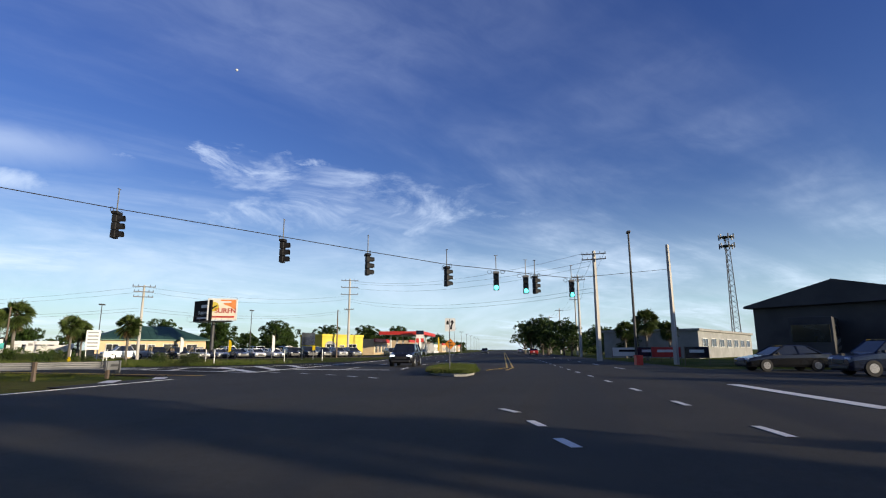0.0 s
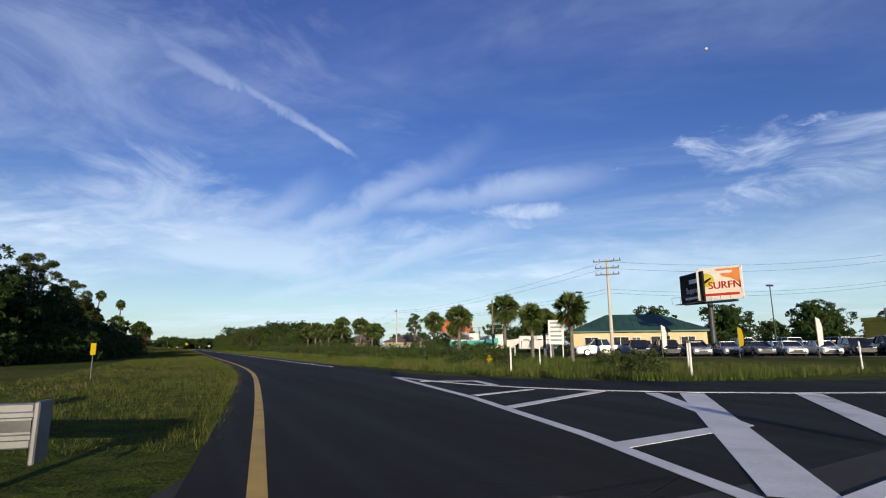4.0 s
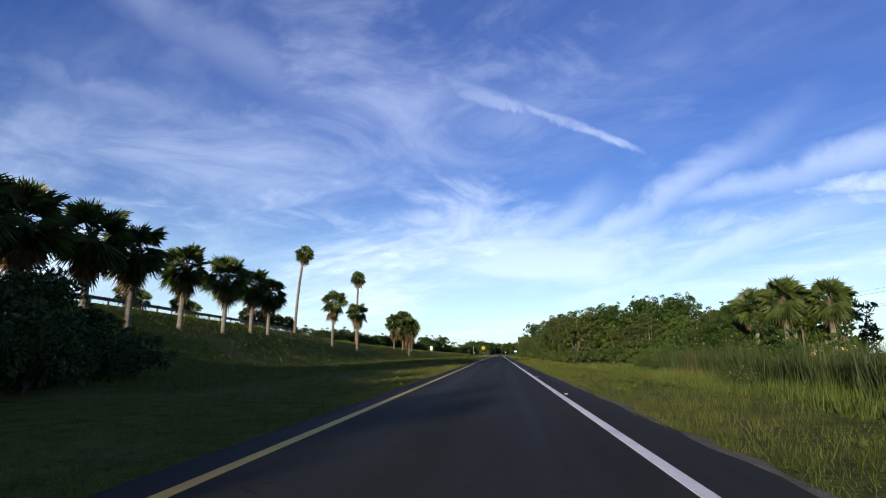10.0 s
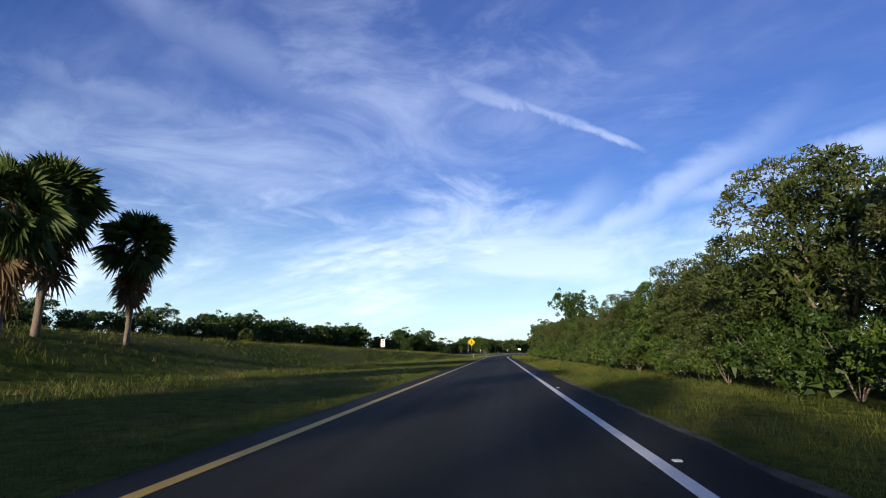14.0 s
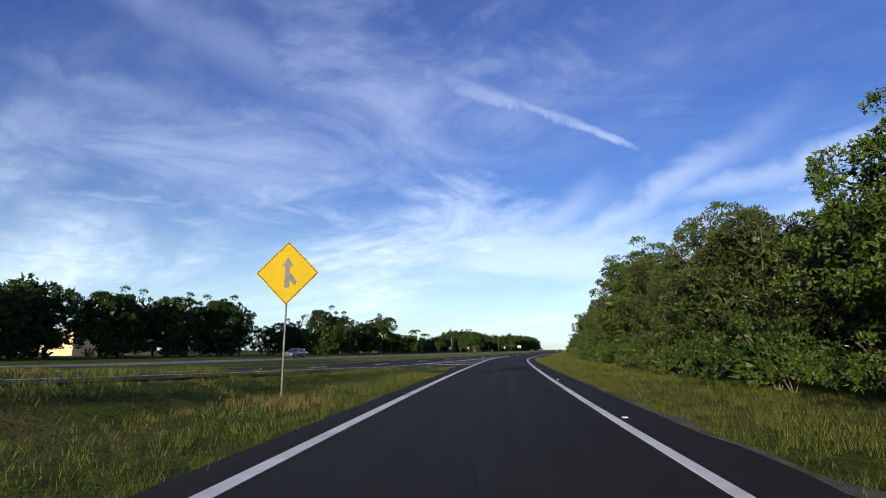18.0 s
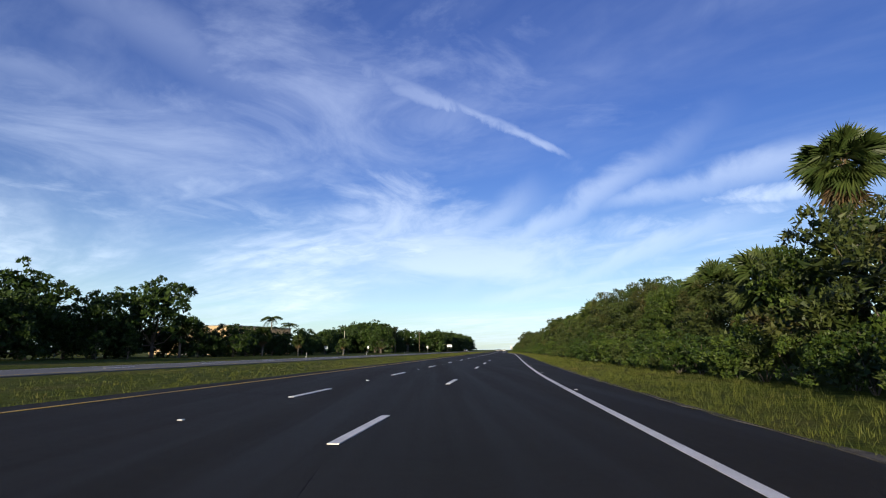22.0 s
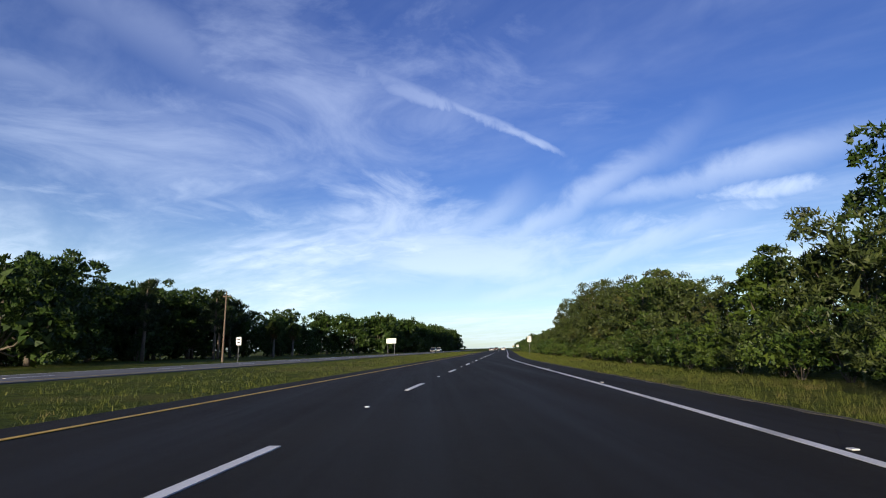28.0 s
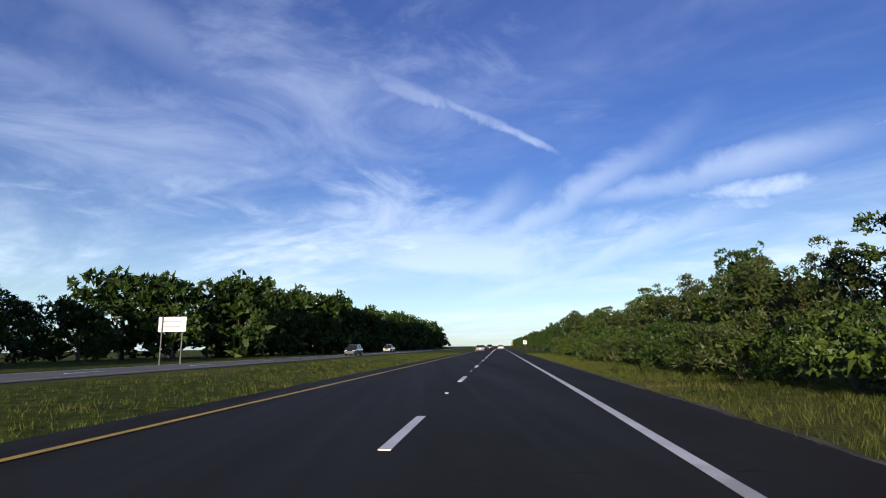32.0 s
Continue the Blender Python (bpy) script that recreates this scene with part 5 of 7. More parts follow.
# low bushes scattered through the weeds
for k in range(64):
    y = R.uniform(-14, 118)
    x = interp(y, [-18, -10, 2, 20, 110, 150], [12.5, 8.5, 7.4, 8.0, 8.4, 7.0]) + R.random() ** 1.6 * 9
    K.put(("bush2", "bush0", "bush1")[k % 3], x, y, R.uniform(0, 360), R.uniform(0.26, 0.52), "low bushes among the weeds")
for k in range(26):
    a = k / 25
    FAR.put("far1" if k % 2 else "far0", 50 + 130 * a + R.uniform(-3, 3), 62 - 44 * a + R.uniform(-4, 8), R.uniform(0, 360), R.uniform(0.38, 0.66))
K.put("airy", 54.0, 118.0, 80, 0.92, "trees behind the lot")
K.put("airy", 34.0, 130.0, 10, 0.62, "trees behind the lot")
for x, y, s in ((40.0, 112.0, 0.42), (57.0, 104.0, 0.36), (66.0, 112.0, 0.34), (47.0, 100.0, 0.30), (80.0, 138.0, 0.50), (100.0, 150.0, 0.55)):
    K.put("oak0", x, y, R.uniform(0, 360), s, "trees behind the lot")
DEEP.build("thicket_woods", "dark trees crowded behind the thicket's front row")
FAR.build("far_woods", "dark green distant woods along the highway")


# ---- grass and weeds ----
def tuft_field(name, label, places, height, width, blades, mat, seed, lean=0.35):
    """Blades in tufts at places, as one mesh."""
    r = np.random.default_rng(seed)
    p = np.repeat(np.array(places), blades, 0)
    n = len(p)
    p[:, :2] += r.normal(0, 0.07, (n, 2))
    patch = 0.5 + 0.5 * np.sin(p[:, 0] * 1.1 + 2.2 * np.sin(p[:, 1] * 0.31)) * np.sin(p[:, 1] * 0.83 + 1.7 * np.sin(p[:, 0] * 0.47))
    h = height * r.uniform(0.45, 1.3, n) * (0.55 + 0.75 * patch)
    a = r.uniform(0, math.tau, n)
    s = np.stack([np.cos(a), np.sin(a), np.zeros(n)], 1) * (width * r.uniform(0.6, 1.4, n))[:, None]
    tip = p + np.stack([r.normal(0, lean, n) * h, r.normal(0, lean, n) * h, h], 1)
    v = np.stack([p - s, p + s, tip], 1).reshape(-1, 3)
    me = raw_mesh(name, v, np.arange(n * 3).reshape(-1, 3))
    ob = part_mesh(name, me, mat, None)
    return tagged(ob, label, "grass", kind="stuff")


def verge(x_lo, x_hi, y0, y1, count, seed):
    r = np.random.default_rng(seed)
    out = []
    for y, f in zip(r.uniform(y0, y1, count), r.random(count)):
        a, b = x_lo(y), x_hi(y)
        x = a + (b - a) * f ** 1.4
        out.append((x, y, ground_z(x, y) - 0.04))
    return out


tuft_field("grass", "tufted green verge grass right of the ramp", verge(lambda y: line_x(WHITE, y) + 1.0, lambda y: line_x(WHITE, y) + 7, 5, 350, 30000, 3), 0.19, 0.0036, 10, BLADE, 4, 0.42)
tuft_field("grass", "tufted green verge grass left of the ramp", verge(lambda y: line_x(YELLOW, y) - 0.6, lambda y: line_x(YELLOW, y) - 9, -22, 300, 32000, 5), 0.17, 0.0036, 10, BLADE, 6, 0.42)
tuft_field("grass", "verge grass right of the highway", verge(lambda y: line_x(WHITE, y) + 1.85, lambda y: line_x(WHITE, y) + 8, 352, 700, 20000, 7), 0.20, 0.0045, 9, BLADE, 8, 0.42)
tuft_field("grass", "mown grass on the highway median", verge(lambda y: hx(y, -5.4), lambda y: hx(y, -16), 330, 720, 14000, 9), 0.16, 0.009, 6, BLADE, 10, 0.45)
tuft_field("grass", "rough unmown grass over the embankment's slope", verge(lambda y: line_x(YELLOW, y) - 8, lambda y: line_x(YELLOW, y) - 30, 84, 292, 17000, 51), 0.30, 0.012, 6, BLADE, 52, 0.4)
tuft_field("weeds", "tall green and straw-coloured weeds", verge(lambda y: interp(y, [0, 20, 110, 150], [6.0, 6.5, 7.0, 5.5]), lambda y: 21.0, 2, 122, 9000, 11), 0.50, 0.009, 9, WEED, 12, 0.25)
tuft_field("reeds", "head-high dark green reeds standing in the wet verge", verge(lambda y: interp(y, [12, 22, 70, 112], [14.0, 9.6, 9.0, 10.5]), lambda y: 21.0, 14, 112, 6500, 31), 1.35, 0.020, 10, REED, 32, 0.16)
tuft_field("weeds", "knee-high weeds by the slip lane", verge(lambda y: interp(y, [-18, -10, 2], [10.5, 6.5, 5.0]), lambda y: 22.0, -17, 8, 4200, 13), 0.38, 0.010, 9, WEED, 14, 0.25)
tuft_field("weeds", "weeds growing in the gore", verge(lambda y: hx(y, 7.0), lambda y: line_x(YELLOW, y) - 1.0, 262, 297, 1500, 15), 0.17, 0.008, 8, WEED, 16, 0.4)
seams = np.random.default_rng(41)
cracks = [(x0 + (x1 - x0) * f + seams.normal(0, 0.10), y0 + (y1 - y0) * f + seams.normal(0, 0.10), 0.03) for x0, y0, x1, y1 in ((-11.5, 299.5, -6.6, 303.5), (-13.5, 301.0, -8.0, 306.5), (-7.0, 298.2, -6.6, 305.0), (-12.5, 298.2, -6.9, 298.6)) for f in seams.random(85)]
tuft_field("weeds", "weeds growing out of the gore's cracks", cracks, 0.16, 0.007, 9, WEED, 42, 0.5)


# ---- vehicles ----
def loft(bm, stations, rows):
    """A closed skin through cross rings; stations: (x, half width, list of (width share, z))."""
    rings = []
    for x, w, prof in stations:
        ring = [bm.verts.new((x, w * s, z)) for s, z in prof] + [bm.verts.new((x, -w * s, z)) for s, z in prof[::-1]]
        rings.append(ring)
    fs = []
    for a, b in zip(rings, rings[1:]):
        n = len(a)
        for k in range(n):
            fs.append(bm.faces.new((a[k], a[(k + 1) % n], b[(k + 1) % n], b[k])))
    fs.append(bm.faces.new(rings[0][::-1]))
    fs.append(bm.faces.new(rings[-1]))
    bmesh.ops.recalc_face_normals(bm, faces=fs)
    return bm


SHAPES = {
    # length, half width, deck heights along the body, cabin (x front low, x front high, x rear high, x rear low, roof z)
    "sedan": (4.7, 0.90, [(2.35, 0.62), (2.2, 0.74), (1.0, 0.95), (-1.3, 1.0), (-2.2, 1.02), (-2.35, 0.9)], (1.05, 0.25, -1.0, -1.75, 1.45), 0.33),
    "suv": (4.6, 0.92, [(2.3, 0.75), (2.15, 0.92), (1.1, 1.08), (-1.6, 1.14), (-2.2, 1.14), (-2.3, 1.0)], (1.15, 0.45, -1.75, -2.2, 1.70), 0.36),
    "pickup": (5.6, 0.97, [(2.8, 0.85), (2.65, 1.02), (1.5, 1.14), (-0.9, 1.16), (-2.7, 1.14), (-2.8, 1.05)], (1.45, 0.75, -0.6, -0.95, 1.85), 0.39),
    "van": (5.2, 0.98, [(2.6, 0.85), (2.5, 1.05), (2.0, 1.15), (-2.0, 1.2), (-2.5, 1.2), (-2.6, 1.1)], (2.1, 1.3, -2.4, -2.55, 1.95), 0.36),
}


def vehicle(kind, paint, label, lit=False, category="car"):
    """A car from a lofted body, glazed cabin, roof, wheels and lamps; it looks along +x."""
    length, w, deck, (f0, f1, r1, r0, top), wheel = SHAPES[kind]
    t = thing(kind if kind != "van" else "cargo_van", label, category)
    bm = bmesh.new()
    st = []
    for x, z in deck:
        end = abs(x) > length / 2 - 0.05
        ww = w * (0.80 if end else 0.96 if abs(x) > length / 2 - 0.3 else 1.0)
        low = 0.34 if end else 0.24
        st.append((x, ww, [(0.90, low), (1.0, low + 0.14), (1.0, z * 0.62 + 0.12), (0.97, z - 0.07), (0.86, z)]))
    loft(bm, st, 5)
    body = part("body", bm, paint, t, smooth=False)
    zb = min(z for x, z in deck[2:5]) - 0.02
    bm = bmesh.new()
    loft(bm, [(f0, w * 0.90, [(0.98, zb), (1.0, zb + 0.02)]), (f1, w * 0.92, [(0.98, zb), (0.80, top - 0.05)]), (r1, w * 0.90, [(0.98, zb), (0.80, top - 0.07)]), (r0, w * 0.86, [(0.98, zb), (1.0, zb + 0.02)])], 2)
    part("glazing", bm, GLASS, t)
    bm = bmesh.new()
    loft(bm, [(f1 + 0.06, w * 0.72, [(1.0, top - 0.07), (0.9, top - 0.03)]), ((f1 + r1) / 2, w * 0.75, [(1.0, top - 0.06), (0.88, top)]), (r1 - 0.05, w * 0.72, [(1.0, top - 0.09), (0.9, top - 0.05)])], 2)
    part("roof", bm, paint, t)
    for sg in (-1, 1):
        bm = bmesh.new()
        for (xa, za), (xb, zbb) in (((f0, zb), (f1, top - 0.05)), ((r0, zb), (r1, top - 0.07)), (((f1 + r1) / 2 - 0.1, zb), ((f1 + r1) / 2, top - 0.05))):
            tube(bm, [(xa, sg * w * 0.90, za), (xb, sg * w * 0.745, zbb)], [0.045, 0.04], 4)
        part("window_pillar", bm, paint, t)
        bm = bmesh.new()
        box(bm, (f0 - 0.25, sg * (w + 0.08), zb + 0.06), (0.12, 0.2, 0.13), bevel=0.03)
        part("mirror", bm, TRIM_BLACK, t)
        bm = bmesh.new()
        box(bm, (length / 2 - 0.12, sg * w * 0.66, deck[0][1] + 0.02), (0.22, w * 0.38, 0.14), bevel=0.03)
        part("headlight", bm, HEADLAMP if lit else LAMP_CLEAR, t)
        bm = bmesh.new()
        box(bm, (-length / 2 + 0.06, sg * w * 0.72, deck[-1][1] - 0.08), (0.14, w * 0.26, 0.2), bevel=0.03)
        part("taillight", bm, LAMP_RED, t)
        for x in (length * 0.295, -length * 0.29):
            bm = bmesh.new()
            rod(bm, (x, sg * (w - 0.20), wheel), (x, sg * (w + 0.01), wheel), wheel, wheel, 18)
            tyre = part("wheel", bm, RUBBER, t)
            bm = bmesh.new()
            rod(bm, (x, sg * (w + 0.0), wheel), (x, sg * (w + 0.018), wheel), wheel * 0.62, wheel * 0.58, 14)
            for k in range(5):
                a = k * math.tau / 5
                box(bm, (x + math.cos(a) * wheel * 0.3, sg * (w + 0.022), wheel + math.sin(a) * wheel * 0.3), (0.05, 0.015, 0.05))
            part("rim", bm, RIM, tyre)
    bm = bmesh.new()
    box(bm, (length / 2 - 0.02, 0, deck[0][1] - 0.10), (0.08, w * 0.9, 0.16), bevel=0.02)
    part("grille", bm, TRIM_BLACK, t)
    bm = bmesh.new()
    box(bm, (-length / 2 + 0.0, 0, 0.44), (0.10, w * 1.5, 0.16), bevel=0.03)
    part("rear_bumper", bm, TRIM_BLACK, t)
    bm = bmesh.new()
    box(bm, (length / 2 - 0.0, 0, 0.40), (0.10, w * 1.5, 0.14), bevel=0.03)
    part("front_bumper", bm, TRIM_BLACK, t)
    bm = bmesh.new()
    box(bm, (-length / 2 - 0.045, 0, 0.70), (0.02, 0.32, 0.16))
    part("number_plate", bm, SIGN_WHITE, t)
    if kind == "pickup":
        bm = bmesh.new()
        box(bm, (-1.85, 0, 1.17), (1.7, w * 1.6, 0.03))
        part("bed_liner", bm, TRIM_BLACK, t)
    return t


FLEET = {}


def park(kind, colour, label, x, y, turn, group="", z=None, lit=False, category="car"):
    """Sets a car down; turn: the way it faces, degrees from +x."""
    key = (kind, colour, lit)
    m = pose(x, y, (ground_z(x, y) + 0.03) if z is None else z, 0, 0, turn)
    if key not in FLEET:
        FLEET[key] = vehicle(kind, PAINTS[colour], label, lit, category)
        FLEET[key].matrix_basis = m
        o = FLEET[key]
    else:
        o = copy_thing(FLEET[key], m)
        o["label"] = label
    if group:
        o["group"] = group
    return o


park("suv", "black", "black sport utility car with lit headlights on the street", 12.0, -31.9, 187, lit=True)
park("sedan", "black", "dark hatchback waiting on the shaded side road", 6.6, -56.0, 100)
park("suv", "navy", "dark blue sport utility car waiting in the shade", 1.3, -58.6, 98)
park("suv", "black", "black sport utility car at the shaded side road", -3.5, -62.5, 96)
park("sedan", "red", "dark red car far along the street", 92, street_y(92, 21), 7)
park("suv", "grey", "grey car far along the street", 126, street_y(126, 9), 187)
park("sedan", "silver", "silver car far along the street", 150, street_y(150, 20), 7)
# cars on the highway
park("sedan", "grey", "grey sedan in the highway's inner lane", hx(726, -2.2), 726, 90 + TURN)
park("sedan", "silver", "silver sedan far ahead on the highway", hx(772, 1.8), 772, 90 + TURN)
park("suv", "black", "dark car far ahead on the highway", hx(806, -1.9), 806, 90 + TURN)
park("suv", "white", "white car far ahead on the highway", hx(838, 1.8), 838, 90 + TURN)
park("suv", "black", "black car on the opposite carriageway", hx(706, -21.0), 706, 270 + TURN)
park("pickup", "grey", "dark pickup truck on the opposite carriageway", hx(752, -25.0), 752, 270 + TURN, category="pickup truck")
park("sedan", "grey", "dark grey car on the opposite carriageway", hx(346, -24.8), 346, 270 + TURN)

# the dealer's lot
LOT_A, LOT_B = Vector((36.0, 11.5, 0)), Vector((59.5, -7.5, 0))
along = (LOT_B - LOT_A).normalized()
deep = Vector((-along.y, along.x, 0))
bm = bmesh.new()
c = [LOT_A - along * 3 - deep * 3, LOT_B + along * 10 - deep * 3, LOT_B + along * 10 + deep * 27, LOT_A - along * 3 + deep * 27]
prism(bm, [(p.x, p.y) for p in c], -0.10, 0.02)
lot_pave = part("lot_pavement", bm, ASPHALT_OLD, None)
tagged(lot_pave, "grey asphalt forecourt of the car lot", "pavement", kind="structure")
cols = ["black", "white", "grey", "silver", "black", "tan", "white", "navy", "silver", "grey", "red", "white", "black", "silver", "grey"]
kinds = ["suv", "sedan", "suv", "sedan", "pickup", "suv", "sedan", "suv", "sedan", "suv", "sedan", "suv"]
words = {"black": "black", "white": "white", "grey": "dark grey", "silver": "silver", "tan": "tan", "navy": "dark blue", "red": "red"}
names = {"suv": "sport utility car", "sedan": "sedan", "pickup": "pickup truck", "van": "van"}
face = math.degrees(math.atan2(-deep.y, -deep.x))
for r_ in range(4):
    for k in range(12):
        p = LOT_A + along * (k * 2.75 + (1.2 if r_ % 2 else 0)) + deep * (r_ * 6.3)
        if (r_ >= 2 and k < 5):
            continue
        kd, cl = kinds[(k * 5 + r_ * 7) % 12], cols[(k * 4 + r_ * 5 + k // 3) % 15]
        if r_ == 3 and k % 2:
            kd, cl = "van", "white"
        park(kd, cl, "%s %s parked in the dealer's row" % (words[cl], names[kd]), p.x, p.y, face + R.uniform(-3, 3), "cars on the dealer's lot", z=0.02)
park("pickup", "white", "white pickup truck parked by the shop", 35.2, 16.2, 150, z=0.02, category="pickup truck")
for x in np.arange(78, 128, 6.5):
    y = street_y(x, -9)
    cl = cols[int(x) % 15]
    park("sedan" if int(x) % 2 else "suv", cl, "%s car parked by the filling station" % words[cl], x, y, 200 + R.uniform(-40, 40), "cars by the filling station", z=-0.02)


# ---- signs ----
def panel(t, name, c, w, h, normal_turn, face_mat, back=SIGN_BACK, corner=0.05, thick=0.012, label=""):
    """A thin sheet sign with rounded corners, its face towards -y before turning; returns the pose of its face."""
    bm = bmesh.new()
    out = []
    for sx, sy, a0 in ((1, 1, 0), (-1, 1, 90), (-1, -1, 180), (1, -1, 270)):
        for a in (0, 45, 90):
            q = radians(a0 + a)
            out.append((sx * (w / 2 - corner) + math.cos(q) * corner, sy * (h / 2 - corner) + math.sin(q) * corner))
    m = pose(*c, 0, 0, normal_turn) @ pose(0, 0, 0, 90, 0, 0)
    prism(bm, out, 0, thick, m)
    o = part(name, bm, face_mat, t, label)
    bm = bmesh.new()
    prism(bm, [(x * 0.995, y * 0.995) for x, y in out], -0.003, -0.0005, m)
    part("sign_back", bm, back, o)
    return m @ pose(0, 0, thick + 0.002)


def flat(t, name, outline, m, mat, thick=0.003):
    bm = bmesh.new()
    prism(bm, outline, 0, thick, m)
    return part(name, bm, mat, t)


def bar(x, y, w, h):
    return [(x - w / 2, y - h / 2), (x + w / 2, y - h / 2), (x + w / 2, y + h / 2), (x - w / 2, y + h / 2)]


def u_post(t, x, y, z1, r=0.03, mat=GALV, z0=-0.4):
    bm = bmesh.new()
    rod(bm, (x, y, z0), (x, y, z1), r, r, 8)
    return part("post", bm, mat, t)


def sign_at(name, label, x, y, group=""):
    return thing(name, label, "road sign", pose(x, y, ground_z(x, y)), group)


HEAD = TURN   # signs on the highway face back along it
# merge warning
t = sign_at("merge_sign", "yellow diamond merge sign on a thin steel post", -9.3, 282.4)
u_post(t, 0, 0.03, 3.0)
s = 1.3
m = pose(0, 0, 3.42, 0, 0, 2) @ pose(0, 0, 0, 90, 0, 0)
dia = [(0, -s * 0.707), (s * 0.707, 0), (0, s * 0.707), (-s * 0.707, 0)]
bm = bmesh.new()
prism(bm, dia, 0, 0.012, m)
f = part("sign_face", bm, SIGN_YELLOW, t)
m2 = m @ pose(0, 0, 0.014)
rim = [(x * 0.97, y * 0.97) for x, y in dia]
for i in range(4):
    a, b = Vector(rim[i]), Vector(rim[(i + 1) % 4])
    d = (b - a).normalized()
    n = Vector((-d.y, d.x)) * 0.016
    flat(f, "border", [tuple(a), tuple(b), tuple(b + n), tuple(a + n)], m2, INK)
flat(f, "arrow", [(-0.07, -0.42), (0.07, -0.42), (0.07, -0.20), (0.22, -0.36), (0.29, -0.26), (0.07, 0.02), (0.07, 0.22), (0.17, 0.18), (0.0, 0.46), (-0.17, 0.18), (-0.07, 0.22)], m2, DARK_STEEL)
# tall white regulatory sign on the far side of the carriageway
t = sign_at("regulatory_sign", "tall white sign with lines of dark lettering", -31.5, 289.8)
u_post(t, 0, 0.03, 4.1)
m = panel(t, "sign_face", (0, 0, 3.1), 0.95, 1.75, 8, SIGN_WHITE)
for k, w in enumerate((0.6, 0.5, 0.7, 0.55)):
    flat(t, "text_bar", bar(0, 0.6 - 0.4 * k, w, 0.16), m, INK)
# speed limit
t = sign_at("speed_limit_sign", "white speed limit sign on a steel post in the verge", 36.3, 610.9)
u_post(t, 0, 0.03, 3.95)
t.scale = (0.74, 0.74, 0.77)
m = panel(t, "sign_face", (0, 0, 3.33), 0.80, 1.14, HEAD + 2, SIGN_WHITE)
o = 0.018
for q in (bar(0, 0.535, 0.72, o), bar(0, -0.535, 0.72, o), bar(0.365, 0, o, 1.08), bar(-0.365, 0, o, 1.08)):
    flat(t, "border", q, m, INK)
lettering("SPEED", 0.23, m @ pose(0, 0.35, 0), INK, t)
lettering("LIMIT", 0.23, m @ pose(0, 0.10, 0), INK, t)
lettering("60", 0.46, m @ pose(0, -0.27, 0), INK, t)
# thin white delineator posts
for x, y in ((-7.6, 259.6), (-7.8, 538.5), (hx(500, -28.2), 500.0), (hx(462, -28.2), 462.0)):
    t = sign_at("delineator_post", "thin white delineator post leaning in the grass", x, y)
    bm = bmesh.new()
    tube(bm, [(0, 0, -0.1), (0.06, 0, 0.45), (0.16, 0, 0.95)], [0.026, 0.024, 0.022], 7)
    part("blade", bm, SIGN_WHITE, t)
    bm = bmesh.new()
    tube(bm, [(0.125, 0, 0.78), (0.15, 0, 0.90)], [0.027, 0.026], 7)
    part("reflector", bm, SIGN_BACK, t)
# small signs along the highway
for x, y, z, w, h, nm, lb in ((-26.6, 511.5, 1.9, 0.9, 0.7, "route_sign", "small white sign over a green panel"), (-1.0, 589.2, 2.4, 0.6, 0.9, "regulatory_sign", "narrow white sign beyond the opposite carriageway"),
                              (-20.5, 551.0, 2.2, 0.6, 0.8, "regulatory_sign", "small white sign beyond the opposite carriageway"), (hx(764, 8.2), 764.0, 2.1, 0.9, 0.9, "route_sign", "small white sign in the far verge"),
                              (hx(905, 8.2), 905.0, 2.3, 0.9, 0.9, "warning_sign", "small yellow sign far along the verge")):
    t = sign_at(nm, lb, x, y)
    u_post(t, 0, 0.03, z + h / 2)
    m = panel(t, "sign_face", (0, 0, z), w, h, HEAD, SIGN_YELLOW if nm == "warning_sign" else SIGN_WHITE)
    flat(t, "text_bar", bar(0, h * 0.2, w * 0.6, h * 0.16), m, INK)
    flat(t, "text_bar", bar(0, -h * 0.15, w * 0.5, h * 0.16), m, INK)
    if nm == "route_sign":
        m = panel(t, "lower_panel", (0, 0, z - h / 2 - 0.2), w, 0.34, HEAD, ROOF_GREEN)
t = sign_at("guide_sign", "white rectangular sign seen from behind on two posts", 10.4, 670.8)
for dx in (-0.9, 0.9):
    u_post(t, dx, 0.05, 4.2, 0.06)
m = panel(t, "sign_face", (0, 0, 3.5), 2.6, 1.3, HEAD, SIGN_WHITE)
flat(t, "text_bar", bar(0, 0.25, 1.9, 0.16), m, SIGN_BACK)
flat(t, "text_bar", bar(0, -0.2, 1.6, 0.16), m, SIGN_BACK)
# object marker and yard sign by the ramp
t = sign_at("marker_sign", "small yellow marker plate on a thin post", -9.3, -2.4)
u_post(t, 0, 0.02, 1.45, 0.02)
panel(t, "sign_face", (0, 0, 1.25), 0.22, 0.5, -20, SIGN_YELLOW, corner=0.02)
t = sign_at("yard_sign", "dark red yard sign on wire legs in the grass", -9.6, -17.6)
for dx in (-0.25, 0.25):
    u_post(t, dx, 0.01, 0.45, 0.006)
m = panel(t, "sign_face", (0, 0, 0.62), 0.62, 0.46, -25, RED, corner=0.01, thick=0.006)
for k, w in enumerate((0.4, 0.25, 0.4)):
    flat(t, "text_bar", bar(0, 0.13 - 0.13 * k, w, 0.06), m, SIGN_WHITE)
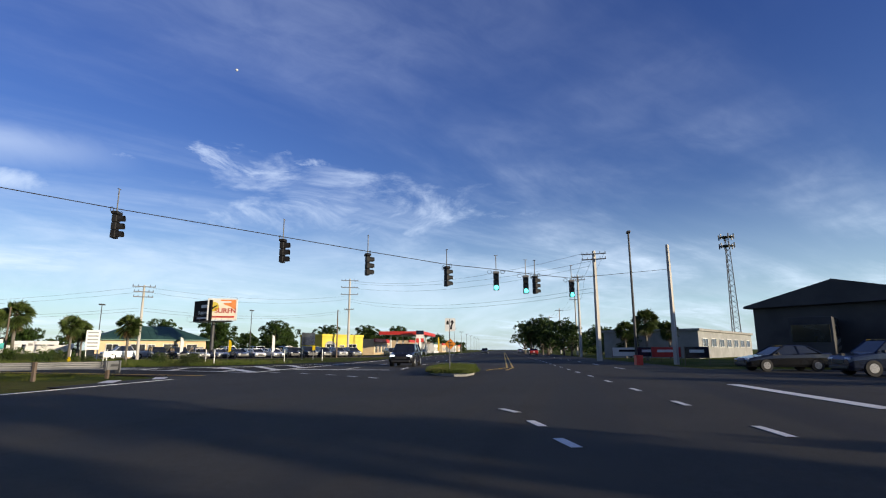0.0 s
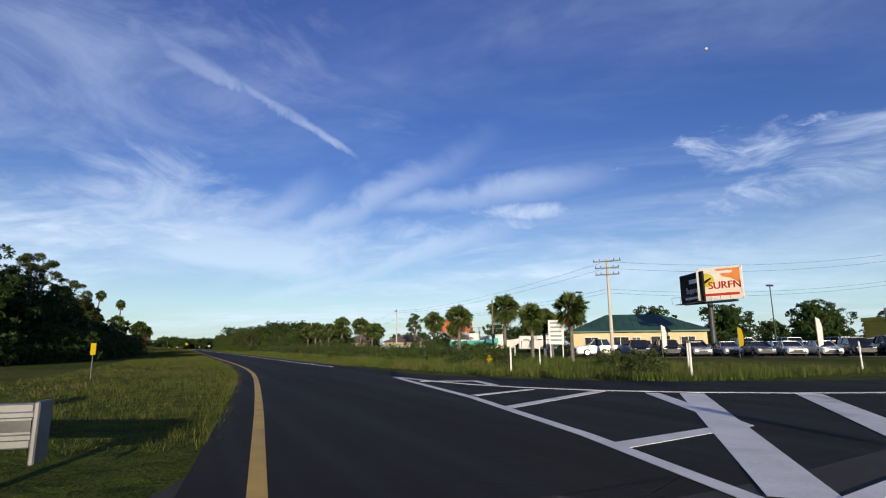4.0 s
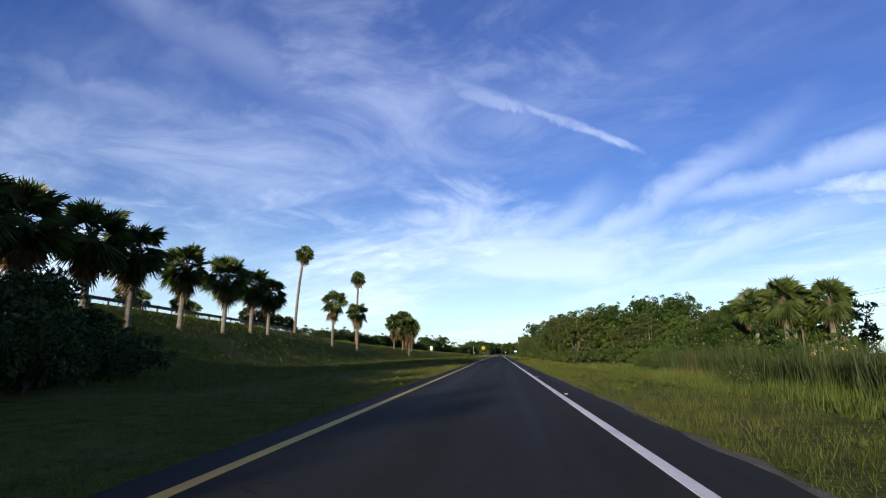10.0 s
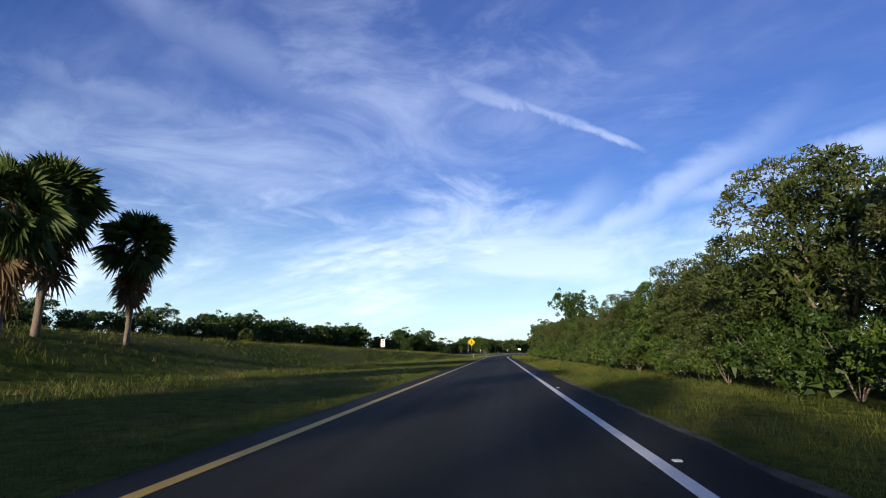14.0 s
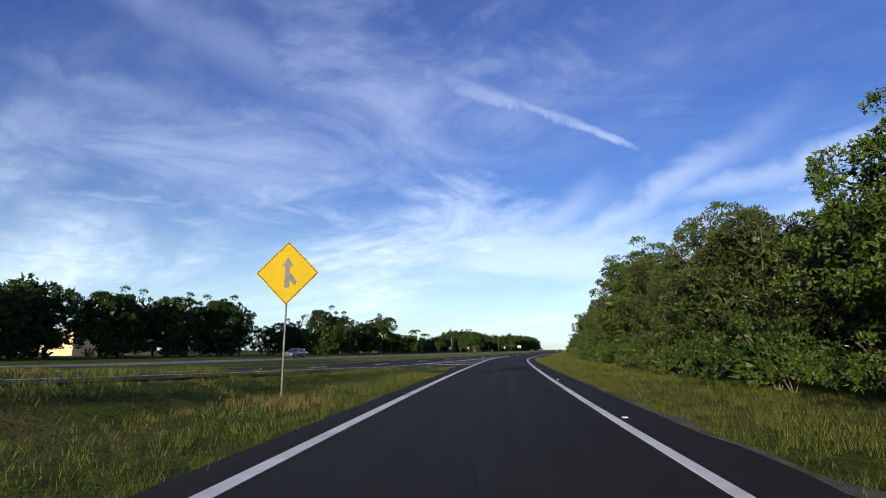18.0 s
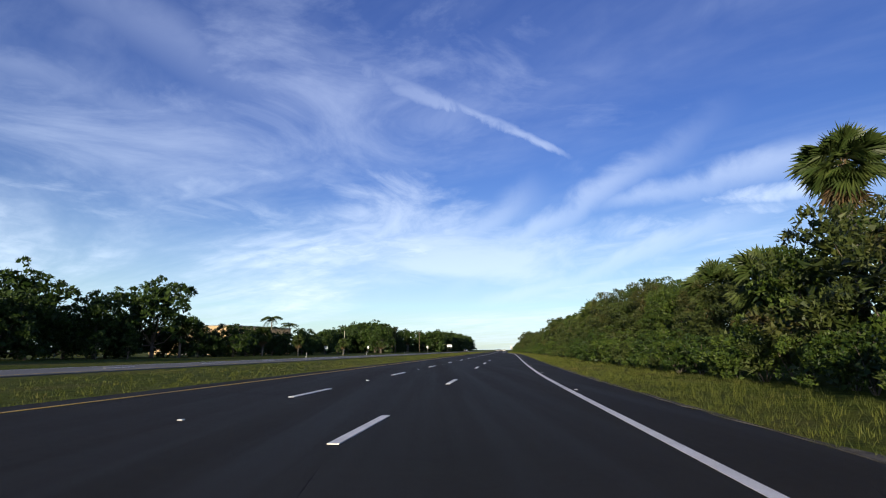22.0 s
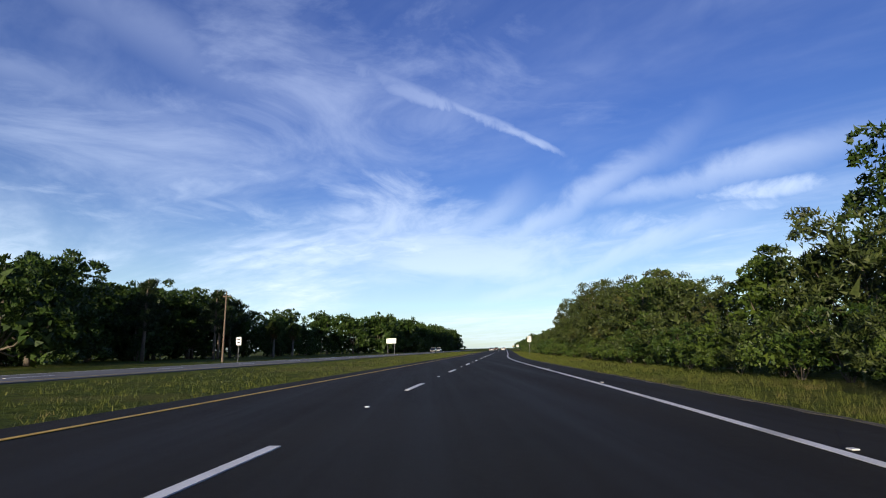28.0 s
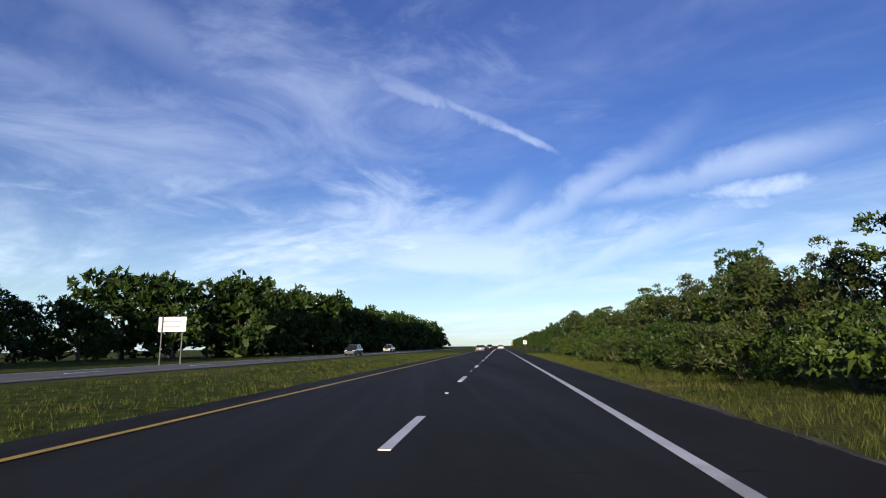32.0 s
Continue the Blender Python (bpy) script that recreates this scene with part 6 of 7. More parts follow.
# keep right sign on the median nose
t = sign_at("median_sign", "white arrow sign above an orange diamond sign", -1.9, -38.4)
u_post(t, 0, 0.03, 2.75, 0.025)
m = panel(t, "sign_face", (0, 0, 2.46), 0.52, 0.64, -80, SIGN_WHITE)
flat(t, "arrow", [(0.000, -0.227), (0.085, -0.227), (0.085, -0.085), (0.142, 0.071), (0.142, 0.114), (0.199, 0.114), (0.099, 0.256), (0.000, 0.114), (0.057, 0.114), (0.057, 0.071), (0.000, -0.085)], m, INK)
flat(t, "island_mark", [(-0.185, 0.014), (-0.071, 0.014), (-0.071, 0.156), (-0.128, 0.213), (-0.185, 0.156)][::1], m, INK)
bm = bmesh.new()
m = pose(0, 0, 1.52, 0, 0, -80) @ pose(0, 0, 0, 90, 0, 0)
prism(bm, [(0, -0.27), (0.27, 0), (0, 0.27), (-0.27, 0)], 0, 0.012, m)
f = part("warning_face", bm, SIGN_ORANGE, t, "orange diamond sign")
for k in range(3):
    flat(f, "symbol_bar", bar(0.03 * k - 0.03, 0.08 - 0.08 * k, 0.2, 0.035), m @ pose(0, 0, 0.014), INK)
# one way and route signs on the south corner
t = sign_at("one_way_sign", "one way arrow sign above a route marker on a post", -5.6, -57.8)
u_post(t, 0, 0, 4.45, 0.035)
m = panel(t, "sign_face", (0, -0.05, 4.15), 0.95, 0.38, -78, INK, corner=0.02)
flat(t, "arrow", [(-0.42, 0), (-0.26, 0.13), (-0.26, 0.08), (0.40, 0.08), (0.40, -0.08), (-0.26, -0.08), (-0.26, -0.13)], m, SIGN_WHITE)
lettering("ONE WAY", 0.11, m @ pose(0.06, 0, 0.004), INK, t)
m = panel(t, "route_face", (0, -0.05, 3.35), 0.75, 0.95, -78, PAINTS["navy"], corner=0.06)
flat(t, "text_bar", bar(0, 0.22, 0.5, 0.10), m, SIGN_WHITE)
flat(t, "text_bar", bar(0, -0.05, 0.45, 0.16), m, SIGN_WHITE)
# back of the tall sign by the kerb, seen on entering the junction
t = sign_at("traffic_sign", "large sheet sign seen from behind on a steel post", -24.55, -37.55)
bm = bmesh.new()
rod(bm, (0, 0, -0.4), (0, 0, 4.9), 0.045, 0.045, 10)
part("post", bm, GALV, t)
m = panel(t, "sign_face", (0.06, 0.08, 4.15), 1.0, 1.35, 150, SIGN_WHITE, corner=0.09)
for z in (3.75, 4.6):
    bm = bmesh.new()
    box(bm, (0.03, 0.03, z), (0.16, 0.14, 0.08), 60, 0.01)
    part("bracket", bm, DARK_STEEL, t)

# ---- traffic lights ----
WIRE = [(-13.2, -29.2, 5.9), (-9.35, -33.3, 5.52), (-6.9, -35.9, 5.27), (-4.0, -38.7, 5.06), (-2.0, -40.75, 5.04), (-0.7, -42.1, 4.98), (1.5, -44.4, 4.95)]
STRAIN = Vector((21.5, -53.1, 8.2))
WEST = Vector((-24.5, -17.2, 7.4))


def signal(label, sections=3, lit=None, arrow=False):
    """A hanging signal head; it faces -x."""
    t = thing("traffic_light", label, "traffic light")
    h = 0.36 * sections
    bm = bmesh.new()
    for k in range(sections):
        box(bm, (0, 0, -0.33 - 0.36 * k), (0.22, 0.36, 0.345), bevel=0.03)
    part("housing", bm, SIGNAL_BLACK, t)
    bm = bmesh.new()
    box(bm, (0, 0, -0.07), (0.30, 0.42, 0.14), bevel=0.03)
    part("disconnect_box", bm, SIGNAL_BLACK if lit is None else GALV, t)
    for k in range(sections):
        z = -0.33 - 0.36 * k
        bm = bmesh.new()
        rod(bm, (-0.11, 0, z), (-0.13, 0, z), 0.15, 0.145, 16)
        part("lens", bm, GREEN_LAMP if lit == k else DARK_LENS, t)
        bm = bmesh.new()
        n = 10
        ring = [[bm.verts.new((x, math.cos(radians(-35 + 250 * j / n)) * r_, z + math.sin(radians(-35 + 250 * j / n)) * r_)) for j in range(n + 1)] for x, r_ in ((-0.11, 0.165), (-0.36, 0.155), (-0.36, 0.145), (-0.11, 0.155))]
        for a, b in zip(ring, ring[1:]):
            for j in range(n):
                bm.faces.new((a[j], a[j + 1], b[j + 1], b[j]))
        part("visor", bm, SIGNAL_BLACK, t)
    bm = bmesh.new()
    rod(bm, (0, 0, -0.05), (0, 0, 1.05), 0.028, 0.028, 8)
    box(bm, (0, 0, 1.06), (0.05, 0.26, 0.03), bevel=0.008)
    part("hanger_pipe", bm, GALV, t, "pale upright hanger pipe")
    for sg in (-1, 1):
        bm = bmesh.new()
        tube(bm, [(0, sg * (0.42 + 0.13 * math.cos(a)), -0.02 + 0.13 * math.sin(a)) for a in np.linspace(0, math.tau, 15)], [0.014] * 15, 5)
        part("cable_loop", bm, CABLE, t)
    return t


plain = signal("black three-lamp signal head hung from a span wire")
wire_turn = math.degrees(math.atan2(-15.2, 14.7))
for k, p in enumerate(WIRE[:4]):
    m = pose(*p, 0, 0, (110, 100, 128, 134)[k]) @ Matrix.Scale(0.76, 4) if k == 0 else pose(*p, 0, 0, (110, 100, 128, 134)[k])
    if k == 0:
        plain.matrix_basis = m
        o = plain
    else:
        o = copy_thing(plain, m)
    o["group"] = "signal heads on the span wire"
for p, lb, lit in zip(WIRE[4:], ("black signal head with a green arrow", "black signal head with a green lamp", "black signal head with a green lamp"), (2, 2, 2)):
    o = signal(lb + " lit", 3, lit)
    o.matrix_basis = pose(*p, 0, 0, 8) @ Matrix.Scale(0.76, 4)
    o["group"] = "signal heads on the span wire"
o = copy_thing(plain, pose(-0.45, -42.55, 4.98, 0, 0, 130))


def cable(name, label, pts, r=0.012, sag=0.0, group=""):
    """A hung cable through pts; sag: the dip of each span."""
    path = []
    for a, b in zip(pts, pts[1:]):
        a, b = Vector(a), Vector(b)
        n = 10 if sag else 1
        for k in range(n):
            f = k / n
            path.append(a.lerp(b, f) - Vector((0, 0, sag * 4 * f * (1 - f))))
    path.append(Vector(pts[-1]))
    bm = bmesh.new()
    tube(bm, path, [r] * len(path), 5)
    o = part(name, bm, CABLE, None)
    return tagged(o, label, "cable", group)


cable("span_wire", "black span wire carrying the signal heads", [tuple(WEST)] + [(x, y, z + 0.10) for x, y, z in WIRE] + [tuple(STRAIN)], 0.016)


# ---- poles ----
def pole(name, label, x, y, h, r, mat, arms=(), turn=0.0, lamp=False, square=False, category="utility pole"):
    """An upright pole; arms: (height, half length) of its crossarms."""
    t = thing(name, label, category, pose(x, y, ground_z(x, y), 0, 0, turn))
    bm = bmesh.new()
    rod(bm, (0, 0, -0.5), (0, 0, h), r, r * 0.62, 4 if square else 12)
    part("shaft", bm, mat, t)
    for z, w in arms:
        bm = bmesh.new()
        box(bm, (0, 0.02 + r, z), (2 * w, 0.10, 0.12), bevel=0.01)
        a = part("crossarm", bm, GALV if mat == POLE_CONC else mat, t)
        for s_ in (-1, -0.55, 0.55, 1):
            bm = bmesh.new()
            rod(bm, (s_ * w * 0.95, 0.02 + r, z + 0.05), (s_ * w * 0.95, 0.02 + r, z + 0.26), 0.05, 0.035, 6)
            part("insulator", bm, DARK_STEEL, a)
    if lamp:
        bm = bmesh.new()
        box(bm, (0, 0, h + 0.12), (1.0, 0.42, 0.22), bevel=0.05)
        part("lamp_head", bm, DARK_STEEL, t)
    return t


pole("strain_pole", "plain pale concrete pole at the street corner", STRAIN.x, STRAIN.y, 10.4, 0.24, POLE_CONC, square=True)
pole("strain_pole", "dark steel pole of the span wire", WEST.x, WEST.y, 8.0, 0.2, GALV)
pole("utility_pole", "grey concrete power pole with crossarms", 32.0, -47.4, 12.0, 0.30, POLE_CONC, ((11.6, 1.3), (11.0, 1.3)), 80, square=True)
pole("utility_pole", "slim concrete power pole with a crossarm", 62.3, -46.3, 13.4, 0.24, POLE_CONC, ((12.6, 1.2), (13.1, 0.9)), 84)
pole("light_pole", "tall dark pole with a floodlight on top", 33.9, -51.4, 14.2, 0.16, DARK_STEEL, lamp=True, category="street lamp")
pole("utility_pole", "pale concrete power pole with three crossarms", 33.2, 12.2, 10.0, 0.21, POLE_CONC, ((9.8, 1.4), (9.1, 1.2), (8.4, 1.2)), 130)
pole("utility_pole", "tall concrete power pole with several crossarms", 71.3, -1.8, 15.4, 0.26, POLE_CONC, ((15.0, 1.7), (13.6, 1.7), (12.2, 1.7), (9.2, 0.9)), 110)
pole("utility_pole", "brown wooden utility pole", 54.0, -7.2, 7.8, 0.14, POLE_WOOD)
pole("utility_pole", "dark wooden utility pole by the palms", 30.2, 31.0, 7.2, 0.15, POLE_WOOD)
pole("utility_pole", "pale concrete power pole behind the weeds", 37.4, 87.9, 9.8, 0.19, POLE_CONC, ((9.4, 1.3),), 80)
pole("utility_pole", "pale concrete power pole beyond the houses", 46.0, 168.0, 9.8, 0.19, POLE_CONC, ((9.4, 1.3),), 80)
pole("utility_pole", "tall pole beyond the opposite carriageway", -4.5, 593.8, 8.6, 0.12, POLE_WOOD, ((8.0, 0.5),), TURN)
pole("light_pole", "slim lamp pole before the dark wood", -30.0, 630.0, 9.0, 0.12, POLE_CONC, lamp=True, category="street lamp")
pole("light_pole", "slim lamp pole by the opposite carriageway", -30.0, 560.0, 8.0, 0.12, POLE_CONC, category="street lamp")
pole("light_pole", "lamp pole on the dealer's lot", 44, 30, 8.5, 0.09, DARK_STEEL, lamp=True, category="street lamp")
pole("light_pole", "lamp pole behind the dealer's cars", 62, 14, 8.5, 0.09, DARK_STEEL, lamp=True, category="street lamp")
for k in range(9):
    x = 96 + k * 34
    pole("utility_pole", "concrete power pole along the street", x, street_y(x, 31), 13, 0.22, POLE_CONC, ((12.4, 1.2),), 84)
    pole("utility_pole", "wooden pole along the street", x + 12, street_y(x + 12, 29.5), 8.5, 0.14, POLE_WOOD)
    if k > 1:
        pole("light_pole", "street lamp along the street", x + 5, street_y(x + 5, -4), 9, 0.10, GALV, ((8.9, 0.9),), 97, category="street lamp")
A1, A2, A3 = Vector((32.0, -47.4, 11.7)), Vector((71.3, -1.8, 15.1)), Vector((33.2, 12.2, 9.9))
for dz, w in ((0, 1.3), (-0.6, -1.0), (-1.4, 0.6), (-3.8, 0.0), (-4.3, 0.3)):
    cable("power_line", "thin black power line over the street", [A1 + Vector((0, w, dz)), A2 + Vector((w, 0, dz))], 0.014, 1.6, "power lines")
for dz in (-0.1, -0.8, -3.0, -3.4):
    cable("power_line", "thin black power line along the lot", [A3 + Vector((0, 0, dz)), A2 + Vector((0, 0, dz - 3))], 0.012, 1.2, "power lines")
    cable("power_line", "thin black power line over the weeds", [A3 + Vector((0, 0.5, dz)), Vector((37.4, 87.9, 9.5 + dz * 0.6)), Vector((46, 168, 9.5 + dz * 0.6))], 0.012, 1.0, "power lines")
for w in (-1.1, 0.0, 1.1):
    cable("power_line", "thin black power line along the south side", [A1 + Vector((0, w, 0.1)), Vector((62.3, -46.3 + w, 12.8)), Vector((96, street_y(96, 31) + w, 12.5)), Vector((130, street_y(130, 31) + w, 12.5)), Vector((164, street_y(164, 31) + w, 12.5))], 0.013, 1.0, "power lines")
# lattice tower
t = thing("radio_tower", "tall slim steel lattice tower in the distance", "tower", pose(222, -115, 0))
for k in range(3):
    a = k * math.tau / 3
    bm = bmesh.new()
    tube(bm, [(math.cos(a) * 2.2, math.sin(a) * 2.2, 0), (math.cos(a) * 0.9, math.sin(a) * 0.9, 50)], [0.22, 0.15], 5)
    part("leg", bm, DARK_STEEL, t)
bm = bmesh.new()
for j in range(22):
    z, r0 = j * 2.25, 2.2 - 1.3 * j / 22
    for k in range(3):
        a, b = k * math.tau / 3, (k + 1) * math.tau / 3
        tube(bm, [(math.cos(a) * r0, math.sin(a) * r0, z), (math.cos(b) * r0, math.sin(b) * r0, z + 2.25)], [0.09, 0.09], 4)
part("bracing", bm, DARK_STEEL, t)
for z in (46, 50):
    for k in range(6):
        a = k * math.tau / 6
        bm = bmesh.new()
        box(bm, (math.cos(a) * 3.0, math.sin(a) * 3.0, z), (0.5, 0.5, 2.4), math.degrees(a), 0.05)
        part("antenna", bm, GALV, t)
    bm = bmesh.new()
    rod(bm, (0, 0, z - 0.2), (0, 0, z), 3.0, 3.0, 12)
    part("platform", bm, DARK_STEEL, t)

# ---- guardrails ----
def guardrail(label, pts, top=0.74, posts=2.0, end=True):
    t = thing("guardrail", label, "guardrail")
    prof = [(0.0, -0.31), (0.03, -0.27), (0.085, -0.21), (0.085, -0.18), (0.03, -0.13), (0.03, -0.10), (0.085, -0.05), (0.085, -0.02), (0.03, 0.0), (0.0, 0.01)]
    line = spline(pts, 1.9)
    bm = bmesh.new()
    prev = None
    for i, p in enumerate(line):
        d = (line[min(i + 1, len(line) - 1)] - line[max(i - 1, 0)]).normalized()
        n = Vector((d.y, -d.x, 0))
        z = ground_z(p.x, p.y) + top
        ring = [bm.verts.new(p + n * (q + 0.08) + Vector((0, 0, z + h))) for q, h in prof] + [bm.verts.new(p + n * (q + 0.074) + Vector((0, 0, z + h))) for q, h in prof[::-1]]
        if prev:
            for k in range(len(ring)):
                bm.faces.new((prev[k], prev[(k + 1) % len(ring)], ring[(k + 1) % len(ring)], ring[k]))
        prev = ring
    bmesh.ops.recalc_face_normals(bm, faces=bm.faces[:])
    part("rail", bm, GALV, t, "corrugated steel rail")
    for p in line[::1]:
        g = ground_z(p.x, p.y)
        bm = bmesh.new()
        box(bm, (p.x, p.y, g + top / 2 - 0.15), (0.11, 0.15, top + 0.35), 0, 0.008)
        part("post", bm, POLE_WOOD, t)
    if end:
        p = line[0]
        for nm, dx, dy, dz, sz in (("terminal_box", 0.10, -0.12, 0.18, (0.55, 0.12, 0.40)), ("terminal_plate", 0.42, -0.15, 0.24, (0.05, 0.30, 0.56)), ("terminal_strap", -0.28, -0.12, 0.18, (0.04, 0.16, 0.46)),
                                   ("terminal_rib", 0.14, -0.195, 0.08, (0.48, 0.03, 0.06)), ("terminal_rib", 0.14, -0.195, 0.28, (0.48, 0.03, 0.06))):
            bm = bmesh.new()
            box(bm, (p.x + dx, p.y + dy, top - dz), sz, -8, 0.012)
            part(nm, bm, GALV, t)
        bm = bmesh.new()
        box(bm, (p.x + 0.16, p.y - 0.20, top - 0.18), (0.40, 0.012, 0.10), -8, 0.0)
        part("terminal_slot", bm, DARK_STEEL, t)
    return t


guardrail("galvanised steel guardrail at the ramp's corner", [(-7.0, -23.4), (-9.5, -22.2), (-12.2, -20.2), (-14.8, -17.6), (-18.5, -13.5), (-23, -8)])
guardrail("steel guardrail along the embankment's crest", [(hx(y, 6.4), y) for y in (145, 120, 95, 70, 45, 20)], end=False)

# ---- bridge carrying the highway over the street ----
bridge = thing("overpass", "concrete highway bridge over the street", "bridge", kind="structure")
yb0, yb1 = street_y(-60) + 12, street_y(-60, 27) - 12
for nm, u0, u1, z0, z1, mt in (("deck", -35, 8.2, 5.6, 6.95, CONCRETE), ("parapet", 7.6, 8.0, 6.95, 7.85, CONCRETE), ("parapet", -34.9, -34.5, 6.95, 7.85, CONCRETE)):
    bm = bmesh.new()
    prism(bm, [(hx(yb1, u0), yb1), (hx(yb1, u1), yb1), (hx(yb0, u1), yb0), (hx(yb0, u0), yb0)], z0, z1)
    part(nm, bm, mt, bridge)
for off in (-2.5, 13.5, 29.5):
    for u in (-30, -20, -7, 3):
        y = street_y(-60, off)
        bm = bmesh.new()
        rod(bm, (hx(y, u), y, -0.3), (hx(y, u), y, 5.7), 0.5, 0.5, 14)
        part("pier", bm, CONCRETE, bridge)

# ---- median nose ----
bm = bmesh.new()
nose = [(-3.4, -38.9), (-2.9, -38.1), (-0.6, -37.1), (2.5, -36.5), (6.5, -36.0), (7.0, -36.9), (5.5, -38.0), (2.0, -38.8), (-1.4, -39.5), (-3.1, -39.4)]
prism(bm, nose, -0.2, 0.13)
island = part("median_island", bm, CONCRETE, None)
tagged(island, "concrete kerbed median nose grown over with grass", "kerb", kind="structure")
r2 = np.random.default_rng(3)
pts_ = [(x, y, 0.16) for x, y in zip(r2.uniform(-3.1, 6.6, 2600), r2.uniform(-39.6, -36.0, 2600)) if abs(y - (-38.2 + 0.19 * (x + 0.5))) < 1.35 - 0.05 * max(0, -1 - x) * 4]
tuft_field("grass", "tall unmown grass on the median nose", pts_, 0.22, 0.007, 9, WEED, 21, 0.35)


# ---- buildings ----
def wall_box(t, name, c, s, mat, turn=0.0):
    bm = bmesh.new()
    box(bm, c, s, turn, 0.02)
    return part(name, bm, mat, t)


def opening(t, kind, x, y, z, w, h, mat=GLASS, depth=0.06):
    """A framed window or door on the wall plane y, looking towards -y."""
    bm = bmesh.new()
    box(bm, (x, y - 0.02, z), (w, depth, h))
    o = part(kind, bm, mat, t)
    bm = bmesh.new()
    for cx, cz, sx, sz in ((0, h / 2, w + 0.16, 0.08), (0, -h / 2, w + 0.16, 0.08), (w / 2, 0, 0.08, h), (-w / 2, 0, 0.08, h), (0, 0, 0.05, h)):
        box(bm, (x + cx, y - 0.04, z + cz), (sx, depth + 0.06, sz))
    part("surround", bm, WHITE_WALL, o)
    return o


def hip_roof(t, w, d, z, rise, over, mat, gable=False, name="roof"):
    bm = bmesh.new()
    a, b = w / 2 + over, d / 2 + over
    q = a if gable else max(a - b, 0.3)
    low = [bm.verts.new(p) for p in ((-a, -b, z), (a, -b, z), (a, b, z), (-a, b, z))]
    base = [bm.verts.new(p) for p in ((-a, -b, z - 0.18), (a, -b, z - 0.18), (a, b, z - 0.18), (-a, b, z - 0.18))]
    r0, r1 = bm.verts.new((-q, 0, z + rise)), bm.verts.new((q, 0, z + rise))
    for f in ((low[0], low[1], r1, r0), (low[2], low[3], r0, r1), (low[1], low[2], r1), (low[3], low[0], r0)):
        bm.faces.new(f)
    for k in range(4):
        bm.faces.new((base[k], base[(k + 1) % 4], low[(k + 1) % 4], low[k]))
    bm.faces.new(base[::-1])
    o = part(name, bm, mat, t)
    # standing seams or shingle courses
    n = int(w / 0.9)
    for k in range(n + 1):
        bm = bmesh.new()
        x = -a + 2 * a * k / n
        lim = q if gable else q
        f = 1.0 if abs(x) <= lim else max((a - abs(x)) / max(a - lim, 0.01), 0.02)
        tube(bm, [(x, -b, z + 0.02), (x, -b + b * f, z + rise * f + 0.02)], [0.03, 0.03], 4)
        part("roof_seam", bm, mat, o)
    return o


def house(name, label, x, y, turn, w, d, h, rise, wall, roof, windows=((-0.3, 1.5, 1.4, 1.2), (0.25, 1.5, 1.4, 1.2)), gable=False, category="house"):
    t = thing(name, label, category, pose(x, y, ground_z(x, y), 0, 0, turn))
    wall_box(t, "wall", (0, 0, h / 2 - 0.1), (w, d, h + 0.2), wall)
    hip_roof(t, w, d, h, rise, 0.6, roof, gable)
    for fx, z, ww, hh in windows:
        opening(t, "window", fx * w, -d / 2 - 0.02, z, ww, hh)
    opening(t, "door", -0.02 * w, -d / 2 - 0.02, 1.05, 1.0, 2.1, DARK_WALL)
    return t


house("shop", "cream stucco shop with a green hipped metal roof", 46.4, 22.6, -37, 15.5, 9.0, 2.9, 2.2, CREAM, ROOF_GREEN, ((-0.36, 1.5, 1.6, 1.3), (-0.14, 1.5, 2.0, 1.3), (0.16, 1.5, 2.2, 1.4), (0.36, 1.5, 1.6, 1.3)), category="shop")
house("house", "house with a terracotta tiled gable roof", 86, 154, -35, 10.5, 9.0, 6.6, 4.8, GREY_WALL, ROOF_RED, ((-0.3, 4.2, 1.4, 1.2), (0.3, 4.2, 1.4, 1.2), (-0.3, 1.5, 1.6, 1.2)), True)
house("house", "low house with a brown shingle roof", 60, 139, -65, 13, 9, 2.8, 2.4, CREAM, ROOF_BROWN)
house("house", "low grey house with a brown shingle roof", 73, 127, -62, 12, 9, 2.8, 2.4, GREY_WALL, ROOF_BROWN)
house("house", "low house with a dark shingle roof behind palms", 50, 163, -70, 13, 9, 2.8, 2.4, TAN_WALL, ROOF_BROWN)
# yellow shop
t = thing("yellow_shop", "bright yellow flat-roofed shop with dark doors", "shop", pose(76.5, 4.0, 0, 0, 0, -25))
wall_box(t, "wall", (0, 0, 1.9), (11, 7, 4.0), YELLOW_WALL)
wall_box(t, "parapet", (0, 0, 4.1), (11.3, 7.3, 0.5), YELLOW_WALL)
opening(t, "window", -3.4, -3.52, 1.6, 2.2, 1.6)
opening(t, "window", 2.4, -3.52, 1.6, 2.4, 1.6)
opening(t, "door", -0.4, -3.52, 1.1, 1.2, 2.2, DARK_WALL)
flat(t, "wall_mural", [(-5.0 + 1.4 * math.cos(a) + 1.6, 0.2 + 0.9 * math.sin(a)) for a in np.linspace(0, math.tau, 16)[:-1]], pose(0, -3.56, 1.9) @ pose(0, 0, 0, 90, 0, 0), GREY_WALL)
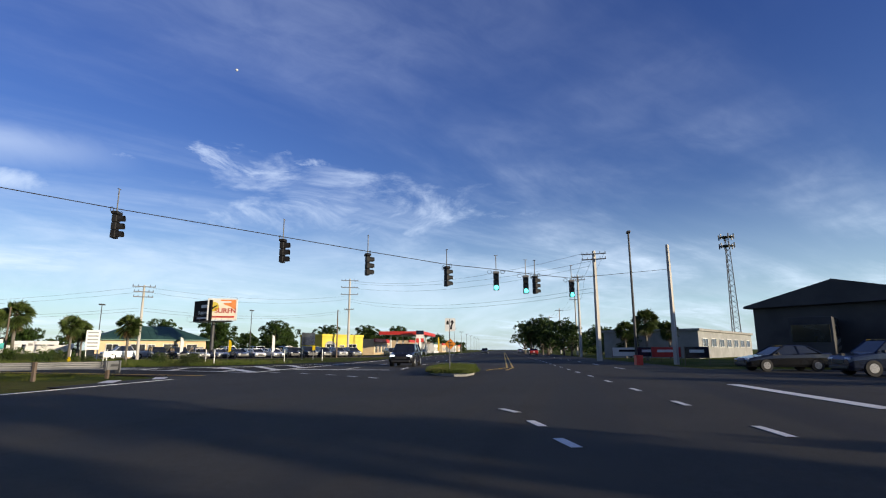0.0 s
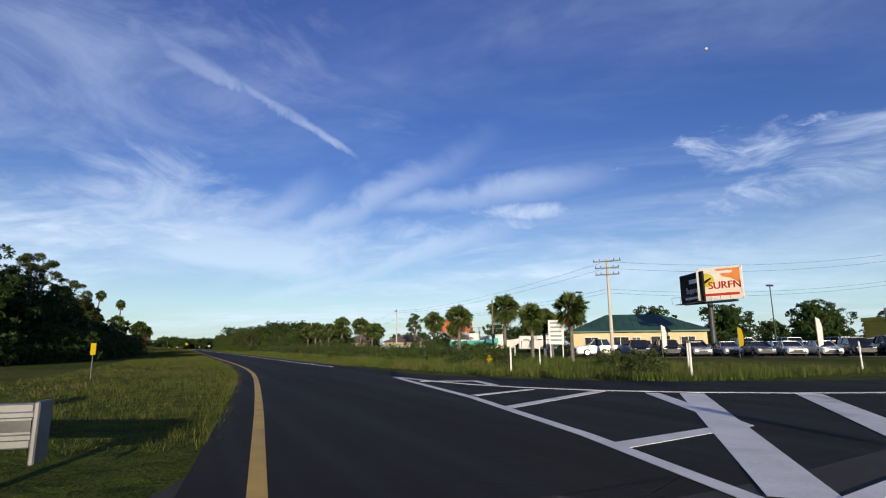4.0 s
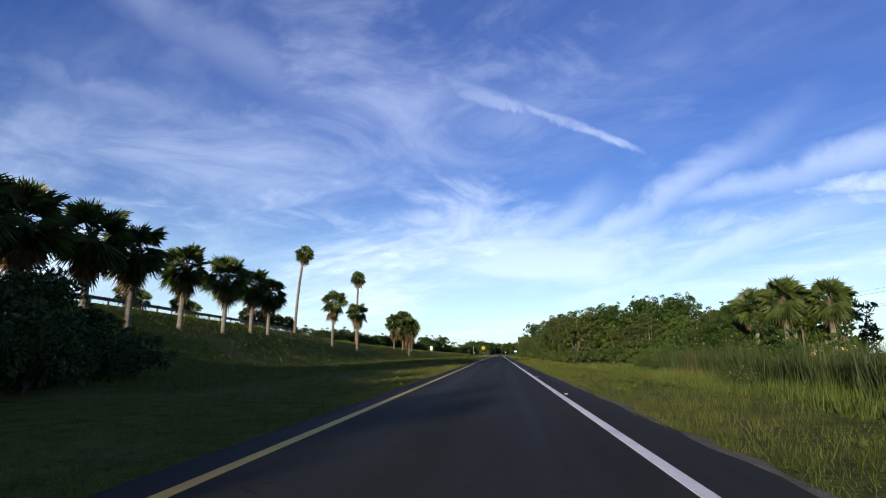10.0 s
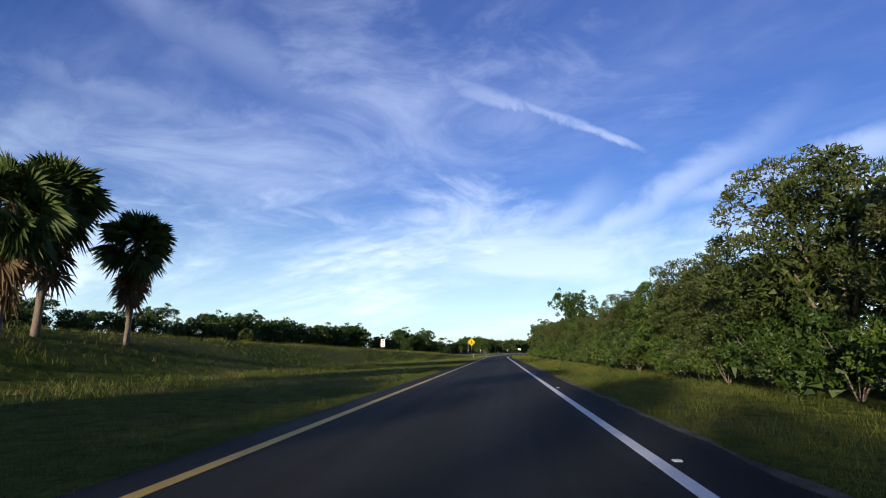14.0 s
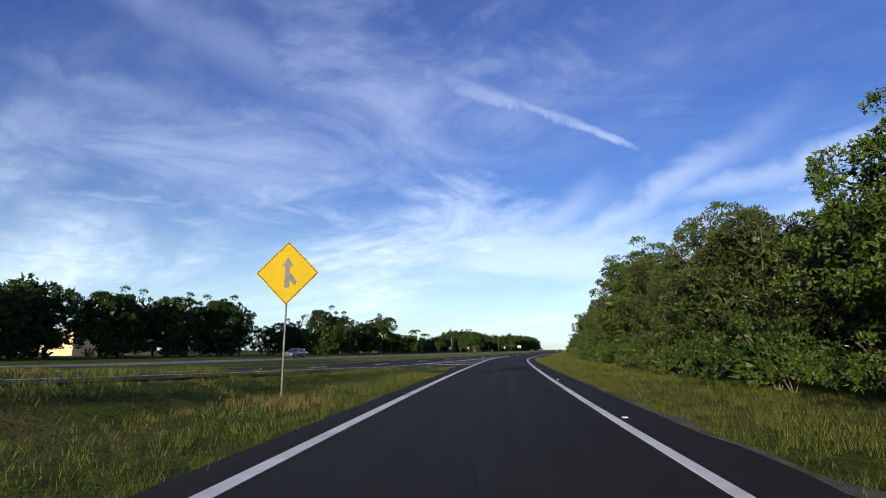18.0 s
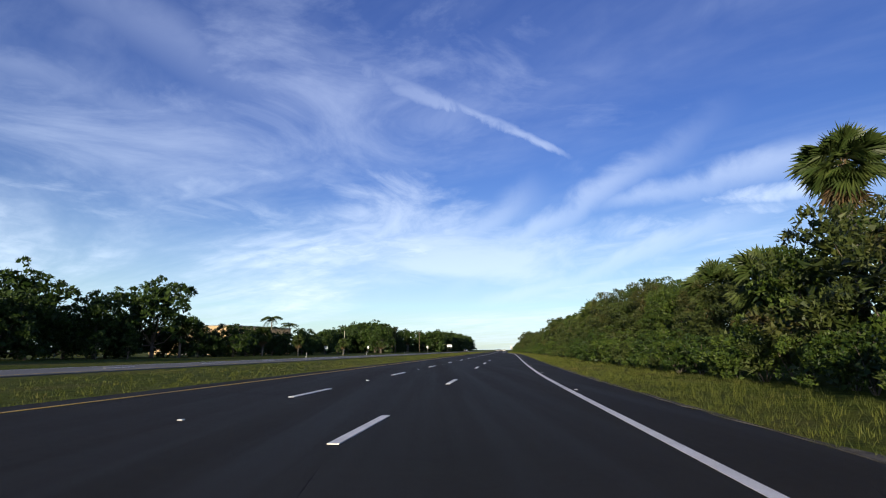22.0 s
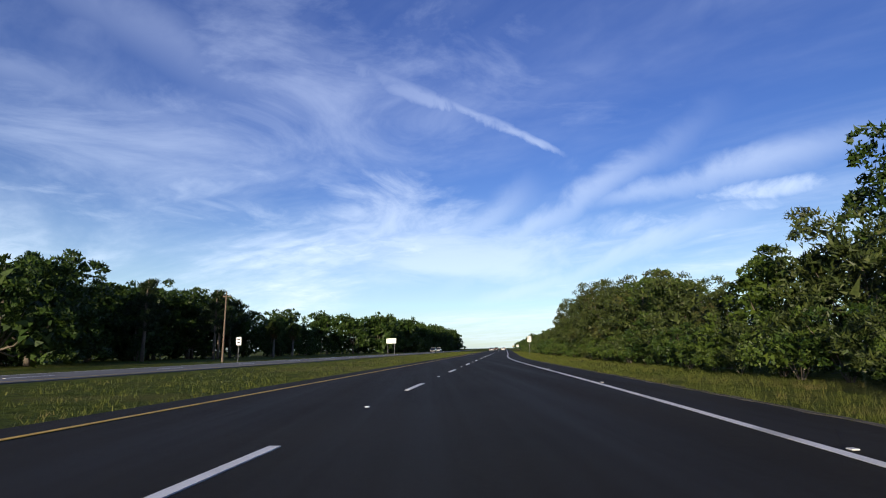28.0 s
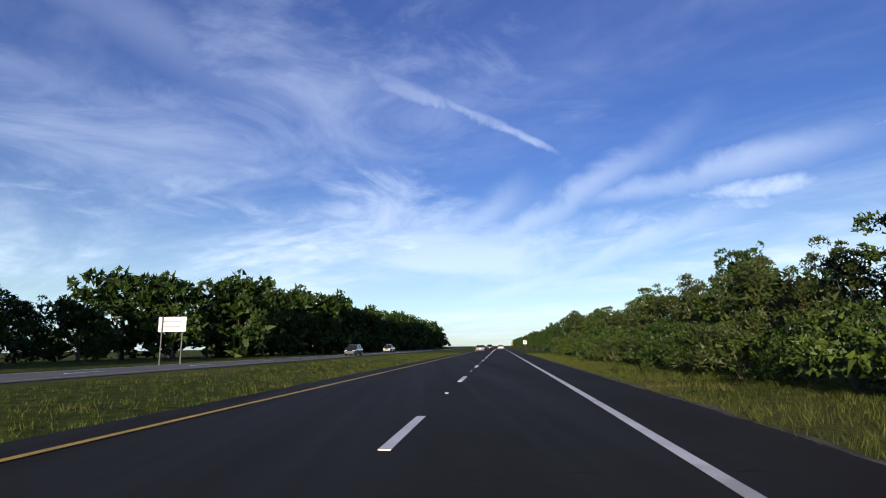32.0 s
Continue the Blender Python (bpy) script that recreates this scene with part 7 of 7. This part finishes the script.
# filling station canopy
t = thing("filling_station_canopy", "flat red and white filling station canopy on posts", "canopy", pose(98, -6.5, 0, 0, 0, 7))
wall_box(t, "roof_slab", (0, 0, 4.9), (22, 10, 0.5), WHITE_WALL)
wall_box(t, "fascia", (0, -5.06, 4.95), (22.2, 0.12, 0.75), RED)
wall_box(t, "fascia", (-11.06, 0, 4.95), (0.12, 10.2, 0.75), RED)
for x in (-8, 0, 8):
    for y in (-3, 3):
        wall_box(t, "post", (x, y, 2.3), (0.4, 0.4, 4.7), WHITE_WALL)
    wall_box(t, "pump_island", (x, 0, 0.75), (1.0, 2.2, 1.5), GREY_WALL)
t = thing("station_shop", "low shop behind the filling station", "shop", pose(108, 8, 0, 0, 0, 7))
wall_box(t, "wall", (0, 0, 1.9), (20, 8, 4.0), CREAM)
wall_box(t, "fascia", (0, -4.1, 3.6), (20.2, 0.3, 0.9), RED)
for k in range(5):
    opening(t, "window", -8 + 4 * k, -4.02, 1.5, 2.4, 1.9)
for k in range(7):
    x = 140 + 30 * k
    t = thing("shop", "low roadside shop along the street", "shop", pose(x, street_y(x, -20), 0, 0, 0, 7))
    wall_box(t, "wall", (0, 0, 2.0), (18, 10, 4.2), (CREAM, GREY_WALL, WHITE_WALL)[k % 3])
    wall_box(t, "fascia", (0, -5.1, 3.9), (18.4, 0.3, 0.8), (RED, ROOF_BROWN, ROOF_GREEN)[k % 3])
    for j in range(4):
        opening(t, "window", -6.6 + 4.4 * j, -5.02, 1.5, 2.4, 1.8)
# tall price sign by the station
t = thing("price_sign", "tall blue and red sign on a post by the station", "sign", pose(86, -12.5, 0, 0, 0, -70))
u_post(t, 0, 0, 5.4, 0.12, WHITE_WALL)
for z, mt in ((5.0, PAINTS["navy"]), (4.1, WHITE_WALL), (3.3, RED)):
    wall_box(t, "sign_box", (0, -0.02, z), (1.7, 0.25, 0.85), mt)
# south side: long low building, dark shed
t = thing("warehouse", "long pale low building behind the street's south corner", "building", pose(72, -64, 0, 0, 0, -28))
wall_box(t, "wall", (0, 0, 1.9), (34, 14, 4.0), GREY_WALL)
wall_box(t, "roof_edge", (0, 0, 4.0), (34.6, 14.6, 0.35), CONCRETE)
for k in range(7):
    opening(t, "window", -14 + 4.6 * k, 7.02, 2.2, 2.6, 1.2)
    opening(t, "window", -14 + 4.6 * k, -7.02, 2.2, 2.6, 1.2)
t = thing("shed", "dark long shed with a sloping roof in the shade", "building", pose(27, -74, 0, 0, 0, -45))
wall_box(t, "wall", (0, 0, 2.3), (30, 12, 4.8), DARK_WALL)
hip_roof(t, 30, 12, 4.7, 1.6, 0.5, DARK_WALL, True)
for k in range(5):
    wall_box(t, "bay_door", (-12 + 6 * k, 6.03, 1.7), (3.6, 0.1, 3.2), GREY_WALL)
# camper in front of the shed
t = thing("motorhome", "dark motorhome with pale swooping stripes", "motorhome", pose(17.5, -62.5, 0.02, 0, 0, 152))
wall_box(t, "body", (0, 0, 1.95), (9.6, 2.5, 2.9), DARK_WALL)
wall_box(t, "windscreen", (4.82, 0, 2.3), (0.06, 2.2, 1.2), GLASS)
for x in (-2.6, 0.2, 2.6):
    wall_box(t, "window", (x, 1.26, 2.5), (1.3, 0.05, 0.7), GLASS)
for k in range(2):
    flat(t, "stripe", [(-3.5, -0.5 + 0.5 * k), (1.0, -0.1 + 0.5 * k), (3.6, 0.5 + 0.3 * k), (3.6, 0.62 + 0.3 * k), (0.8, 0.1 + 0.5 * k), (-3.5, -0.2 + 0.5 * k)], pose(0, 1.27, 1.5, 90, 0, 180) , SIGN_BACK)
for x in (-3.0, 3.2):
    for y in (-1.1, 1.1):
        bm = bmesh.new()
        rod(bm, (x, y - 0.14, 0.5), (x, y + 0.14, 0.5), 0.5, 0.5, 16)
        part("wheel", bm, RUBBER, t)
# banners along the south verge
for x, y, w, mt, lb in ((34.0, -50.6, 3.6, WHITE_WALL, "white and blue banner staked in the verge"), (29.0, -52.0, 2.4, PAINTS["navy"], "dark blue banner staked in the verge"), (25.5, -53.0, 2.8, RED, "red banner with pale lettering on stakes"), (19.0, -54.2, 2.0, PAINTS["navy"], "dark banner staked in the shade")):
    t = thing("banner", lb, "banner", pose(x, y, 0, 0, 0, -75))
    for s_ in (-1, 1):
        u_post(t, s_ * w / 2, 0, 1.5, 0.03, POLE_WOOD)
    wall_box(t, "sheet", (0, 0, 1.0), (w, 0.02, 0.9), mt)
    flat(t, "text_bar", bar(0, 0.1, w * 0.6, 0.24), pose(0, -0.014, 1.0, 90, 0, 0), INK if mt == WHITE_WALL else SIGN_WHITE)
t = thing("utility_box", "small red utility box on the verge", "utility box", pose(17.2, -49.5, 0, 0, 0, 10))
wall_box(t, "cabinet", (0, 0, 0.35), (0.7, 0.5, 0.8), RED)
wall_box(t, "cap", (0, 0, 0.77), (0.76, 0.56, 0.06), RED)
# tan warehouse beyond the highway
t = thing("warehouse", "big tan warehouse beyond the trees", "warehouse", pose(-72, 558.6, 0, 0, 0, -24))
wall_box(t, "wall", (0, 0, 4.4), (34, 30, 9.0), TAN_WALL)
wall_box(t, "parapet", (0, 0, 8.95), (34.4, 30.4, 0.35), GREY_WALL)
for k in range(7):
    wall_box(t, "wall_joint", (-15 + 5 * k, -15.03, 4.3), (0.12, 0.08, 8.6), CREAM)
for k in range(3):
    opening(t, "door", -10 + 9 * k, -15.04, 1.6, 3.0, 3.2, GREY_WALL)
t = thing("warehouse", "pale warehouse far behind the dark trees", "warehouse", pose(-118, 404, 0, 0, 0, -20))
wall_box(t, "wall", (0, 0, 3.2), (30, 22, 6.6), CREAM)
wall_box(t, "parapet", (0, 0, 6.6), (30.4, 22.4, 0.3), WHITE_WALL)
opening(t, "door", 4, -11.04, 1.6, 3.0, 3.2, GREY_WALL)

# ---- billboard ----
t = thing("billboard", "two-faced billboard on a dark steel post", "billboard", pose(43.2, 8.3, -0.4) @ Matrix.Scale(0.9, 4))
bm = bmesh.new()
rod(bm, (0, 0, -0.3), (0, 0, 6.6), 0.32, 0.3, 14)
part("post", bm, DARK_STEEL, t)
bm = bmesh.new()
box(bm, (0, 0, 6.55), (0.5, 6.8, 0.25), 0, 0.02)
part("beam", bm, DARK_STEEL, t)
m_o = pose(-0.55, -1.9, 8.55, 0, 0, -70)
bm = bmesh.new()
box(bm, (0, 0.1, 0), (4.8, 0.25, 3.7), 0, 0.04, m_o)
f = part("poster_panel", bm, PEACH, t, "peach and orange poster with dark lettering and a white border")
m = m_o @ pose(0, -0.035, 0, 90, 0, 0)
for q in (bar(0, 1.74, 4.8, 0.22), bar(0, -1.74, 4.8, 0.22), bar(2.30, 0, 0.22, 3.7), bar(-2.30, 0, 0.22, 3.7)):
    flat(f, "border", q, m, SIGN_WHITE, 0.02)
flat(f, "orange_field", [(-0.4, 1.62), (2.18, 1.62), (2.18, -0.2), (1.2, 0.55), (0.4, 0.75)], m, ORANGE, 0.006)
flat(f, "sun_disc", [(-1.35 + 0.8 * math.cos(a), 0.45 + 0.8 * math.sin(a)) for a in np.linspace(0, math.tau, 20)[:-1]], m, YELLOW_WALL, 0.007)
for dx in (0.0, 0.03, 0.06):
    lettering("SURFN", 1.15, m @ pose(0.50 + dx, -0.25, 0.014), RED, f)
flat(f, "text_bar", bar(0.2, -1.25, 3.6, 0.28), m, RED, 0.012)
flat(f, "text_bar", bar(0.2, 1.25, 2.4, 0.3), m, SIGN_WHITE, 0.012)
flat(f, "surfboard", [(-1.5 + 0.75 * math.cos(a) * 0.9 + 0.2 * math.sin(a), 0.25 + 0.28 * math.sin(a) + 0.35 * math.cos(a)) for a in np.linspace(0, math.tau, 18)[:-1]], m, INK, 0.012)
m_b = pose(-0.55, 1.9, 8.35, 0, 0, -112)
bm = bmesh.new()
box(bm, (0, 0.1, 0), (5.2, 0.25, 3.5), 0, 0.04, m_b)
f = part("poster_panel", bm, INK, t, "black poster with white lettering")
m = m_b @ pose(0, -0.035, 0, 90, 0, 0)
lettering("Support", 0.95, m @ pose(0.4, -0.3, 0.012), SIGN_WHITE, f)
flat(f, "text_bar", bar(0.6, 0.75, 1.9, 0.5), m, SIGN_WHITE, 0.012)
flat(f, "text_bar", bar(0.2, -1.2, 3.4, 0.26), m, SIGN_WHITE, 0.012)
for sy in (-1, 1):
    bm = bmesh.new()
    box(bm, (-1.3, sy * 2.0, 6.5), (0.9, 4.2, 0.05), -sy * 20, 0.0)
    w_ = part("catwalk", bm, DARK_STEEL, t)
    bm = bmesh.new()
    for k in range(4):
        rod(bm, (-1.65, sy * (0.3 + 1.2 * k), 6.5), (-1.65, sy * (0.3 + 1.2 * k), 7.3), 0.02, 0.02, 5)
    rod(bm, (-1.65, sy * 0.3, 7.3), (-1.65, sy * 3.9, 7.3), 0.02, 0.02, 5)
    part("railing", bm, DARK_STEEL, w_)

# ---- things about the lot ----
t = thing("notice_sign", "dark square sign on two posts by the lot", "sign", pose(36.0, -11.3, 0, 0, 0, -50))
for s_ in (-0.7, 0.7):
    u_post(t, s_, 0, 3.5, 0.05)
wall_box(t, "panel", (0, -0.03, 2.65), (1.75, 0.05, 1.6), PAINTS["navy"])
wall_box(t, "small_plate", (0.75, -0.05, 1.5), (0.4, 0.02, 0.6), SIGN_YELLOW)
t = thing("lot_sign", "tall pale signboard with rows of grey lettering", "sign", pose(27.0, 13.2, 0, 0, 0, -45))
for s_ in (-0.6, 0.6):
    u_post(t, s_, 0.1, 3.6, 0.06, WHITE_WALL)
wall_box(t, "panel", (0, 0, 2.5), (1.5, 0.14, 2.4), SIGN_WHITE)
for k in range(5):
    flat(t, "text_bar", bar(0, 0.9 - 0.42 * k, 1.1, 0.18), pose(0, -0.075, 2.5, 90, 0, 0), SIGN_BACK)
for x, y, h, mt, lb in ((31.9, 4.6, 2.9, WHITE_WALL, "white feather flag on a pole"), (42.4, -2.3, 3.4, WHITE_WALL, "white feather flag by the cars"), (38.6, 2.2, 2.7, SIGN_YELLOW, "yellow feather flag by the cars"), (88.5, -16.0, 4.0, SIGN_YELLOW, "yellow feather flag by the station"), (80.0, -14.0, 3.8, WHITE_WALL, "white feather flag by the station")):
    t = thing("feather_flag", lb, "flag", pose(x, y, 0, 0, 0, -50))
    u_post(t, 0, 0, h, 0.025, GALV)
    bm = bmesh.new()
    prism(bm, [(0.03, 0.9), (0.38, 1.1), (0.42, h * 0.75), (0.3, h * 0.95), (0.03, h)], -0.01, 0.01, pose(0, 0, 0, 90, 0, 0))
    part("sail", bm, mt, t)
# low posts along the lot's edge
posts = "low white posts along the grass"
for x, y in ((12.1, -15.0), (8.6, -7.6), (19.0, -9.0), (15.3, -0.5), (17.3, 5.6), (19.6, 4.7), (24.5, -14.5), (30.5, -16.0)):
    t = thing("marker_post", "short white plastic marker post in the grass", "post", pose(x, y, 0), posts)
    bm = bmesh.new()
    rod(bm, (0, 0, -0.2), (0, 0, 1.25), 0.045, 0.045, 8)
    part("shaft", bm, WHITE_WALL, t)
    bm = bmesh.new()
    rod(bm, (0, 0, 1.25), (0, 0, 1.30), 0.05, 0.02, 8)
    part("cap", bm, WHITE_WALL, t)
t = thing("hydrant", "yellow fire hydrant in the grass", "hydrant", pose(11.2, -1.0, 0))
bm = bmesh.new()
rod(bm, (0, 0, -0.1), (0, 0, 0.55), 0.12, 0.11, 12)
rod(bm, (-0.18, 0, 0.42), (0.18, 0, 0.42), 0.06, 0.06, 8)
part("barrel", bm, SIGN_YELLOW, t)
bm = bmesh.new()
rod(bm, (0, 0, 0.55), (0, 0, 0.68), 0.13, 0.04, 12)
part("bonnet", bm, SIGN_YELLOW, t)
# fence posts behind the weeds
for k, y in enumerate(np.arange(40, 152, 7.5)):
    x = 21.5 + 0.012 * y + R.uniform(-0.3, 0.3)
    t = thing("fence_post", "weathered wooden fence post behind the weeds", "fence post", pose(x, y, 0, 0, R.uniform(-3, 3), 0), "fence posts behind the weeds")
    bm = bmesh.new()
    box(bm, (0, 0, 0.6), (0.13, 0.13, 1.7), 0, 0.015)
    part("shaft", bm, BARK_PALE, t)
    if k % 4 == 1:
        bm = bmesh.new()
        box(bm, (0, -0.08, 1.15), (1.1, 0.04, 0.12), 0, 0.01)
        part("cross_rail", bm, BARK_PALE, t)
# boats and trailers in the yard
def boat(label, x, y, turn, hull, cabin=True):
    t = thing("boat", label, "boat", pose(x, y, 0, 0, 0, turn))
    bm = bmesh.new()
    loft(bm, [(-3.2, 1.2, [(0.7, 0.9), (1.0, 1.9)]), (0, 1.25, [(0.6, 0.75), (1.0, 1.95)]), (2.4, 0.9, [(0.4, 0.95), (1.0, 2.15)]), (3.6, 0.15, [(0.5, 1.6), (1.0, 2.35)])], 2)
    part("hull", bm, hull, t)
    wall_box(t, "deck", (-0.6, 0, 1.97), (4.8, 2.1, 0.08), WHITE_WALL)
    if cabin:
        wall_box(t, "console", (0.2, 0, 2.5), (1.4, 1.3, 1.0), WHITE_WALL)
        wall_box(t, "windscreen", (0.95, 0, 3.1), (0.08, 1.2, 0.45), GLASS)
        for sx in (-0.8, 0.8):
            for sy in (-0.7, 0.7):
                u_post(t, 0.1 + sx, sy, 3.9, 0.03, GALV, 2.0)
        wall_box(t, "canopy", (0.1, 0, 3.92), (2.2, 1.8, 0.07), WHITE_WALL)
    for sx in (-1.6, 1.2):
        wall_box(t, "trailer_bunk", (sx, 0, 0.5), (0.2, 1.9, 0.9), GALV)
    return t


boat("white and teal boat on a trailer", 31, 38, -35, TEAL)
boat("white boat on a trailer", 38.5, 44, -20, WHITE_WALL)
boat("white boat without a canopy on a trailer", 45, 41, -30, WHITE_WALL, False)
for x, y, turn, lb in ((52, 52, -40, "white camper trailer in the yard"), (60, 108, -62, "white camper trailer behind the fence"), (64, 100, -60, "white camper trailer by the houses"), (44, 58, -30, "white box trailer in the yard"), (69, 93, -60, "white camper trailer near the road")):
    t = thing("camper_trailer", lb, "trailer", pose(x, y, 0, 0, 0, turn))
    bm = bmesh.new()
    box(bm, (0, 0, 1.75), (6.8, 2.4, 2.4), 0, 0.18)
    part("body", bm, WHITE_WALL, t)
    for q in (-2.0, 0.4, 2.2):
        wall_box(t, "window", (q, -1.21, 2.0), (1.0, 0.04, 0.6), GLASS)
    wall_box(t, "door", (-0.8, -1.21, 1.6), (0.65, 0.05, 1.8), GREY_WALL)
    for q in (-0.5, 0.5):
        bm = bmesh.new()
        rod(bm, (q, -1.15, 0.35), (q, 1.15, 0.35), 0.35, 0.35, 14)
        part("wheel", bm, RUBBER, t)
    wall_box(t, "hitch", (3.9, 0, 0.5), (1.2, 0.12, 0.1), DARK_STEEL)
t = thing("yard_wall", "low white block wall before the houses", "wall", pose(52, 118, 0, 0, 0, -62))
wall_box(t, "wall", (0, 0, 0.7), (26, 0.2, 1.6), WHITE_WALL)
wall_box(t, "coping", (0, 0, 1.53), (26.2, 0.3, 0.08), CONCRETE)
for k in range(9):
    wall_box(t, "pier", (-12.8 + 3.2 * k, -0.02, 0.75), (0.35, 0.32, 1.7), WHITE_WALL)

# ---- the moon ----
bm = bmesh.new()
bmesh.ops.create_icosphere(bm, subdivisions=3, radius=10.0, matrix=Matrix.Translation(az_el(54.2, 28.0) * 4200))
o = part("moon", bm, MOON, None, smooth=True)
tagged(o, "pale half moon in the daytime sky", "moon", kind="structure")
